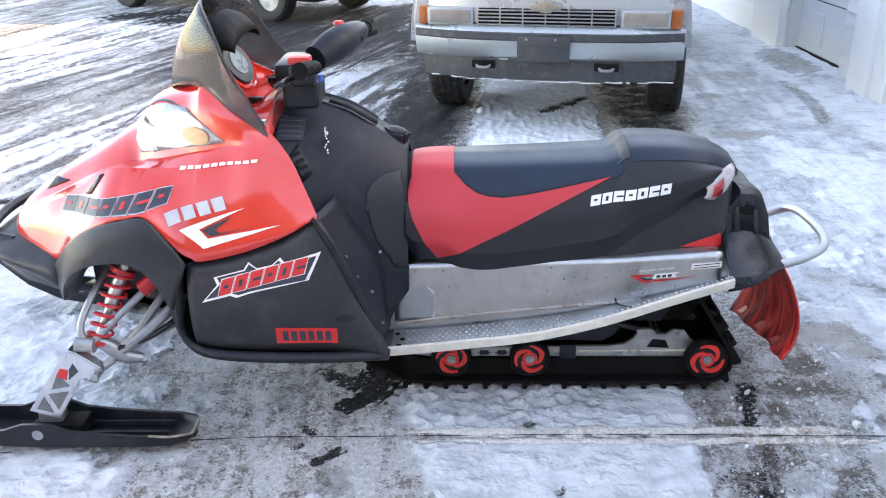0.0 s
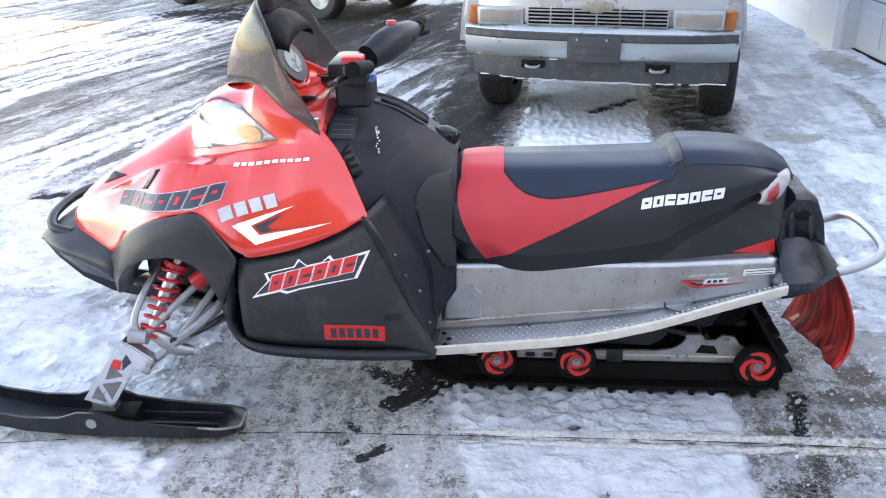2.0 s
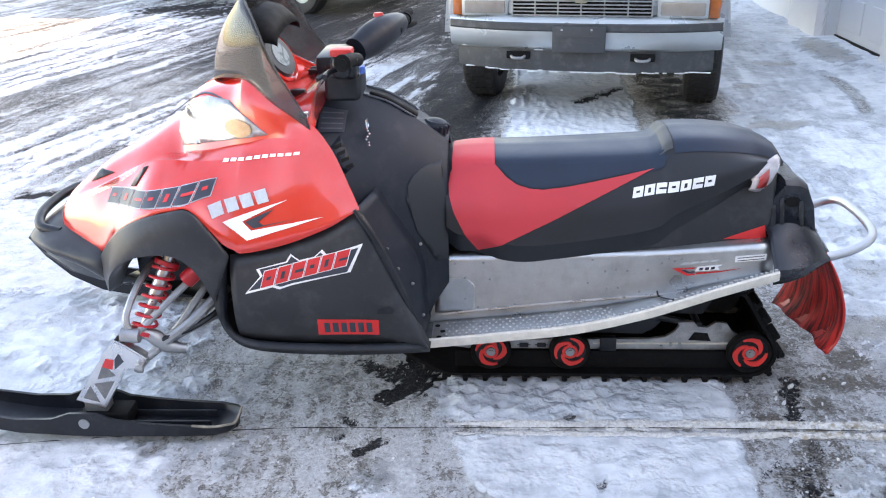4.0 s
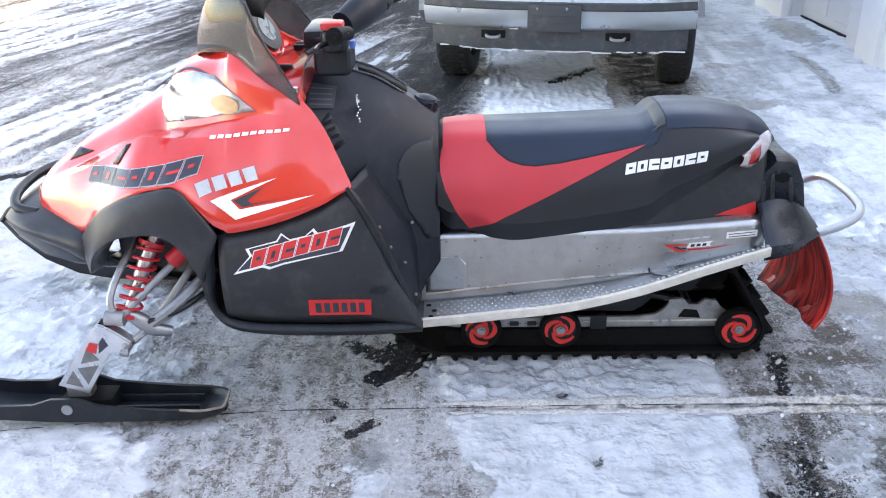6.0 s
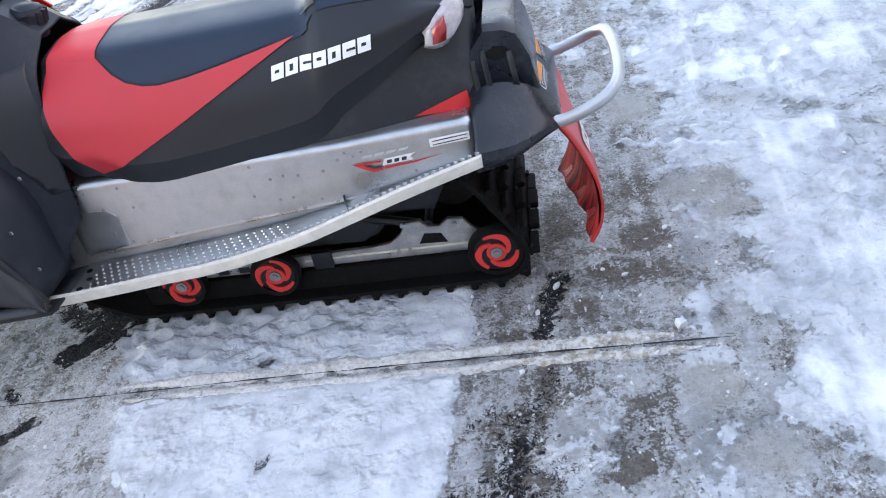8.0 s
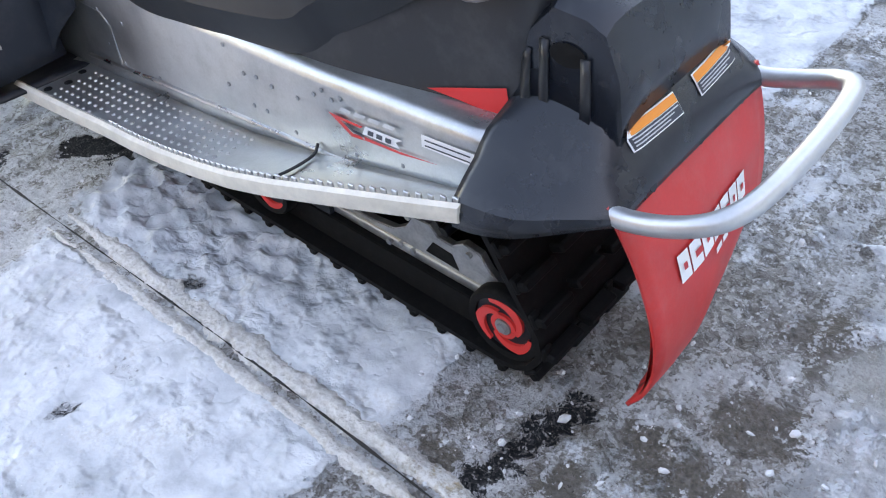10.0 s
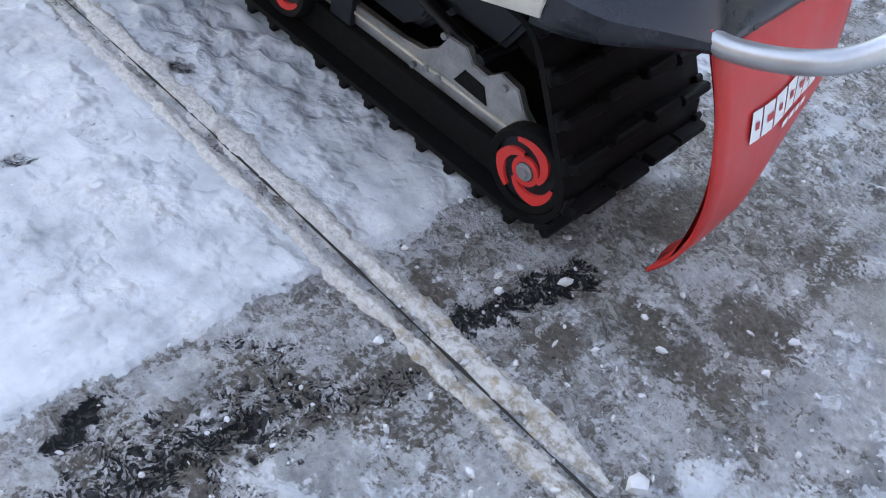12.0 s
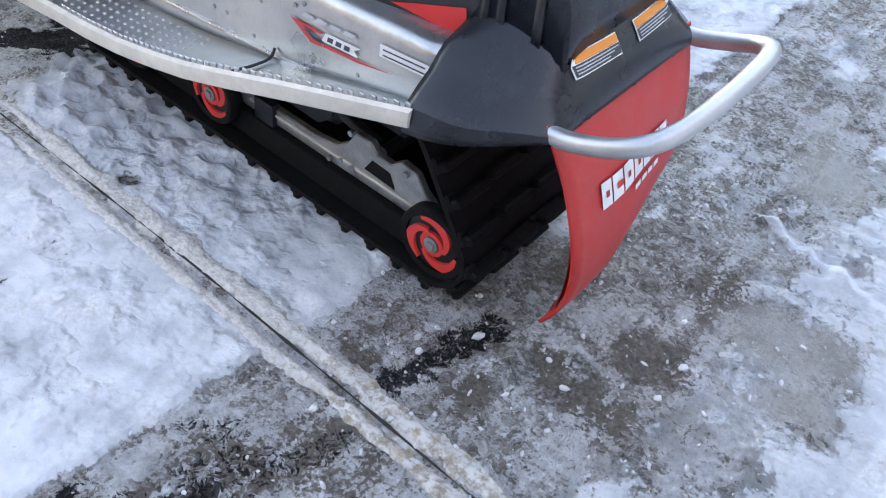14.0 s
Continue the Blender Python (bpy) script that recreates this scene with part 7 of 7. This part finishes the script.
# ---- expansion joint across the drive ----
def joint_material():
    """Tan board with dark grit, crusted white where it crosses the strip of snow."""
    m, nd, ln, bs = nodes_of("weathered_joint_board")
    co = nd.new("ShaderNodeTexCoord").outputs["Object"]
    xyz = nd.new("ShaderNodeSeparateXYZ")
    ln.new(co, xyz.inputs[0])
    a, b, c = noise_node(nd, ln, co, 16, 5, 0.65), noise_node(nd, ln, co, 90, 4, 0.65), noise_node(nd, ln, co, 45, 6, 0.7)
    col = ramp(nd, ln, a, [(0.35, (0.20, 0.16, 0.12)), (0.5, (0.36, 0.31, 0.24)), (0.62, (0.50, 0.40, 0.27))])
    col = mixed(nd, ln, ramp(nd, ln, b, [(0.54, 0.0), (0.62, 0.8)]), col, (0.08, 0.07, 0.06))
    zone = ramp(nd, ln, xyz.outputs[0], [(0.0, 0.30), (0.70, 0.30), (0.95, 0.08)])
    add = nd.new("ShaderNodeMath")
    ln.new(zone, add.inputs[0])
    ln.new(c, add.inputs[1])
    col = mixed(nd, ln, ramp(nd, ln, add.outputs[0], [(0.46, 0.0), (0.62, 0.95)]), col, ramp(nd, ln, b, [(0.35, (0.54, 0.51, 0.47)), (0.6, (0.74, 0.725, 0.70))]))
    ln.new(col, bs.inputs["Base Color"])
    bs.inputs["Roughness"].default_value = 0.9
    bumped(nd, ln, bs, c, 1.0, 0.012)
    return m


JOINT = joint_material()
GAP = surface("dark_gap", (0.03, 0.028, 0.026), 0.9, var=0.3, scale=30, bump=0.4)
joint = thing("expansion_joint", "weathered strip in the joint between slabs", "joint", kind="structure")


def ridge(x0, x1, y, half, h, seed):
    """A low crumbled band along the joint, thinning out at its ends."""
    xs, fs = np.arange(x0, x1, 0.005), np.linspace(-1, 1, 9)
    X, F = np.meshgrid(xs, fs, indexing="ij")
    ends = step(x0, x0 + 0.25, X) * (1 - step(x1 - 0.12, x1, X))
    wob = 0.014 * (fbm(X * 5, X * 0 + 0.5, seed) - 0.5)
    Y = y + wob + F * half * (0.25 + 0.75 * ends) * (1 + 2.2 * (fbm(X * 20, F * 2, seed + 1, 4, 0.72) - 0.5))
    rough = fbm(X * 60, Y * 90, seed + 2, 3, 0.7) - 0.5
    Z = (h * (1 - F ** 2) * (0.8 + 1.6 * (fbm(X * 11, F + 3, seed + 3) - 0.45)) + 0.012 * rough * (1 - F ** 6)) * (0.3 + 0.7 * ends) - 0.004 * F ** 8
    return rings(bmesh.new(), [[(X[i, j], Y[i, j], Z[i, j]) for j in range(len(fs))] for i in range(len(xs))])


part("joint_board", ridge(-0.12, 1.30, 2.213, 0.026, 0.012, 201), JOINT, joint, "frosted tan joint board", sharp=80)
part("joint_board", ridge(-0.15, 1.36, 2.162, 0.018, 0.009, 211), JOINT, joint, sharp=80)
bm = bmesh.new()
rows = []
for x in np.arange(-1.9, 1.46, 0.03):
    yy = 2.186 + 0.006 * math.sin(3 * x) - 0.12 * max(0, -0.55 - x) ** 1.3
    w = (0.0022 + 0.0018 * math.sin(17 * x) * math.sin(41 * x)) * (0.5 + 0.5 * min(1, abs(x - 0.1) / 0.4))
    rows.append([(x, yy - w, 0.0065), (x, yy + w, 0.0065)])
rings(bm, rows)
part("gap", bm, GAP, joint)

# ---- loose chips of ice ----
ICE = surface("ice_chip", (0.66, 0.67, 0.69), 0.45, var=0.06, scale=60, bump=0.3)
rnd = random.Random(17)
ball = bmesh.new()
bmesh.ops.create_icosphere(ball, subdivisions=1, radius=1.0)
ball_v = np.array([v.co[:] for v in ball.verts])
ball.verts.index_update()
ball_f = np.array([[v.index for v in f.verts] for f in ball.faces])
ball.free()
chip_v, chip_f = [], []


def chip(x, y, r, lift):
    m = np.array((pose(x, y, lift, rnd.uniform(0, 360), rnd.uniform(0, 360), rnd.uniform(0, 360)) @ Matrix.Diagonal((r * rnd.uniform(0.7, 1.6), r * rnd.uniform(0.7, 1.4), r * rnd.uniform(0.4, 0.9), 1))))
    bumpy = ball_v * (1 + np.array([[rnd.uniform(-0.25, 0.25)] for _ in ball_v]))
    chip_f.extend((ball_f + len(ball_v) * len(chip_v)).tolist())
    chip_v.append(bumpy @ m[:3, :3].T + m[:3, 3])


for k in range(2400):
    x, y = rnd.uniform(-1.2, 1.9), rnd.uniform(1.5, 3.6)
    if -0.1 < x < 0.78 and rnd.random() < 0.85:
        continue
    r = rnd.choice((0.0015, 0.0015, 0.002, 0.002, 0.0025, 0.003, 0.003, 0.005))
    chip(x, y, r, 0.004 + r * 0.4)
for x, y, r in ((1.315, 2.24, 0.017), (0.976, 2.336, 0.010), (1.03, 2.437, 0.009), (1.142, 2.372, 0.007), (1.285, 2.737, 0.008), (1.236, 2.689, 0.008)):
    chip(x, y, r, r * 0.5)
for k in range(70):
    r = rnd.choice((0.004, 0.004, 0.005, 0.006, 0.008))
    chip(rnd.uniform(0.80, 1.50), rnd.uniform(1.6, 3.2), r, r * 0.6 + 0.003)
chip_me = bpy.data.meshes.new("ice_chips")
chip_me.from_pydata(np.concatenate(chip_v).tolist(), [], chip_f)
chip_me.materials.append(ICE)
tagged(new("ice_chips", chip_me), "scattered small chips of ice and snow", "ice", kind="stuff")
